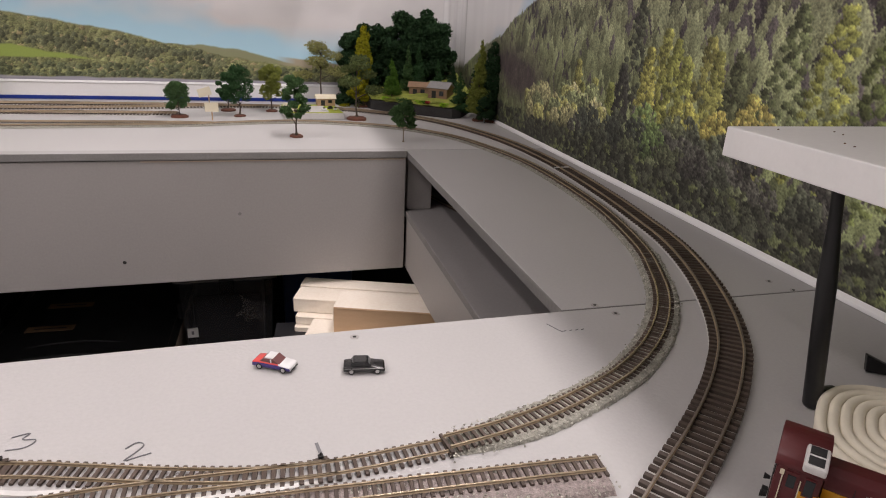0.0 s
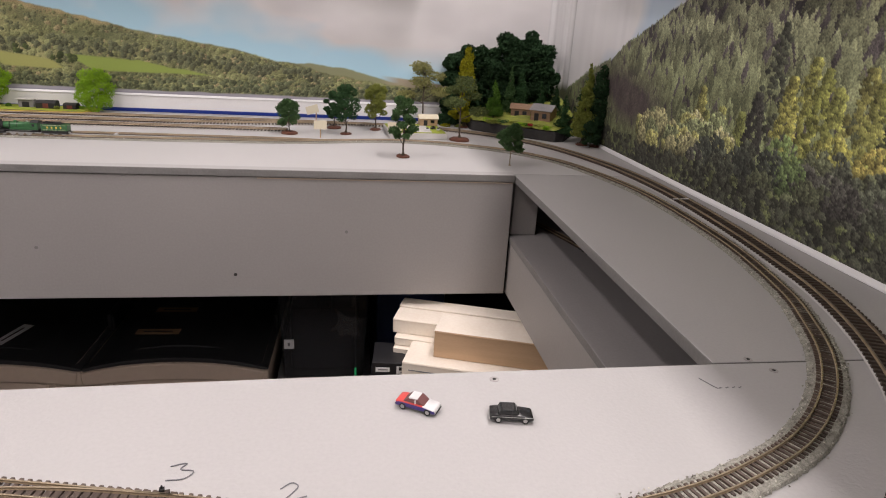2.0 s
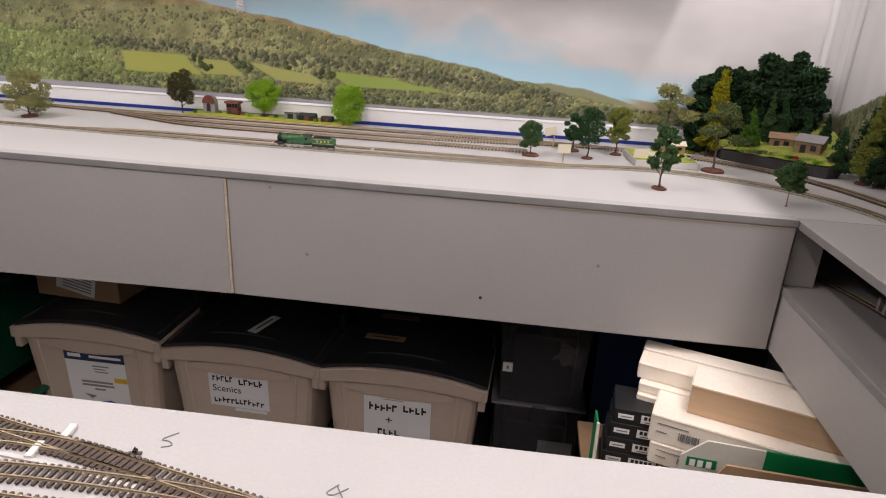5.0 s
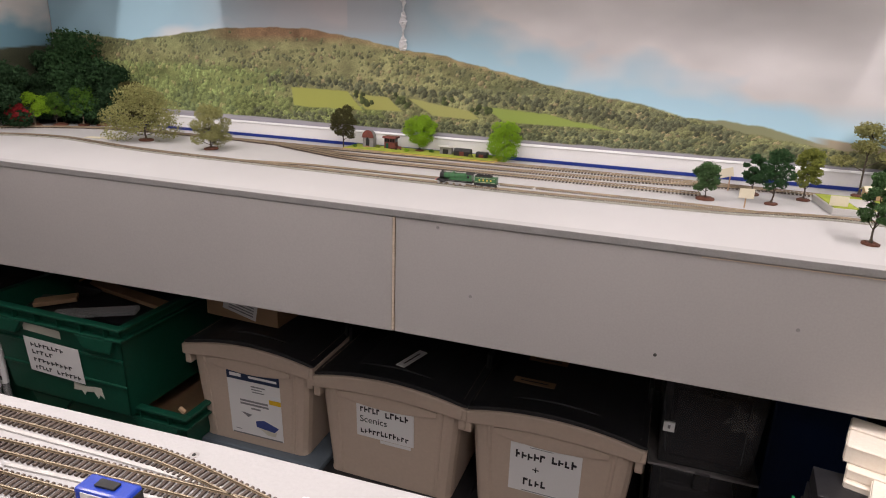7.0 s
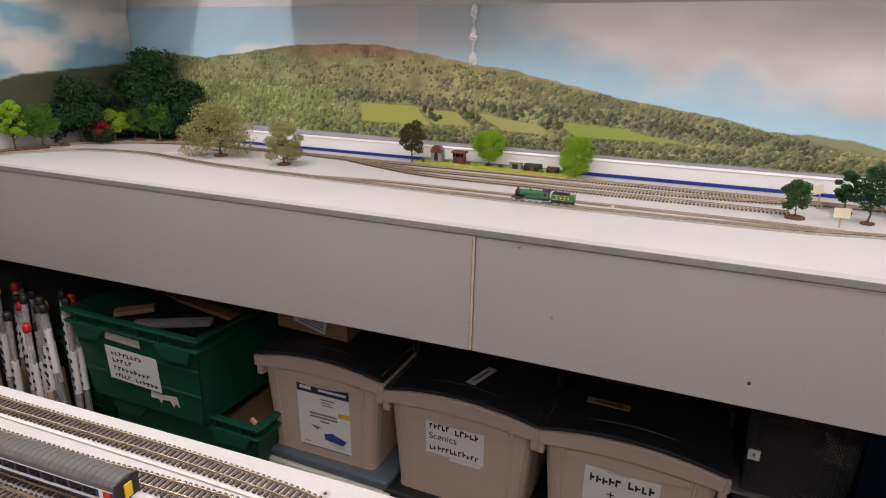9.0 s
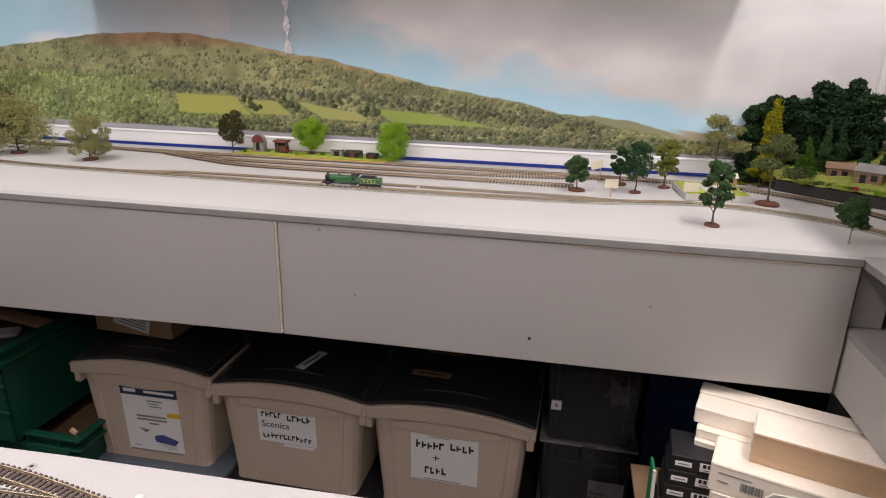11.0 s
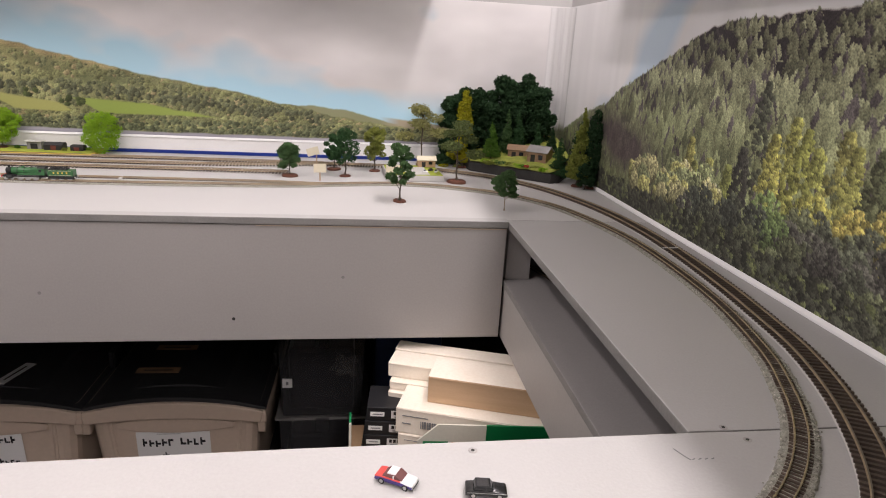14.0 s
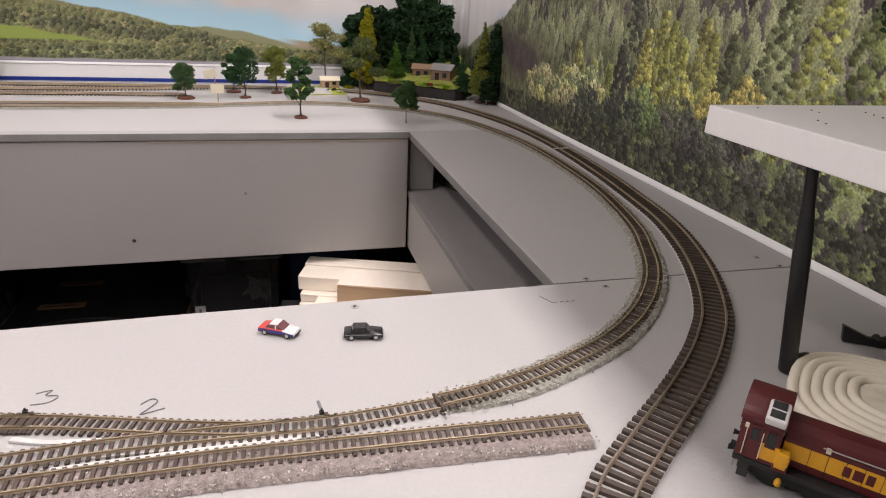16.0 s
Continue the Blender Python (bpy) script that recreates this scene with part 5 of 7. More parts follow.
for x, y, h, w, seed in ((0.283, 1.632, 0.172, 0.1, 81), (0.32, 1.632, 0.19, 0.11, 82), (0.36, 1.63, 0.2, 0.13, 83), (0.41, 1.628, 0.228, 0.14, 84), (0.45, 1.628, 0.238, 0.14, 87), (0.485, 1.626, 0.2, 0.12, 85), (0.515, 1.626, 0.145, 0.08, 86)):
    tree(x, y, h, w, "dark", "mass", seed, trunk=0.03, z=1.006, label="tall dense dark green model tree clump in the room corner", group="dark model tree clumps")
for x, y, h, w, leaf, style, seed in ((0.53, 1.385, 0.172, 0.056, "olive", "cone", 91), (0.555, 1.37, 0.172, 0.042, "dark", "column", 92), (0.498, 1.43, 0.1, 0.05, "deep", "cone", 93), (0.55, 1.43, 0.14, 0.05, "dark", "column", 94), (0.537, 1.355, 0.06, 0.045, "dark", "round", 95)):
    tree(x, y, h, w, leaf, style, seed, base=0.014 if seed in (91, 92) else 0.0, trunk=0.14, label="tall conifer model tree at the end of the white beading", group="model conifers")

# ---- station garden ----
plat = thing("station_garden", "long yellow-edged grass strip with tiny station buildings", "scenery base")
part("edging", box(-0.972, 1.572, 1.0004, -0.562, 1.6575, 1.006, 0.0012), OCHRE, plat, "ochre yellow edging")
part("turf", box(-0.966, 1.581, 1.0062, -0.568, 1.6565, 1.0078, 0.0006), TURF, plat, "bright green grass mat")


def arch_hut(x, y):
    ob = thing("arched_hut", "tiny arched brick hut with a dark doorway", "model building", "station huts", pose(x, y, 1.008) @ Matrix.Diagonal((1.15, 1.15, 1.6, 1)))
    prof = [(-0.013, 0)] + [(0.013 * math.cos(a), 0.014 + 0.012 * math.sin(a)) for a in np.linspace(math.pi, 0, 9)] + [(0.013, 0)]
    part("body", prism(prof, "y", -0.009, 0.009, bevel=0.0003), SLATE, ob)
    part("arch", prism([(a * 1.12, b * 1.05) for a, b in prof[1:-1]], "y", -0.0105, -0.0085), BRICKR, ob)
    part("doorway", prism([(-0.004, 0.0004), (0.004, 0.0004), (0.004, 0.012), (0, 0.016), (-0.004, 0.012)], "y", -0.0112, -0.0104), UNDER, ob)
    part("step", box(-0.006, -0.015, 0, 0.006, -0.0106, 0.002, 0.0002), KRAFT, ob)
    return ob


arch_hut(-0.915, 1.625)
sig = thing("signal_cabin", "tiny dark red signal cabin with an overhanging roof", "model building", "station huts", pose(-0.855, 1.628, 1.008) @ Matrix.Diagonal((1.05, 1.05, 1.25, 1)))
part("base", box(-0.014, -0.01, 0, 0.014, 0.01, 0.013, 0.0003), BRICKR, sig)
part("glazing", box(-0.0135, -0.0095, 0.0132, 0.0135, 0.0095, 0.021), GLASSD, sig)
for k in range(5):
    part("mullion", box(-0.0142 + k * 0.0068, -0.0102, 0.013, -0.013 + k * 0.0068, -0.0092, 0.0212), BRICKR, sig)
part("roof", prism([(-0.014, 0.021), (0.014, 0.021), (0.012, 0.0245), (-0.012, 0.0245)], "x", -0.018, 0.018, bevel=0.0003), BRICKR, sig)
part("door", box(-0.009, -0.0112, 0.0004, -0.003, -0.0101, 0.011), GREENC, sig)
for k, x in enumerate((-0.83, -0.818)):
    ob = thing("model_bench", "tiny dark red bench beside the cabin", "model bench", "station benches", pose(x - 0.01, 1.612, 1.008))
    part("seat", box(-0.008, -0.002, 0.003, 0.008, 0.002, 0.0042), BRICKR, ob)
    part("back", box(-0.008, 0.0018, 0.0042, 0.008, 0.0026, 0.009), BRICKR, ob)
    for s in (-1, 1):
        part("leg", box(s * 0.007 - 0.0006, -0.002, 0, s * 0.007 + 0.0006, 0.002, 0.003), UNDER, ob)
shel = thing("platform_shelter", "tiny grey shelter with a flat roof", "model building", "station huts", pose(-0.7, 1.62, 1.008) @ Matrix.Scale(1.2, 4))
part("body", box(-0.013, -0.006, 0, 0.013, 0.007, 0.014, 0.0003), SLATE, shel)
part("opening", box(-0.006, -0.0068, 0.0005, 0.006, -0.0061, 0.01), UNDER, shel)
part("roof", box(-0.016, -0.009, 0.0141, 0.016, 0.009, 0.0158, 0.0003), WHITEPL, shel)
for x, w, h in ((-0.655, 0.03, 0.012), (-0.605, 0.02, 0.009)):
    ob = thing("goods_hut", "tiny dark low hut with a rounded roof", "model building", "station huts", pose(x, 1.615, 1.008) @ Matrix.Scale(1.4, 4))
    part("body", prism([(-0.008, 0), (0.008, 0), (0.008, h * 0.7), (0.005, h), (-0.005, h), (-0.008, h * 0.7)], "x", -w / 2, w / 2, bevel=0.0003), UNDER, ob)
    part("door", box(-0.004, -0.0088, 0.0005, 0.004, -0.0081, h * 0.65), BRICKR, ob)
for k, x in enumerate((-0.945, -0.89, -0.8, -0.74, -0.63, -0.585)):
    solid("garden_bush", leaf_cloud("garden_bush", [((0, 0, 0.003), (0.006, 0.005, 0.004))], 110, 0.0026, 120 + k), LEAF[("grass", "olive", "lime")[k % 3]], "small green bush in the station garden", "undergrowth", "garden bushes", at=pose(x, 1.6 + 0.02 * (k % 2), 1.0078))

# ---- square diorama base and card signs ----
sq = thing("diorama_base", "small square grey base with grass and a tiny shed", "scenery base", at=pose(0.165, 1.455, 1.0, 0, 0, 4))
part("plinth", box(-0.062, -0.062, 0.0005, 0.062, 0.062, 0.013, 0.0008), FOAMB, sq, "pale grey foam plinth")
part("turf", box(-0.059, -0.059, 0.0131, 0.059, 0.059, 0.0148, 0.0006), TURF, sq, "yellow-green grass mat")
part("path", box(-0.02, -0.058, 0.0149, 0.03, 0.03, 0.0156, 0.0002), FOAMB, sq, "grey path")
cabin(0.2, 1.5, 1.0158, 4, 0.04, 0.026, 0.017, CREAMC, "tiny cream flat shed on the square base")
for k, (x, y, c) in enumerate(((0.19, 1.42, "white"), (0.205, 1.44, "dark"), (0.215, 1.425, "white"))):
    ob = thing("tiny_car", "tiny toy vehicle on the square base", "model car", "tiny toy vehicles", pose(x, y, 1.0158, 0, 0, 35 * k))
    part("body", box(-0.006, -0.003, 0.0008, 0.006, 0.003, 0.004, 0.0006), CARWHITE if c == "white" else UNDER, ob)
    part("roof", box(-0.003, -0.0026, 0.004, 0.003, 0.0026, 0.0062, 0.0006), GLASSD, ob)
for x, y, z, w, h, lift, turn, tilt in ((-0.036, 1.375, 1.0, 0.026, 0.018, 0.018, 8, 0), (-0.052, 1.526, 1.0, 0.028, 0.018, 0.03, 20, -14), (0.118, 1.4, 1.0148, 0.03, 0.018, 0.001, 5, 0)):
    ob = thing("card_sign", "blank cream card sign on a thin stick", "sign", "cream card signs", pose(x, y, z, 0, 0, turn))
    part("card", box(-w / 2, -0.0006, lift, w / 2, 0.0006, lift + h, 0.0, None, Matrix.Rotation(radians(tilt), 4, "Y")), CREAMC, ob)
    part("stick", box(-0.0012, 0.0007, 0.0003, 0.0012, 0.0022, lift + h * 0.7), PINE, ob)
for x, y in ((-1.62, 1.41), (-1.57, 1.425), (0.255, 1.56), (0.29, 1.555)):
    if x < 0:
        solid("card_scrap", box(-0.022, -0.011, 0.0003, 0.022, 0.011, 0.0025, 0.0004), CREAMC, "cream card piece lying by the track", "card", "cream card pieces", at=pose(x, y, 1.0, 0, 0, 12))
    else:
        solid("flower_bed", leaf_cloud("flower_bed", [((0, 0, 0.003), (0.013, 0.008, 0.004))], 160, 0.003, int(x * 1000)), LEAF["yellow" if x < 0.27 else "olive"], "low flowering bush by the outer track", "undergrowth", "flowering bushes", at=pose(x, y + 0.03, 1.0))

# ---- rolling stock ----


def wheel(x, y, r, w, spokes, parent, tyre=STEEL, name="wheel"):
    """A wheel with a rim and spokes, its axle across the track."""
    bm = bmesh.new()
    m = Matrix.Translation((x, y, r)) @ Matrix.Rotation(math.pi / 2, 4, "X")
    lathe([(r * 0.8, -w / 2), (r, -w / 2), (r, w / 2), (r * 0.8, w / 2)], 20, bm, m)
    ob = part(name, bm, tyre, parent)
    for k in range(spokes):
        a = 2 * math.pi * k / spokes
        c = Vector((x, y, r))
        part("spoke", rod(c, c + Vector((math.cos(a), 0, math.sin(a))) * r * 0.82, w * 0.25, None, 5), tyre, ob)
    return ob


def steam_loco(x, y, z, turn):
    """A tender engine that faces along -x; about 128 mm long."""
    ob = thing("steam_locomotive", "apple green model steam locomotive with tender on the track", "model locomotive", at=pose(x, y, z, 0, 0, turn))
    e = part("engine_frame", box(-0.062, -0.0065, 0.0055, 0.012, 0.0065, 0.008, 0.0005), UNDER, ob)
    part("running_plate", box(-0.060, -0.0088, 0.0088, 0.012, 0.0088, 0.0098, 0.0003), UNDER, ob)
    boiler = lathe([(0.0045, 0), (0.0062, 0.0004), (0.0062, 0.008), (0.0064, 0.0082), (0.0066, 0.028), (0.0072, 0.05), (0.0072, 0.056)], 22, None, Matrix.Translation((-0.056, 0, 0.0165)) @ Matrix.Rotation(math.pi / 2, 4, "Y"))
    for f in boiler.faces:
        f.material_index = 1 if f.calc_center_median().x < -0.0475 else 0
    part("boiler", boiler, [APPLE, UNDER], ob, "apple green boiler with a black smokebox", True)
    for bx in (-0.047, -0.036, -0.024, -0.012):
        part("boiler_band", lathe([(0.0071, -0.0003), (0.0074, -0.0003), (0.0074, 0.0003), (0.0071, 0.0003)], 20, None, Matrix.Translation((bx, 0, 0.0165)) @ Matrix.Rotation(math.pi / 2, 4, "Y")), UNDER, ob)
    part("chimney", lathe([(0.0026, 0), (0.002, 0.001), (0.0021, 0.0035), (0.0027, 0.0045), (0.0022, 0.0048)], 14, None, Matrix.Translation((-0.0515, 0, 0.0215))), UNDER, ob)
    part("dome", lathe([(0.0032, 0), (0.0028, 0.0018), (0.0018, 0.0029), (0.0004, 0.0032)], 14, None, Matrix.Translation((-0.028, 0, 0.0226))), APPLE, ob)
    part("safety_valve", lathe([(0.0012, 0), (0.0012, 0.0022), (0.0003, 0.0026)], 10, None, Matrix.Translation((-0.008, 0, 0.0235))), STEEL, ob)
    part("firebox", box(-0.014, -0.0072, 0.009, 0.0, 0.0072, 0.0215, 0.001), APPLE, ob)
    part("cab", box(0.0, -0.0086, 0.0099, 0.011, 0.0086, 0.0225, 0.0005), APPLE, ob)
    part("cab_roof", prism([(-0.0094, 0.0226), (0.0094, 0.0226), (0.006, 0.0255), (0, 0.0265), (-0.006, 0.0255)], "x", -0.001, 0.0135, bevel=0.0003), UNDER, ob)
    for s in (-1, 1):
        part("cab_window", box(0.002, s * 0.0088 - 0.0002, 0.016, 0.0062, s * 0.0088 + 0.0002, 0.0205), GLASSD, ob)
        part("cylinder", rod((-0.054, s * 0.0078, 0.0062), (-0.044, s * 0.0078, 0.0062), 0.0028, None, 12), UNDER, ob)
        part("connecting_rod", box(-0.042, s * 0.0072 - 0.0004, 0.0046, -0.004, s * 0.0072 + 0.0004, 0.006), STEEL, ob)
        part("splasher", prism([(-0.036, 0.0099), (-0.036, 0.012), (-0.03, 0.014), (-0.006, 0.014), (0, 0.012), (0, 0.0099)], "y", s * 0.0074 - 0.0008, s * 0.0074 + 0.0008), APPLE, ob)
        for wx in (-0.032, -0.019, -0.006):
            wheel(wx, s * 0.0054, 0.0062, 0.0014, 10, ob)
        for wx in (-0.057, -0.0465):
            wheel(wx, s * 0.0052, 0.0033, 0.0013, 6, ob)
        part("buffer", rod((-0.0625, s * 0.0058, 0.0072), (-0.0655, s * 0.0058, 0.0072), 0.0012, 0.0016, 10), STEEL, ob)
    part("buffer_beam", box(-0.0632, -0.0085, 0.0055, -0.062, 0.0085, 0.009, 0.0002), REDP, ob)
    t = part("tender_body", box(0.0165, -0.0084, 0.0092, 0.0605, 0.0084, 0.0205, 0.0006), APPLE, ob, "apple green tender side")
    part("tender_panel", box(0.019, -0.0087, 0.0108, 0.058, 0.0087, 0.0112), CREAMC, ob)
    part("tender_panel", box(0.019, -0.0087, 0.0188, 0.058, 0.0087, 0.0192), CREAMC, ob)
    for k in range(4):
        for s in (-1, 1):
            part("tender_mark", box(0.026 + 0.0075 * k, s * 0.0086 - 0.0002, 0.0135, 0.0285 + 0.0075 * k, s * 0.0086 + 0.0002, 0.0168), OCHRE, ob)
    part("tender_frame", box(0.016, -0.0078, 0.004, 0.061, 0.0078, 0.009, 0.0004), UNDER, ob)
    part("coal_rail", box(0.017, -0.0078, 0.0206, 0.05, 0.0078, 0.0225, 0.0006), UNDER, ob)
    rng = np.random.default_rng(3)
    coal = bmesh.new()
    for _ in range(70):
        m = Matrix.Translation((rng.uniform(0.02, 0.047), rng.uniform(-0.0062, 0.0062), 0.0226 + rng.random() * 0.0012)) @ Euler(rng.uniform(0, 6, 3)).to_matrix().to_4x4()
        box(-0.001, -0.0008, -0.0007, 0.001, 0.0008, 0.0007, 0.0, coal, m)
    part("coal", coal, BLACKP, ob, "black coal load")["kind"] = "stuff"
    for s in (-1, 1):
        for wx in (0.024, 0.0385, 0.053):
            wheel(wx, s * 0.0054, 0.0042, 0.0013, 8, ob)
        part("buffer", rod((0.0612, s * 0.0058, 0.0072), (0.0642, s * 0.0058, 0.0072), 0.0012, 0.0016, 10), STEEL, ob)
    return ob


steam_loco(-0.545, 1.2968, 1.0042, 0.4)


def diesel_shunter(m):
    """A centre-bonnet shunter: the cab stands at x = 0, the bonnet reaches along +x; the viewed side is -y."""
    ob = thing("diesel_shunter", "maroon model diesel shunter with a golden yellow band", "model locomotive", at=m)
    L, W = 0.118, 0.033
    part("footplate", box(0, 0, 0.0125, L, W, 0.0155, 0.0005), UNDER, ob)
    part("cab", box(0.0005, 0.0003, 0.0158, 0.0265, W - 0.0003, 0.0375, 0.0006), MAROON, ob)
    arc = [(W / 2 + W * 0.51 * math.cos(a), 0.0375 + 0.0105 * math.sin(a)) for a in np.linspace(0, math.pi, 15)]
    part("cab_roof", prism(arc, "x", -0.001, 0.0275, bevel=0.0004), MAROON, ob, "curved maroon cab roof", True)
    hatch = part("roof_hatch", box(0.0155, 0.003, 0.0435, 0.0285, 0.0165, 0.0485, 0.0012, None, Matrix.Translation((-0.002, 0.002, 0.0)) @ Matrix.Rotation(0.28, 4, "X")), WHITEPL, ob, "white roof ventilator box")
    for k in range(2):
        part("vent_slot", box(0.0175, 0.0045 + 0.006 * k, 0.0486, 0.0262, 0.0093 + 0.006 * k, 0.0489, 0.0, None, Matrix.Translation((-0.002, 0.002, 0.0)) @ Matrix.Rotation(0.28, 4, "X")), UNDER, hatch)
    prof = [(0.006, 0.0158), (0.006, 0.031), (0.0085, 0.036), (0.0125, 0.0385), (W - 0.0125, 0.0385), (W - 0.0085, 0.036), (W - 0.006, 0.031), (W - 0.006, 0.0158)]
    part("bonnet", prism(prof, "x", 0.0275, L - 0.003, bevel=0.0006), MAROON, ob, "maroon bonnet with rounded shoulders")
    for s, y in ((-1, 0.0058), (1, W - 0.0058)):
        part("side_band", box(0.028, y - 0.0002, 0.0205, L - 0.0035, y + 0.0002, 0.0295), GOLD, ob, "golden yellow side band")
        for k in range(7):
            part("bonnet_door_seam", box(0.044 + 0.0105 * k, y - 0.00035, 0.0165, 0.0443 + 0.0105 * k, y + 0.00035, 0.0345), UNDER, ob)
        for k, (a, b) in enumerate(((0.064, 0.0685), (0.070, 0.076), (0.0775, 0.082))):
            part("company_mark", box(a, y - 0.0004, 0.0222, b, y + 0.0004, 0.0278, 0.0001), MAROON, ob)
        part("handrail", rod((0.05, y + s * 0.0006, 0.0335), (0.105, y + s * 0.0006, 0.0335), 0.0004, None, 6), STEEL, ob)
    part("cab_band", box(0.0155, -0.0002, 0.0185, 0.0268, 0.0002, 0.0275), GOLD, ob, "golden yellow cab side band")
    part("toolbox", box(0.0245, -0.002, 0.0165, 0.034, 0.004, 0.0265, 0.0015), GOLD, ob, "golden yellow side box")
    part("toolbox_base", box(0.0246, -0.0019, 0.0157, 0.0339, 0.0039, 0.0198, 0.0006), MAROON, ob)
    part("cab_window", box(0.0178, -0.0006, 0.0265, 0.0232, 0.0002, 0.035, 0.0002), GLASSD, ob)
    part("window_surround", box(0.0172, -0.0004, 0.0258, 0.0238, 0.0003, 0.0356, 0.0001), MAROON, ob)
    part("cab_door", box(0.0062, -0.0004, 0.0165, 0.0142, 0.0003, 0.036, 0.0001), MAROON, ob)
    part("door_window", box(0.0078, -0.0006, 0.0278, 0.0126, 0.0002, 0.0345, 0.0001), GLASSD, ob)
    for x in (0.0048, 0.0152):
        part("grab_rail", rod((x, -0.0012, 0.0185), (x, -0.0012, 0.0335), 0.0004, None, 6), CREAMC, ob)
    for y in (0.009, W - 0.009):
        part("end_window", box(-0.0002, y - 0.004, 0.028, 0.0008, y + 0.004, 0.0365), GLASSD, ob)
        part("buffer", rod((-0.0004, y, 0.0125), (-0.0045, y, 0.0125), 0.0008, 0.0017, 12), UNDER, ob)
    part("lamp", box(0.003, -0.0008, 0.0335, 0.0055, 0.0002, 0.036, 0.0002), CREAMC, ob)
    part("lamp", box(0.052, 0.0052, 0.031, 0.055, 0.0062, 0.034, 0.0002), CREAMC, ob)
    part("end_coupling", box(-0.004, W / 2 - 0.002, 0.008, 0, W / 2 + 0.002, 0.011, 0.0003), UNDER, ob)
    part("frame", box(0.004, 0.006, 0.004, L - 0.004, W - 0.006, 0.0124, 0.0006), UNDER, ob)
    for x in (0.019, 0.04, 0.061):
        for y in (0.0075, W - 0.0075):
            wheel(x, y, 0.0085, 0.002, 10, ob, UNDER)
    part("step", box(0.005, 0.0, 0.004, 0.012, 0.003, 0.0125, 0.0004), UNDER, ob)
    part("filler_cap", lathe([(0.0022, 0), (0.0022, 0.002), (0.001, 0.0035)], 12, None, Matrix.Translation((0.031, -0.0015, 0.0085))), GOLD, ob, "golden yellow filler")
    part("hose", rod((0.001, 0.004, 0.006), (0.0015, 0.004, 0.0125), 0.0007, None, 6), STEEL, ob)
    squeeze = Matrix.Diagonal((0.72, 1, 1, 1))
    for c in ob.children_recursive:
        if c.parent == ob and c.name.startswith("wheel"):
            continue
        elif not c.parent.name.startswith("wheel") and c.type == "MESH":
            c.data.transform(squeeze)
    return ob


ang = math.degrees(math.atan2(-0.753, 0.658))
diesel_shunter(Matrix.Translation((0.292, 0.218, 1.0006)) @ Matrix.Rotation(radians(ang), 4, "Z"))


def coach(x, y, z, turn):
    ob = thing("passenger_coach", "dark blue model coach with white band and grey roof", "model coach", at=pose(x, y, z, 0, 0, turn))
    L = 0.13
    part("body", box(-L, -0.0093, 0.0055, 0, 0.0093, 0.0165, 0.0006), COACHB, ob)
    prof = [(-0.0096, 0.0164), (-0.0088, 0.019), (-0.006, 0.0213), (0, 0.0223), (0.006, 0.0213), (0.0088, 0.019), (0.0096, 0.0164)]
    part("roof", prism(prof, "x", -L, -0.0002, bevel=0.0002), ROOFG, ob, "weathered grey ribbed roof", True)
    for k in range(26):
        part("roof_rib", prism([(a * 1.008, b + 0.00025) for a, b in prof], "x", -0.005 * k - 0.0044, -0.005 * k - 0.004), ROOFG, ob)
    for s in (-1, 1):
        part("white_band", box(-L + 0.001, s * 0.0095 - 0.0002, 0.0078, -0.012, s * 0.0095 + 0.0002, 0.0096), WHITEPL, ob)
        part("cant_line", box(-L + 0.001, s * 0.0095 - 0.0002, 0.0157, -0.001, s * 0.0095 + 0.0002, 0.0163), WHITEPL, ob)
        part("red_door", box(-0.0085, s * 0.0096 - 0.0002, 0.006, -0.003, s * 0.0096 + 0.0002, 0.0155), REDP, ob)
        part("white_panel", box(-0.0118, s * 0.0095 - 0.0002, 0.006, -0.0088, s * 0.0095 + 0.0002, 0.0155), WHITEPL, ob)
        for k in range(9):
            part("window", box(-0.024 - 0.0115 * k, s * 0.0095 - 0.0002, 0.0103, -0.0155 - 0.0115 * k, s * 0.0095 + 0.0002, 0.0148), GLASSD, ob)
    part("end_face", box(-0.0001, -0.0088, 0.0056, 0.0006, 0.0088, 0.0205, 0.0002), UNDER, ob, "black coach end")
    part("gangway_door", box(0.0005, -0.0028, 0.0075, 0.0018, 0.0028, 0.0172, 0.0003), YELLOWP, ob, "bright yellow end door")
    part("underframe", box(-L + 0.01, -0.006, 0.0025, -0.01, 0.006, 0.0054, 0.0004), UNDER, ob)
    for bx in (-0.022, -L + 0.022):
        for dx in (-0.008, 0.008):
            for s in (-1, 1):
                wheel(bx + dx, s * 0.005, 0.0032, 0.0013, 6, ob, UNDER)
    return ob


coach(-0.559, 0.3537, 1.0042, 3.5)
van = thing("tank_wagon", "blue and white model wagon on a yard track", "model wagon", at=pose(-0.466, 0.3585, 1.0042, 0, 0, 3) @ Matrix.Scale(0.84, 4))
part("body", box(-0.021, -0.0085, 0.0062, 0.021, 0.0085, 0.0165, 0.0022), VANBLUE, van)
for s in (-1, 1):
    part("white_patch", box(-0.015, s * 0.0087 - 0.0002, 0.0085, 0.004, s * 0.0087 + 0.0002, 0.0145), WHITEPL, van)
    part("sole_bar", box(-0.0215, s * 0.007 - 0.0008, 0.0042, 0.0215, s * 0.007 + 0.0008, 0.0061), UNDER, van)
    for x in (-0.013, 0.013):
        wheel(x, s * 0.005, 0.0035, 0.0013, 6, van, UNDER)
part("roof_rail", box(-0.008, -0.0035, 0.0166, 0.008, 0.0035, 0.0186, 0.0005), UNDER, van)
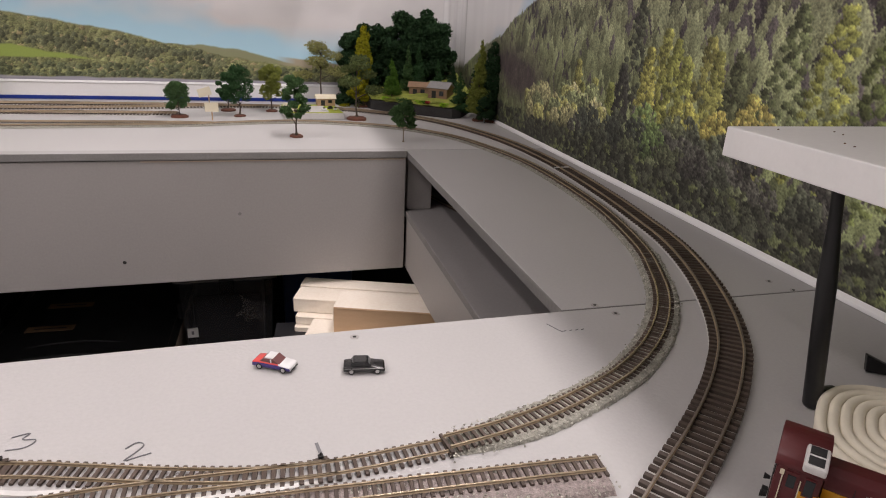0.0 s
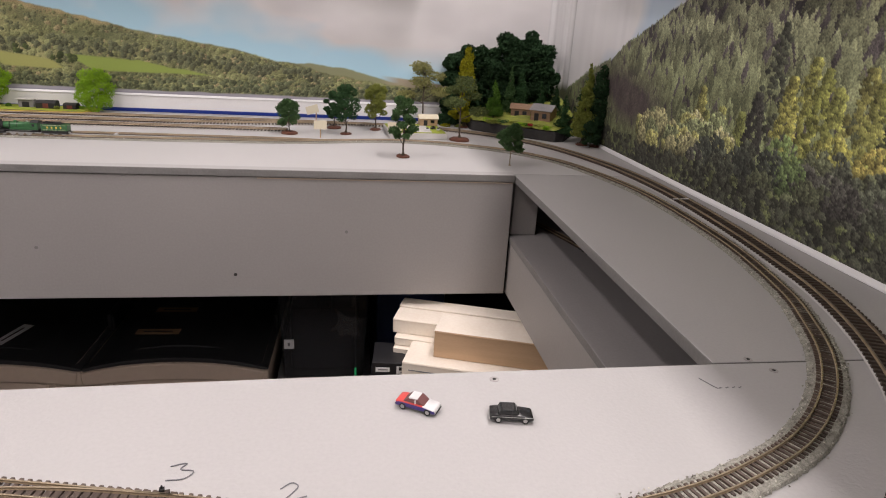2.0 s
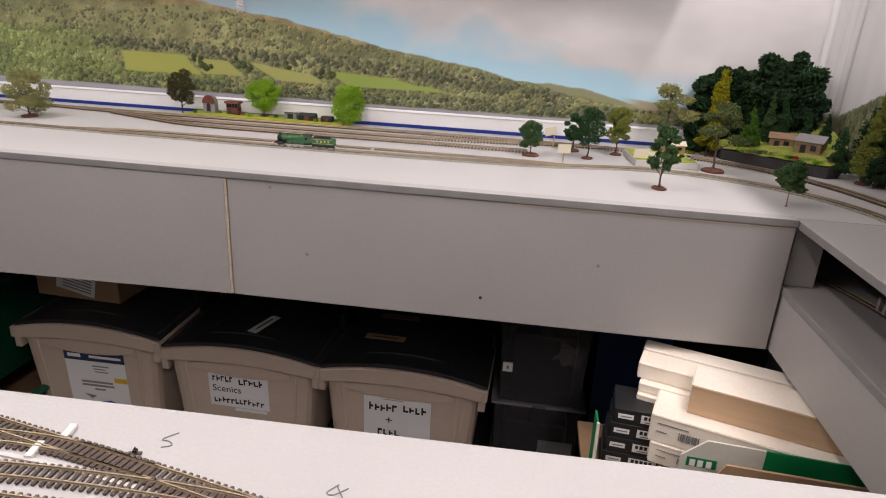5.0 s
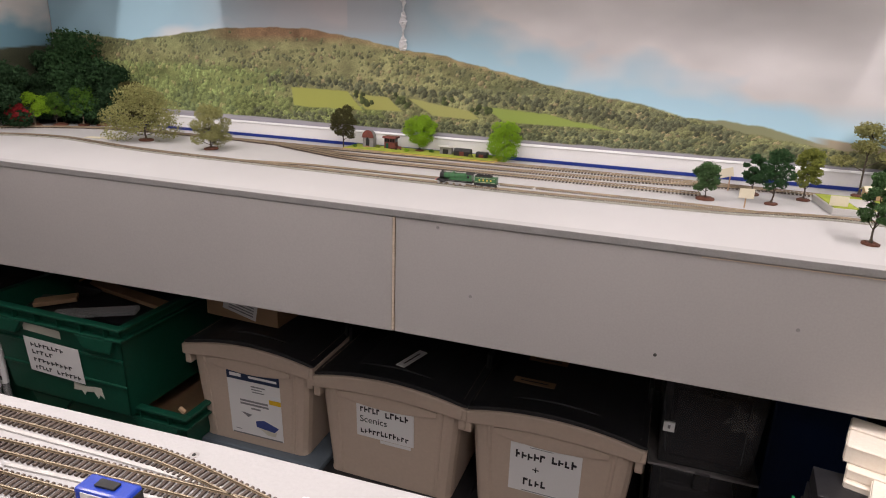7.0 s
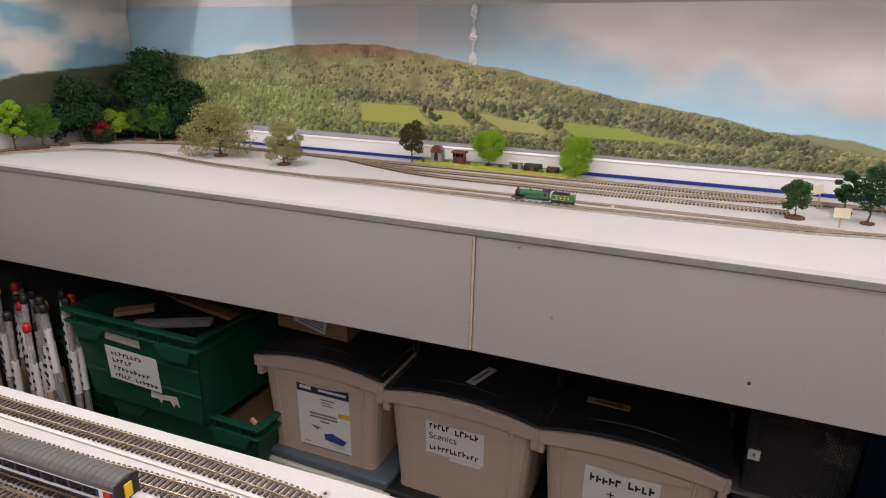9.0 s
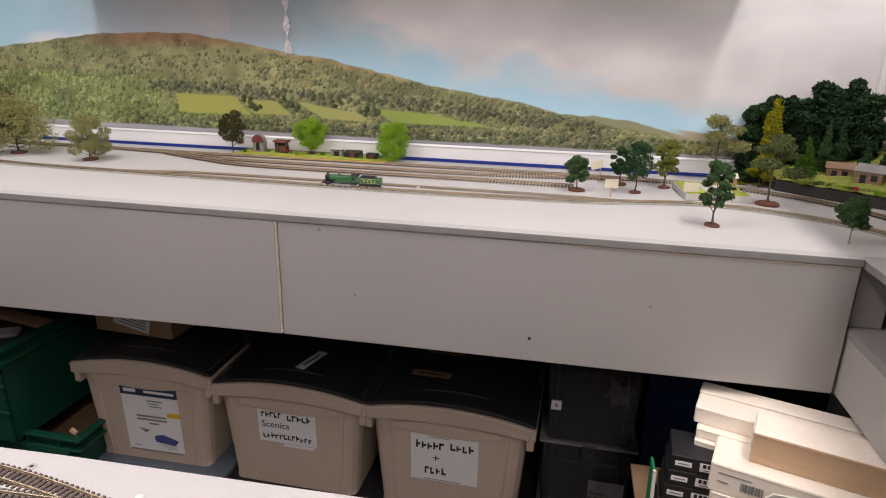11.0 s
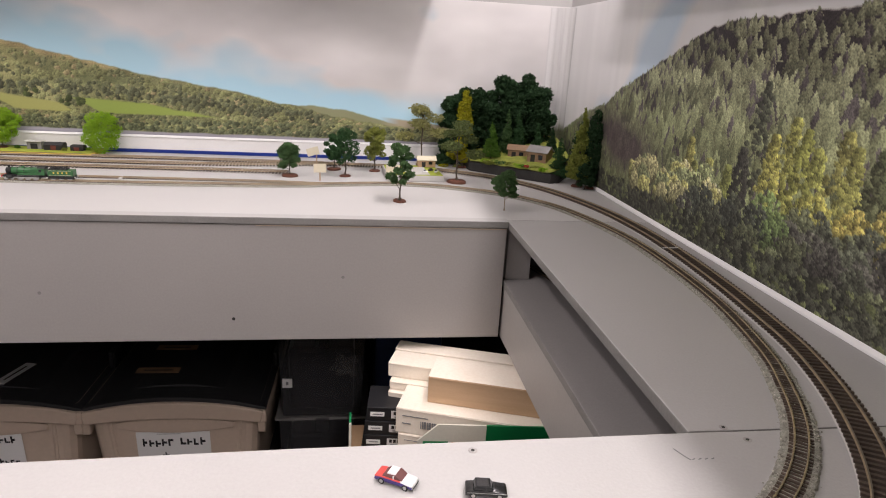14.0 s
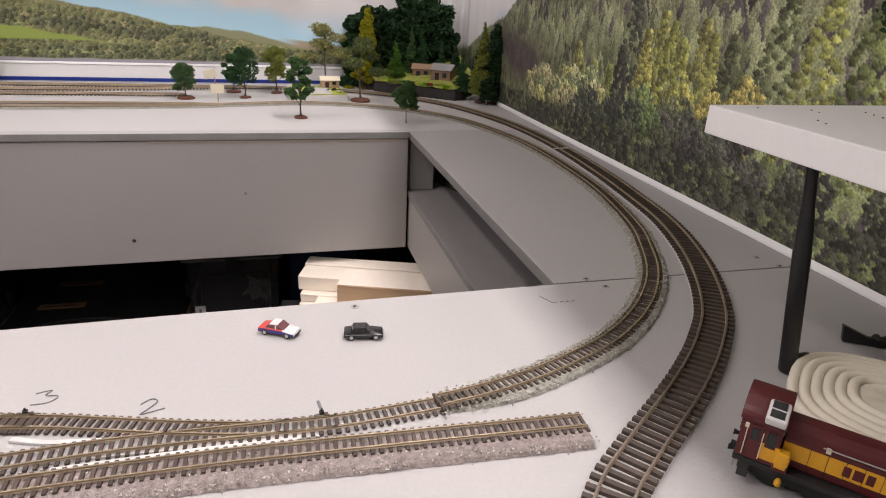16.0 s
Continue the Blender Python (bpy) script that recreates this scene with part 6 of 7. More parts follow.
part("end_plate", box(0.0205, -0.007, 0.0065, 0.0218, 0.007, 0.014, 0.0003), UNDER, van)

# ---- toy cars ----
GLASSR = surface("rose_tinted_glazing", (0.2, 0.09, 0.09), 0.15, bump=0)


def toy_car(x, y, turn, paint, roof, accent, label, sporty):
    ob = thing("toy_car", label, "toy car", "toy cars", pose(x, y, 1.0004, 0, 0, turn))
    L, W, H = 0.0272, 0.0112, 0.0086
    low = [(-L / 2, 0.0018), (-L / 2, 0.0052), (-L * 0.36, 0.0058), (L * 0.2, 0.0056), (L * 0.46, 0.0046), (L / 2, 0.0036), (L / 2, 0.0018)]
    body = prism(low, "y", -W / 2, W / 2, bevel=0.0007)
    for f in body.faces:
        c = f.calc_center_median()
        if accent is not None:
            f.material_index = 1 if c.x > -0.002 else 0
            if abs(c.y) > W * 0.46 and c.z < 0.0042:
                f.material_index = 2
    part("body", body, [paint, roof, accent or paint], ob, "", True)
    cab = [(-L * 0.34, 0.0052), (-L * 0.2, H - 0.0006), (L * 0.05, H), (L * 0.22, 0.0054)] if sporty else [(-L * 0.33, 0.0055), (-L * 0.26, H), (L * 0.08, H), (L * 0.17, 0.0055)]
    part("glasshouse", prism(cab, "y", -W * 0.43, W * 0.43, bevel=0.0004), GLASSD if not sporty else GLASSR, ob)
    r = [(a * 0.86 - 0.0003, b) for a, b in cab[1:3]]
    part("roof", box(r[0][0], -W * 0.38, H - 0.0009, r[1][0], W * 0.38, H + 0.0003, 0.0003), roof, ob)
    for sx in (-0.31, 0.31):
        for s in (-1, 1):
            t = part("tyre", rod((sx * L, s * (W / 2 - 0.0014), 0.0022), (sx * L, s * (W / 2 + 0.0002), 0.0022), 0.0022, None, 16), BLACKP, ob)
            part("hub", rod((sx * L, s * (W / 2 + 0.0001), 0.0022), (sx * L, s * (W / 2 + 0.0004), 0.0022), 0.0013, None, 12), STEEL, t)
    for s in (-1, 1):
        part("headlight", box(L / 2 - 0.0006, s * 0.0038 - 0.001, 0.0029, L / 2 + 0.0002, s * 0.0038 + 0.001, 0.0038), STEEL, ob)
        part("pillar", box(-0.0006, s * W * 0.435 - 0.0002, 0.0055, 0.0002, s * W * 0.435 + 0.0002, H - 0.0004), roof, ob)
    part("bumper", box(L / 2 - 0.0004, -W * 0.42, 0.0017, L / 2 + 0.0005, W * 0.42, 0.0026, 0.0002), STEEL if not sporty else UNDER, ob)
    part("bumper", box(-L / 2 - 0.0005, -W * 0.42, 0.0017, -L / 2 + 0.0004, W * 0.42, 0.0026, 0.0002), STEEL if not sporty else UNDER, ob)
    if not sporty:
        for s in (-1, 1):
            part("side_trim", box(-L * 0.47, s * (W / 2 + 0.0001) - 0.0001, 0.0042, L * 0.47, s * (W / 2 + 0.0001) + 0.0001, 0.0045), STEEL, ob)
    return ob


toy_car(0.0705, 0.4065, -29, SALMON, CARWHITE, CARBLUE, "red and white toy sports car with blue stripes", True)
toy_car(0.1275, 0.392, -8, CARBLACK, CARBLACK, None, "black toy saloon car with chrome trim", False)

# ---- upper white shelf, aerial and cable by the wall ----
slab = box(0.345, -0.3, 1.150, RIGHT - 0.001, 0.359, 1.168, 0.0008)
solid("white_shelf", slab, WHITEP, "thick white painted shelf over the corner of the boards", "shelf", kind="structure")
for x, y, z in ((0.55, 0.32, 1.075), (0.55, -0.2, 1.075)):
    solid("shelf_bracket", prism([(0.0, -0.06), (0.018, -0.06), (0.018, 0.0745), (-0.11, 0.0745), (-0.11, 0.066), (0.0, 0.02)], "y", -0.004, 0.004), WHITEP, "white bracket under the shelf", "bracket", "shelf brackets", kind="structure", at=pose(x - 0.0005, y, z))
tree(0.408, 0.272, 0.13, 0.08, "dark", "round", 131, z=1.168, base=0.012, trunk=0.4, label="dark model tree standing on the white shelf")
for k in range(9):
    solid("grit_speck", box(-0.0005, -0.0004, 0, 0.0006, 0.0004, 0.0006, 0.0002), BROWNB, "small brown crumb on the white shelf", "crumb", "brown crumbs", at=pose(0.37 + 0.031 * k % 0.09, 0.345 - 0.017 * k % 0.06, 1.1682, 0, 0, 47 * k))

aer = thing("aerial", "matt black hinged aerial standing on the board", "aerial", at=pose(0.4005, 0.2965, 1.0))
top = Vector((-0.011, 0.0155, 0.148))
part("base", box(0.009, -0.005, 0.0004, 0.026, 0.006, 0.009, 0.0015), BLACKP, aer)
part("hinge", rod((0.002, 0, 0.0085), (0.014, 0, 0.0085), 0.0052, None, 16), BLACKP, aer)
part("whip", lathe([(0.0048, 0.0012), (0.0055, 0.003), (0.0055, 0.085), (0.0045, 0.108), (0.0038, 0.118), (0.0034, 0.147), (0.0022, 0.149)], 22, None, top.to_track_quat("Z", "Y").to_matrix().to_4x4()), BLACKP, aer, "", True)

# coil of cable, loop inside loop
coil = thing("cable_coil", "coil of cream flat cable lying on the board", "cable")
along, across = np.array((0.658, -0.753)), np.array((0.753, 0.658))


def coil_loop(r, n=44):
    out = []
    for j in range(n + 1):
        a = 2 * math.pi * j / n
        c, s = math.cos(a), math.sin(a)
        q = (abs(c) ** 3.0 + abs(s) ** 3.0) ** (-1 / 3.0)
        p = np.array((0.437, 0.219)) + along * (r + 0.022) * c * q + across * r * s * q
        out.append((p[0], p[1]))
    return smooth_line(out, 0.003)


for k in range(6):
    zz = 1.0105 + 0.0008 * k
    part("cable_loop", sweep("cable_loop", coil_loop(0.0555 - 0.0062 * k), [(0.0033 * math.cos(t), zz + 0.0034 * math.sin(t)) for t in np.linspace(0, 2 * math.pi, 11)[:-1]]), CABLE, coil, "", True)
for k in range(4):
    zz = 1.004 + 0.0004 * k
    part("cable_loop", sweep("cable_loop", coil_loop(0.0545 - 0.0066 * k), [(0.0033 * math.cos(t), zz + 0.0034 * math.sin(t)) for t in np.linspace(0, 2 * math.pi, 11)[:-1]]), CABLE, coil, "", True)
part("cable_core", sweep("cable_core", coil_loop(0.0115), [(-0.0105, 1.0006), (0.0105, 1.0006), (0.0105, 1.0148), (-0.0105, 1.0148)]), CABLE, coil)
plug = thing("black_clip", "small black plastic clip with two arms", "clip", at=pose(0.489, 0.317, 1.0006, 0, 0, -32))
part("arm", prism([(-0.016, 0.0), (0.012, 0.0), (0.016, 0.005), (0.0, 0.006), (-0.018, 0.013)], "y", -0.0025, 0.0025, bevel=0.0006), BLACKP, plug)
part("arm", prism([(0.004, 0.0), (0.026, 0.001), (0.03, 0.008), (0.012, 0.006)], "y", 0.0027, 0.0065, bevel=0.0006), BLACKP, plug)
part("pivot", rod((0.008, -0.003, 0.0035), (0.008, 0.0072, 0.0035), 0.003, None, 12), BLACKP, plug)

# ---- storage below the far board ----


def bars(rows, w, h, material, parent, y=-0.0006, m=None, name="writing_bar"):
    """Plain bars in place of writing: rows of (u0, u1, v0, v1) as shares of a label's width and height."""
    for u0, u1, v0, v1 in rows:
        bm = box(-w / 2 + u0 * w, y, v0 * h, -w / 2 + u1 * w, y + 0.0003, v1 * h)
        ob = part(name, bm, material, parent)
        if m is not None:
            ob.matrix_local = m


def hand(rows, w, h, material, parent):
    """Rows of short uneven bars in place of handwriting that stays unread: (u0, u1, v, size, letters)."""
    rng = random.Random(int(w * 1e4) + len(rows))
    for u0, u1, v, s, n in rows:
        step = (u1 - u0) / n
        for k in range(n):
            a = u0 + step * (k + 0.12)
            dv = rng.uniform(-0.012, 0.012)
            tall = s * rng.uniform(0.55, 0.8)
            low = rng.choice((0.0, 0.35, 0.68))
            bars([(a, a + step * 0.3, v + dv, v + dv + tall), (a + step * 0.3, a + step * rng.uniform(0.65, 0.9), v + dv + tall * low, v + dv + tall * (low + 0.3))], w, h, material, parent)


def storage_bin(x, y, z, turn=0.0, w=0.36, h=0.285, d=0.44):
    """A tapered plastic bin with an arched rim, a recessed front panel, side handles and a black lid."""
    ob = thing("storage_bin", "beige plastic storage bin with a black lid", "storage bin", "beige storage bins", pose(x, y, z, 0, 0, turn))
    bw, bd = w * 0.84, d * 0.86

    def ring(f, grow=0.0):
        return (bw + (w * 0.965 - bw) * f + grow, bd + (d * 0.97 - bd) * f + grow)

    bm = bmesh.new()
    loops = []
    for f in (0, 0.04, 0.5, 0.92):
        a, b = ring(f)
        r, pts = 0.025 if f else 0.018, []
        for cx, cy, a0 in ((a / 2 - r, r, -90), (a / 2 - r, b - r, 0), (-a / 2 + r, b - r, 90), (-a / 2 + r, r, 180)):
            for k in range(4):
                t = radians(a0 + 30 * k)
                pts.append((cx + r * math.cos(t), cy + r * math.sin(t)))
        off = (d - b) * 0.25
        loops.append([bm.verts.new((p, q + off, f * h)) for p, q in pts])
    for p, q in zip(loops, loops[1:]):
        for k in range(len(p)):
            bm.faces.new((p[k], p[(k + 1) % len(p)], q[(k + 1) % len(q)], q[k]))
    bm.faces.new(loops[0][::-1])
    part("body", bm, TAN, ob)
    # front panel frame: two upright ribs and an arched top rib
    for s in (-1, 1):
        for u in (0.32,):
            part("front_rib", box(s * u * w - 0.005, 0.0135, h * 0.02, s * u * w + 0.005, 0.024, h * 0.9, 0.004, None, Matrix.Rotation(0.06 * s, 4, "Y") @ Matrix.Rotation(0.045, 4, "X")), TAN, ob)
    arch = [(u * w * 0.5, h * 0.9 + 0.022 * (1 - u * u) - 0.004) for u in np.linspace(-1, 1, 13)]
    low = [(u * w * 0.485, h * 0.79 + 0.012 * (1 - u * u)) for u in np.linspace(1, -1, 13)]
    part("front_rim", prism(arch + low, "y", -0.004, 0.016, bevel=0.003), TAN, ob, "", False)
    inner = [(u * w * 0.33, h * 0.79 + 0.01 * (1 - u * u)) for u in np.linspace(-1, 1, 11)] + [(u * w * 0.33, h * 0.745 - 0.012 * (1 - u * u)) for u in np.linspace(1, -1, 11)]
    part("front_swag", prism(inner, "y", 0.003, 0.012, bevel=0.002), TAN, ob)
    for s in (-1, 1):
        part("side_rim", box(s * w * 0.5 - 0.007, -0.002, h * 0.79, s * w * 0.5 + 0.006, d - 0.01, h * 0.885, 0.003), TAN, ob)
        part("handle", box(s * w * 0.5 - 0.004, d * 0.4, h * 0.9, s * w * 0.5 + 0.006, d * 0.6, h * 1.04, 0.003), BLACKP, ob)
        part("rim_corner", box(s * w * 0.485 - 0.008, 0.002, h * 0.7, s * w * 0.485 + 0.008, 0.024, h * 0.8, 0.003), TAN, ob)
    lid = [(-w * 0.515, h * 0.888)] + [(u * w * 0.515, h * 0.905 + 0.026 * (1 - u * u)) for u in np.linspace(-1, 1, 11)] + [(w * 0.515, h * 0.888)]
    part("lid", prism(lid, "y", 0.004, d - 0.006, bevel=0.002), LIDB, ob, "black plastic lid")
    part("lid_panel", prism([(a * 0.78, b + 0.004) for a, b in lid], "y", 0.05, d - 0.04, bevel=0.002), LIDB, ob, "raised black lid panel")
    return ob


def bin_label(parent, x, z, w, h, lift=0.0014):
    lab = part("label_sheet", box(-w / 2, -0.0003, 0, w / 2, 0.0003, h), PAPER, parent, "white paper label")
    lab.matrix_local = pose(x, 0.0154 - 0.0431 * z - lift, z, 2.46, 0, 0)
    return lab


B1 = storage_bin(-1.048, 1.232, 0.305, 1.0, w=0.346)
B2 = storage_bin(-0.689, 1.236, 0.29, -0.5)
B3 = storage_bin(-0.327, 1.236, 0.286, -1.0)
lab = bin_label(B1, 0.012, 0.026, 0.146, 0.181)
bars([(0, 1, 0.86, 1.0)], 0.146, 0.181, NAVY, lab)
bars([(0.06, 0.28, 0.905, 0.955), (0.42, 0.95, 0.91, 0.945)], 0.146, 0.181, PAPER, lab, -0.001)
bars([(0.45, 0.72, 0.78, 0.8), (0.46, 0.66, 0.74, 0.755), (0.47, 0.7, 0.7, 0.715), (0.22, 0.75, 0.535, 0.565), (0.22, 0.76, 0.485, 0.515), (0.42, 0.6, 0.43, 0.455), (0.02, 0.98, 0.0, 0.02), (0.08, 0.2, 0.07, 0.08)], 0.146, 0.181, GREYINK, lab)
bars([(0.78, 1.0, 0.57, 0.64)], 0.146, 0.181, YELLOWP, lab)
part("tub_picture", prism([(0.0, 0.03), (0.05, 0.024), (0.062, 0.038), (0.022, 0.052), (-0.002, 0.046)], "y", -0.001, -0.0004), BLUEP, lab, "printed picture of a blue tub lid")
part("tub_picture", prism([(0.004, 0.029), (0.03, 0.012), (0.052, 0.012), (0.056, 0.026), (0.05, 0.0235)], "y", -0.001, -0.0004), WHITEB, lab, "printed picture of a pale tub")
part("arrow_print", prism([(-0.04, 0.066), (-0.01, 0.062), (-0.022, 0.053)], "y", -0.001, -0.0004), GREYINK, lab)
lab = bin_label(B2, -0.005, 0.12, 0.14, 0.094)
hand([(0.06, 0.42, 0.7, 0.24, 5), (0.5, 0.92, 0.66, 0.24, 5), (0.06, 0.92, 0.1, 0.2, 12)], 0.14, 0.094, INK, lab)
lettering("handwriting", "Scenics", 0.0235, INK, pose(-0.028, -0.0006, 0.039, 90, 0, 0), lab)
lab2 = bin_label(B2, 0.02, 0.11, 0.075, 0.008, 0.0006)
lab = bin_label(B3, -0.006, 0.084, 0.148, 0.118)
hand([(0.07, 0.5, 0.7, 0.22, 5), (0.58, 0.94, 0.72, 0.2, 4), (0.2, 0.54, 0.16, 0.22, 4)], 0.148, 0.118, INK, lab)
lettering("handwriting", "+", 0.03, INK, pose(-0.018, -0.0006, 0.05, 90, 0, 0), lab)
bars([(0.28, 0.6, 0.955, 0.965), (0.2, 0.75, 0.02, 0.035)], 0.148, 0.118, GREYINK, lab)
for b, x, y in ((B2, 0.02, 0.1), (B3, -0.06, 0.11), (B3, -0.05, 0.22)):
    tag = part("lid_sticker", box(-0.045, -0.012, 0, 0.045, 0.012, 0.0006), PAPER if b is B2 else KRAFT, b, "sticker on the lid")
    tag.matrix_local = pose(x, y, 0.285 * 0.905 + 0.0305, 0, 0, 75 if b is B2 else 0)
    part("writing_bar", box(-0.03, -0.002, 0.0007, 0.03, 0.002, 0.0009), INK, tag)

# lower row of bins that carries the upper one
for x, mat, lidm, lab in ((-1.04, WHITEB, GREYBLUE, "pale tub with a blue lid under a storage bin"), (-0.683, WHITEB, LIDB, "pale tub with a black lid under a storage bin"), (-0.318, WHITEB, LIDB, "pale tub with a black lid under a storage bin")):
    ob = thing("lower_tub", lab, "storage bin", "lower tubs", pose(x, 1.215, 0.0))
    top = {-1.04: 0.284, -0.683: 0.269, -0.318: 0.265}[x]
    part("body", prism([(-0.15, 0.0005), (0.15, 0.0005), (0.185, top - 0.022), (-0.185, top - 0.022)], "y", 0.01, 0.45, bevel=0.006), mat, ob)
    part("rim", box(-0.195, 0.0, top - 0.021, 0.195, 0.46, top - 0.004, 0.004), mat, ob)
    part("lid", box(-0.185, 0.008, top - 0.0038, 0.185, 0.452, top + 0.0205, 0.006), lidm, ob)

ob = thing("cardboard_box", "small brown cardboard box with a paper label on a bin lid", "box", at=pose(-1.115, 1.325, 0.5948, 0, 0, -2))
part("body", box(-0.115, 0.0, 0.0, 0.1, 0.2, 0.12, 0.0015), KRAFT, ob)
lab = part("label_sheet", box(-0.055, -0.0006, 0.0, 0.045, -0.0001, 0.045), PAPER, ob, "white paper label")
lab.matrix_local = pose(-0.01, 0.0, 0.015, 0, 12, 0)
bars([(0.08, 0.9, 0.18 + 0.17 * k, 0.25 + 0.17 * k) for k in range(5)], 0.09, 0.045, GREYINK, lab, -0.0012)


def crate(x, y, z, w, h, d, turn, label, open_top=True):
    """A green attached-lid crate: tapered walls, stacked rims, ribs and hinge tabs."""
    ob = thing("green_crate", label, "crate", "green crates", pose(x, y, z, 0, 0, turn))
    tk = 0.004
    bw, bd = w * 0.9, d * 0.9
    for nm, sx, sy in (("front_wall", 0, -1), ("back_wall", 0, 1), ("side_wall", -1, 0), ("side_wall", 1, 0)):
        own = bmesh.new()
        if sx == 0:
            y0, y1 = (d - bd) / 2 if sy < 0 else d - (d - bd) / 2, 0.0 if sy < 0 else d
            vv = [(-bw / 2, y0, 0.002), (bw / 2, y0, 0.002), (w / 2, y1, h), (-w / 2, y1, h)]
            inn = [(a, b - sy * tk, c) for a, b, c in vv]
        else:
            vv = [(sx * bw / 2, (d - bd) / 2, 0.002), (sx * bw / 2, d - (d - bd) / 2, 0.002), (sx * w / 2, d, h), (sx * w / 2, 0, h)]
            inn = [(a - sx * tk, b, c) for a, b, c in vv]
        p, q = [own.verts.new(v) for v in vv], [own.verts.new(v) for v in inn]
        own.faces.new(p)
        own.faces.new(q[::-1])
        for k in range(4):
            own.faces.new((p[k], q[k], q[(k + 1) % 4], p[(k + 1) % 4]))
        bmesh.ops.recalc_face_normals(own, faces=own.faces[:])
        part(nm, own, GREENC, ob)
    part("base", box(-bw / 2, (d - bd) / 2, 0.0, bw / 2, d - (d - bd) / 2, 0.006, 0.002), GREENC, ob)
    for zz, g in ((h - 0.006, 0.016), (h - 0.036, 0.012)):
        for nm, bx in (("front_rim", (-w / 2 - g, -g, zz, w / 2 + g, 0.004, zz + 0.007)), ("back_rim", (-w / 2 - g, d - 0.004, zz, w / 2 + g, d + g, zz + 0.007)), ("side_rim", (-w / 2 - g, 0.0042, zz, -w / 2 + 0.004, d - 0.0042, zz + 0.007)), ("side_rim", (w / 2 - 0.004, 0.0042, zz, w / 2 + g, d - 0.0042, zz + 0.007))):
            part(nm, box(*bx, 0.002), GREENC, ob)
    for k in range(6):
        u = -w / 2 + w * (k + 0.5) / 6
        part("rim_web", box(u - 0.0015, -0.012, h - 0.03, u + 0.0015, 0.0, h - 0.0055), GREENC, ob)
    for s in (-1, 1):
        part("hand_grip", prism([(s * w * 0.2, h - 0.036), (s * w * 0.47, h - 0.036), (s * w * 0.44, h - 0.07), (s * w * 0.26, h - 0.07)], "y", -0.012, 0.004, bevel=0.002), GREENC, ob)
    for zz in (0.33, 0.62):
        yy = (d - bd) / 2 * (1 - zz)
        part("wall_step", box(-bw / 2 - (w - bw) / 2 * zz, yy - 0.004, h * zz - 0.004, bw / 2 + (w - bw) / 2 * zz, yy + 0.002, h * zz + 0.004, 0.002), GREENC, ob)
    return ob


C1 = crate(-1.507, 1.115, 0.385, 0.425, 0.25, 0.4, 0, "green plastic crate with a handwritten label, filled with packets")
lab = part("label_sheet", box(-0.088, -0.0003, 0, 0.088, 0.0003, 0.098), PAPER, C1, "white paper label")
lab.matrix_local = pose(-0.018, 0.0105, 0.068, 4.6, 1.5, 0)
hand([(0.1, 0.72, 0.76, 0.16, 8), (0.1, 0.5, 0.54, 0.16, 5), (0.1, 0.82, 0.31, 0.16, 9), (0.1, 0.42, 0.08, 0.15, 5), (0.5, 0.95, 0.08, 0.15, 6)], 0.176, 0.098, INK, lab)
tape = part("torn_tape", prism([(-0.045, 0.0), (-0.04, 0.022), (0.0, 0.018), (0.046, 0.024), (0.05, -0.008), (0.038, 0.002), (0.03, -0.012), (0.02, 0.006), (-0.006, 0.002), (-0.012, -0.01), (-0.02, 0.002)], "y", -0.0003, 0.0003), WHITEB, C1, "torn pale tape remains")
tape.matrix_local = pose(0.068, 0.0164, 0.04, 4.6, 0, 0)
grip = part("pale_sticker", box(-0.06, -0.0003, 0, 0.06, 0.0003, 0.022), WHITEB, C1, "blank pale sticker")
grip.matrix_local = pose(-0.04, 0.0046, 0.182, 4.6, 2, 0)
for k, (x, y, t, w, d, mat) in enumerate(((-0.1, 0.14, 20, 0.2, 0.12, BLACKB), (0.05, 0.2, -8, 0.24, 0.16, BLACKB), (0.0, 0.3, 4, 0.34, 0.1, BLACKB))):
    solid("packet", box(-w / 2, -d / 2, 0.0, w / 2, d / 2, 0.03, 0.003), mat, "dark flat packet inside the green crate", "packet", "packets in the crate", at=pose(-1.507 + x * 0.9, 1.115 + y * 0.9, 0.562 + 0.001 * k, 0, 2 * k, t))
for x, y, t, L, mat in ((0.05, 0.1, 24, 0.2, CLEARP), (-0.12, 0.12, 40, 0.1, KRAFT), (0.0, 0.24, -14, 0.38, KRAFT)):
    solid("packet", box(-L / 2, -0.017, 0.0, L / 2, 0.017, 0.012, 0.002), mat, "narrow pale packet lying in the green crate", "packet", "packets in the crate", at=pose(-1.507 + x * 0.9, 1.115 + y * 0.9, 0.6, 4, -3, t))
solid("packing_carton", box(-0.19, 0.0, 0.0, 0.19, 0.33, 0.15, 0.004), KRAFT, "brown carton inside the lower green crate", "box", at=pose(-1.44, 1.195, 0.1245))
crate(-1.43, 1.165, 0.118, 0.5, 0.285, 0.4, 0, "dark green plastic crate carrying another crate")
solid("crate_stand", box(-0.2, 0.03, 0.0, 0.2, 0.37, 0.1175, 0.003), BLACKB, "dark box under a green crate", "box", at=pose(-1.43, 1.165, 0.0))
for x, y, z in ((-1.196, 1.17, 0.4035), (-1.666, 1.17, 0.4035)):
    solid("orange_tab", box(-0.012, 0, 0, 0.006, 0.008, 0.011, 0.002), TANBOX, "small orange plastic hinge tab at a crate corner", "tab", "orange hinge tabs", at=pose(x, y, z, 0, 35, 0))
C3 = crate(-1.81, 1.2, 0.16, 0.16, 0.34, 0.36, 0, "green plastic crate behind the clear tubes")
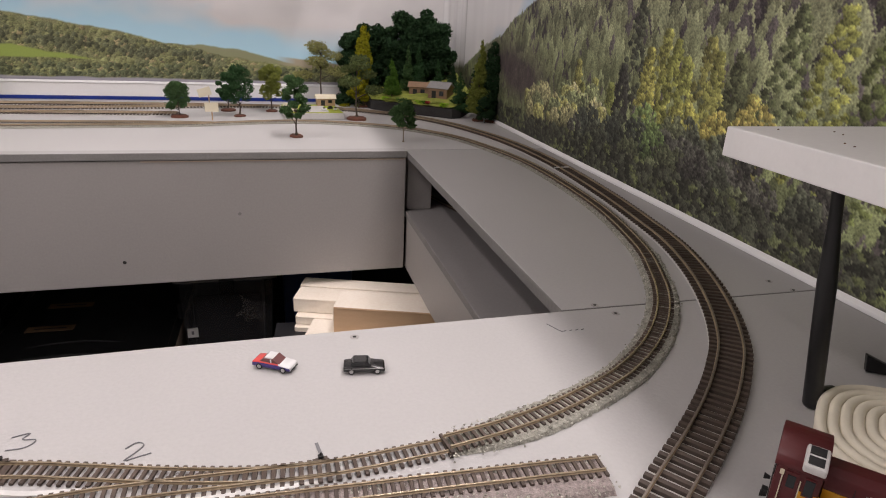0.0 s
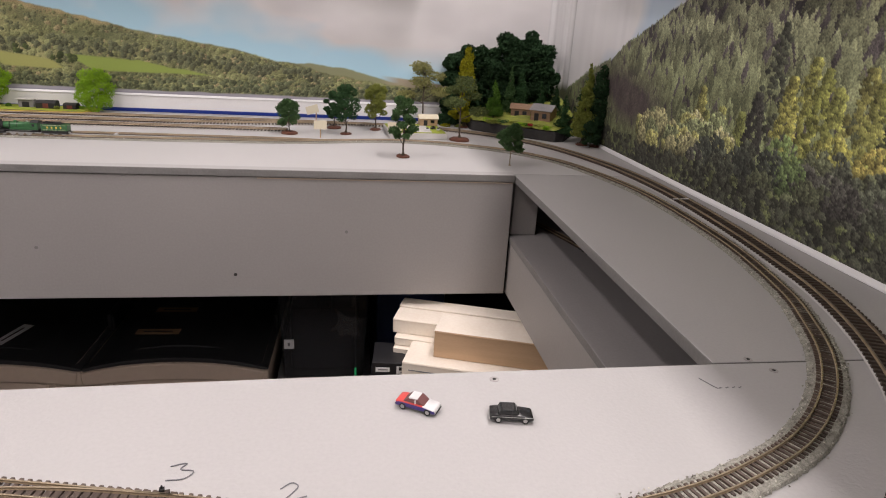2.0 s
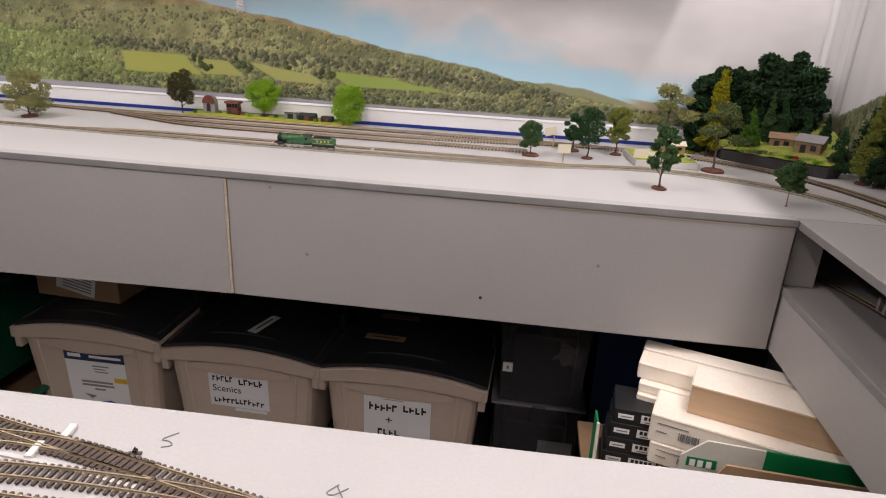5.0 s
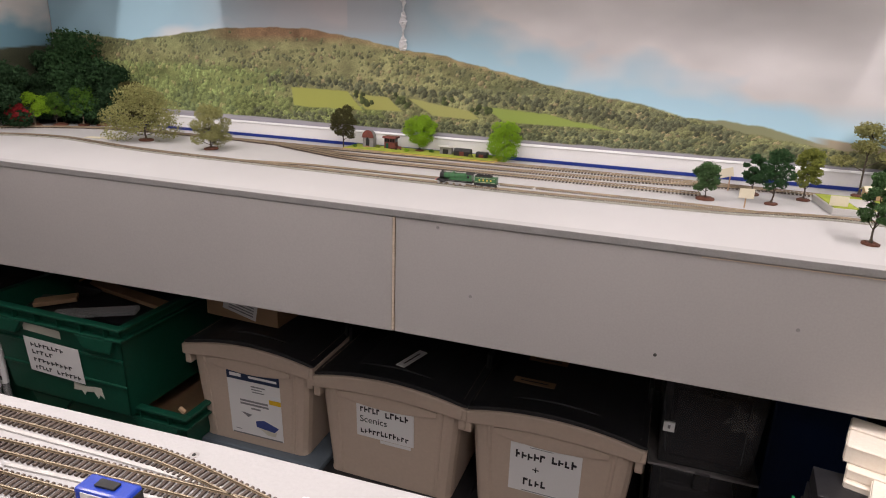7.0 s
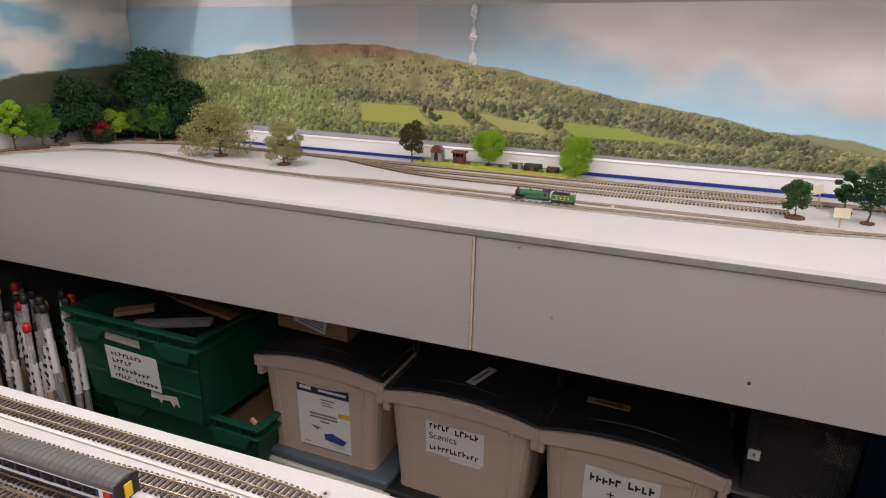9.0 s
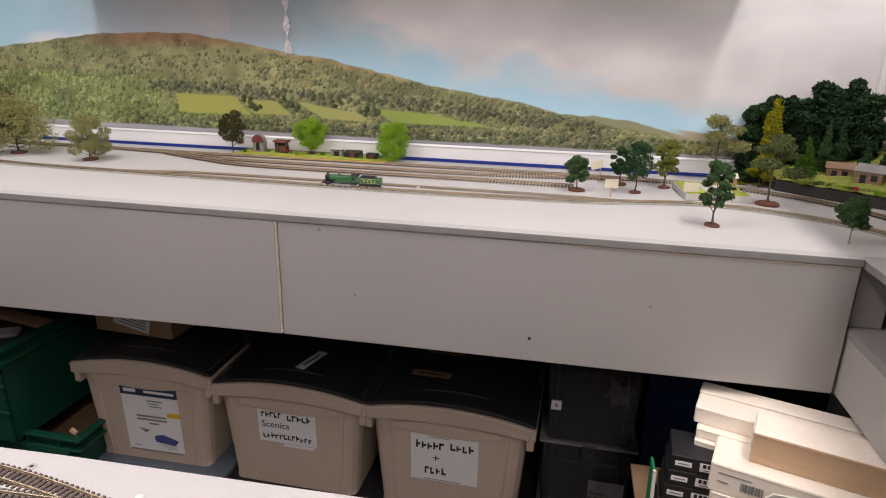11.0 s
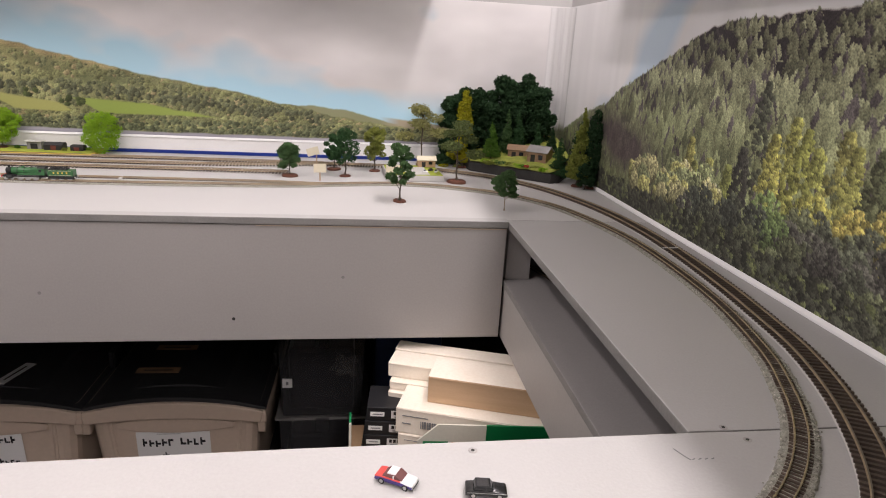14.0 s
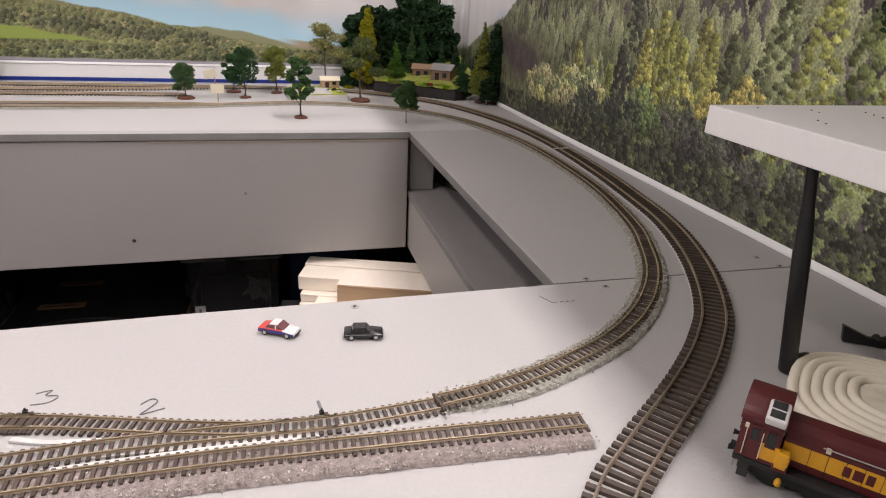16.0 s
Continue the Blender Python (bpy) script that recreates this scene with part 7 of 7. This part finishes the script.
solid("crate_stand", box(-0.07, 0.02, 0.0, 0.07, 0.34, 0.1595, 0.003), BLACKB, "dark box under a green crate", "box", at=pose(-1.81, 1.2, 0.0))

# clear tubes with black caps, standing in a box
rng = random.Random(12)
stand = thing("tube_box", "cardboard box holding clear capped tubes", "box", at=pose(-1.87, 1.05, 0.18))
for nm, b in (("base", (-0.15, 0, 0, 0.13, 0.12, 0.004)), ("front_panel", (-0.15, 0, 0.0042, 0.13, 0.004, 0.09)), ("back_panel", (-0.15, 0.116, 0.0042, 0.13, 0.12, 0.09)), ("side_panel", (-0.15, 0.0042, 0.0042, -0.146, 0.1158, 0.09)), ("side_panel", (0.126, 0.0042, 0.0042, 0.13, 0.1158, 0.09))):
    part(nm, box(*b), KRAFT, stand)
solid("tube_box_stand", box(-0.14, 0.005, 0.0, 0.12, 0.115, 0.1795, 0.002), BLACKB, "dark box under the tube box", "box", at=pose(-1.87, 1.05, 0.0))
for k in range(24):
    x = -2.005 + 0.0112 * k + rng.uniform(-0.003, 0.003)
    y = 1.068 + 0.026 * (k % 4) + rng.uniform(-0.003, 0.003)
    h = rng.uniform(0.37, 0.46) if k % 5 else rng.uniform(0.2, 0.24)
    ob = thing("capped_tube", "clear plastic tube with a paper label and coloured cap" if k % 5 else "pale wooden dowel standing among clear tubes", "tube", "capped clear tubes", pose(x, y, 0.1855, rng.uniform(-2.5, 2.5), rng.uniform(-2, 4), 0))
    r = rng.uniform(0.0075, 0.0095)
    if k % 5 == 0:
        part("dowel", rod((0, 0, 0.0), (0, 0, h), r, None, 14), PINE, ob, "pale wooden dowel")
        continue
    part("tube", rod((0, 0, 0.0), (0, 0, h), r, None, 14), CLEARP, ob)
    part("wire", rod((0, 0, 0.002), (0.002, 0, h * 0.85), r * 0.35, None, 8), STEEL if k % 2 else PINE, ob)
    lo = h * rng.uniform(0.4, 0.62)
    part("label_sheet", lathe([(r + 0.0003, lo), (r + 0.0006, lo), (r + 0.0006, lo + h * 0.28), (r + 0.0003, lo + h * 0.28)], 14), PAPER, ob, "white paper label")
    for j in range(4):
        part("writing_bar", box(-r * 0.5, -r - 0.0012, lo + h * (0.03 + 0.06 * j), r * 0.4, -r - 0.0006, lo + h * (0.055 + 0.06 * j)), INK, ob)
    cap = LIDB if k % 7 not in (2, 4) else (REDP if k % 7 == 2 else GOLD)
    part("cap", lathe([(r + 0.001, h - 0.004), (r + 0.0025, h), (r + 0.0025, h + 0.014), (r * 0.8, h + 0.0195)], 14), cap, ob, "", True)

# smoky clear bins
for z, h, lab in ((0.475, 0.2, "smoky clear plastic box with a blue side lid"), (0.23, 0.235, "smoky clear plastic box with a paper label")):
    ob = thing("clear_storage_box", lab, "storage bin", "smoky clear boxes", pose(-0.035, 1.305, z))
    part("body", prism([(-0.082, 0.0), (0.09, 0.0), (0.1, h), (-0.092, h)], "y", 0.004, 0.3, bevel=0.004), SMOKE, ob)
    part("rim", box(-0.1, 0.0, h + 0.0005, 0.108, 0.305, h + 0.006, 0.002), RIMCLR, ob)
    part("clip", box(-0.01, -0.006, h - 0.03, 0.02, 0.0035, h + 0.006, 0.002), SMOKE, ob)
    part("contents", box(-0.07, 0.02, 0.006, 0.075, 0.28, h * 0.8, 0.01), BLACKB, ob, "dark contents")
    if h == 0.2:
        tag = part("label_sheet", box(-0.081, -0.0008, 0.075, -0.06, 0.0032, 0.096), PAPER, ob, "small white sticker")
        part("writing_bar", box(-0.073, -0.0012, 0.082, -0.068, -0.0009, 0.09), GREYINK, ob)
    else:
        tag = part("label_sheet", box(0.012, 0.0046, 0.075, 0.088, 0.0052, 0.152), PAPER, ob, "white paper label behind smoky plastic")
        lettering("label_text", "CUSTOMER", 0.0105, INK, pose(0.021, 0.0043, 0.116, 90, 0, 0), tag)
        lettering("label_text", "COLLECTION", 0.0105, INK, pose(0.019, 0.0043, 0.104, 90, 0, 0), tag)
solid("box_stack_stand", box(-0.1, 0.0, 0.0, 0.1, 0.3, 0.2295, 0.004), BLACKB, "dark box under the clear boxes", "box", at=pose(-0.035, 1.305, 0.0))
solid("blue_tub", prism([(-0.07, 0.0005), (0.07, 0.0005), (0.08, 0.68), (-0.08, 0.68)], "y", 0.0, 0.2, bevel=0.006), BLUELID, "dark blue plastic tub at the back of the store", "storage bin", at=pose(0.165, 1.38, 0.0))
bag = bmesh.new()
bmesh.ops.create_grid(bag, x_segments=22, y_segments=18, size=0.5)
for v in bag.verts:
    p = Vector((v.co.x * 0.07, 0.0, v.co.y * 0.06))
    p *= 0.75 + 0.5 * noise.noise(p * 45 + Vector((7, 2, 5)))
    n1 = noise.noise(p * 60) * 0.012 + noise.noise(p * 160 + Vector((3, 1, 2))) * 0.005
    v.co = Vector((p.x + 0.3 * n1, n1, p.z - 0.25 * n1))
solid("crumpled_bag", bag, BAGCLR, "crumpled clear plastic bag in front of the clear box", "bag", at=pose(0.02, 1.29, 0.615, 0, 15, 0))

# cream kit boxes, stacked at a slant


def kit_box(x, y, z, L, D, H, label, front=None, tag=False, turn=-18.0):
    ob = thing("kit_box", label, "box", "cream kit boxes", pose(x, y, z, 0, 0, turn))
    body = box(0, 0, 0.0003, L, D, H, 0.0012)
    for f in body.faces:
        f.material_index = 1 if front and f.normal.y < -0.7 else 0
    part("body", body, [CREAMBOX, front or CREAMBOX], ob)
    part("end_flap", box(-0.0012, 0.003, 0.003, -0.0002, D - 0.003, H * 0.94), CREAMBOX, ob)
    part("lid_edge", box(0.002, -0.0008, H * 0.93, L - 0.002, -0.0001, H * 0.96), front or CREAMBOX, ob)
    if tag:
        for a, b, c, d in ((0.01, 0.052, 0.7, 0.735), (0.01, 0.024, 0.4, 0.44)):
            part("writing_bar", box(a, -0.0014, H * c, b, -0.0009, H * d), GREYINK, ob)
        for k in range(11):
            part("bar_code", box(0.04 + 0.0026 * k, -0.0014, H * 0.3, 0.0413 + 0.0026 * k + 0.0006 * (k % 3), -0.0009, H * 0.58), GREYINK, ob)
    return ob


kit_box(0.1135, 1.0676, 0.735, 0.36, 0.035, 0.0285, "long narrow cream kit box on top of a slanting stack")
kit_box(0.099, 1.02, 0.735, 0.35, 0.049, 0.026, "long cream kit box lying beside another on a stack")
kit_box(0.158, 0.987 - 0.05, 0.733, 0.32, 0.062, 0.047, "long tan-sided kit box lying on a slanting stack", TANBOX)
kit_box(0.101, 1.003, 0.7202, 0.34, 0.1, 0.0145, "thin cream kit box in a slanting stack")
kit_box(0.0985, 0.994, 0.705, 0.345, 0.11, 0.0147, "thin cream kit box with worn ends in a stack")
kit_box(0.108, 0.925, 0.6875, 0.34, 0.075, 0.0452, "cream kit box with a printed end in a slanting stack", None, True)
kit_box(0.112, 0.922, 0.652, 0.34, 0.17, 0.0350, "cream kit box with a printed end under a stack", None, True)
solid("carton", box(0.0, 0.0, 0.0, 0.3, 0.2, 0.6515, 0.003), KRAFT, "tall brown carton under the kit boxes", "box", at=pose(0.135, 0.93, 0.0, 0, 0, -18))
for k in range(5):
    ob = thing("black_box", "black card box with two white labels on its end", "box", "black boxes in a carton", pose(0.05 + 0.003 * k, 0.957 + 0.001 * k, 0.584 + 0.0255 * k, 0, 0, -6))
    part("body", box(0, 0, 0.0002, 0.085, 0.07, 0.0252, 0.001), BLACKB, ob)
    if k:
        part("label_sheet", box(0.006, -0.0006, 0.009, 0.029, -0.0001, 0.017), PAPER, ob, "small white label")
        part("label_sheet", box(0.04, -0.0006, 0.006, 0.081, -0.0001, 0.02), PAPER, ob, "white printed label")
        for j in range(5):
            part("writing_bar", box(0.044 + 0.0066 * j, -0.001, 0.0125, 0.0485 + 0.0066 * j, -0.0007, 0.0185), INK, ob)
        part("writing_bar", box(0.01, -0.001, 0.0122, 0.026, -0.0007, 0.014), GREYINK, ob)
        part("writing_bar", box(0.046, -0.001, 0.008, 0.076, -0.0007, 0.0095), GREYINK, ob)
car = thing("printed_carton", "open green and white printed carton with raised flaps", "box")
part("side_flap", prism([(0.918, 0.56), (0.955, 0.56), (0.965, 0.7), (0.935, 0.7)], "x", 0.034, 0.037), GREENB, car, "green printed side flap")
part("side_flap_edge", prism([(0.912, 0.56), (0.917, 0.56), (0.9345, 0.7), (0.927, 0.702)], "x", 0.0335, 0.0375), WHITEB, car, "cream flap edge")
flapm = pose(0.135, 0.852, 0.0, 0, 0, -4)
fl = part("front_flap", prism([(0.0, 0.56), (0.0, 0.72), (0.03, 0.748), (0.102, 0.747), (0.102, 0.56)], "y", 0.0, 0.003), WHITEB, car, "white flap panel")
fl.matrix_local = flapm
fg = part("front_flap_band", prism([(0.1022, 0.56), (0.1022, 0.747), (0.23, 0.745), (0.23, 0.56)], "y", 0.0, 0.003), GREENB, car, "green printed flap panel")
fg.matrix_local = flapm
mk = part("maker_mark", prism([(0.008, 0.706), (0.008, 0.72), (0.046, 0.72), (0.046, 0.706)], "y", -0.0008, -0.0002), GREENB, car, "green printed block")
mk.matrix_local = flapm
for a in (0.012, 0.022, 0.033):
    w = part("mark_bar", box(a, -0.0014, 0.707, a + 0.007, -0.0009, 0.717), PAPER, car)
    w.matrix_local = flapm
part("bottom", box(0.034, 0.84, 0.5515, 0.36, 1.14, 0.5595), KRAFT, car)
solid("carton_flap", prism([(0.0, 0.56), (0.0, 0.705), (0.02, 0.74), (0.24, 0.738), (0.26, 0.56)], "y", 0.0, 0.004), KRAFT, "brown cardboard flap standing in front of the carton", "box", at=pose(0.16, 0.815, 0.0, 0, 0, -3))
solid("floor_carton", box(0.03, 0.8, 0.0, 0.134, 1.0, 0.551, 0.003), KRAFT, "brown carton standing on the floor", "box")
solid("floor_carton", box(0.136, 0.79, 0.0, 0.42, 0.868, 0.551, 0.003), KRAFT, "brown carton standing on the floor", "box")
# uprights and stock on the lower deck
for k in range(5):
    ob = thing("deck_upright", "small grey metal upright beside the hidden track", "upright", "hidden deck uprights", pose(0.408 + 0.002 * k, 1.005 - 0.013 * k, 0.893))
    part("post", box(-0.003, -0.003, 0.0003, 0.003, 0.003, 0.022 + 0.006 * (k % 2), 0.0005), SLATE, ob)
    part("foot", box(-0.006, -0.005, 0.0003, 0.006, 0.005, 0.002, 0.0004), UNDER, ob)
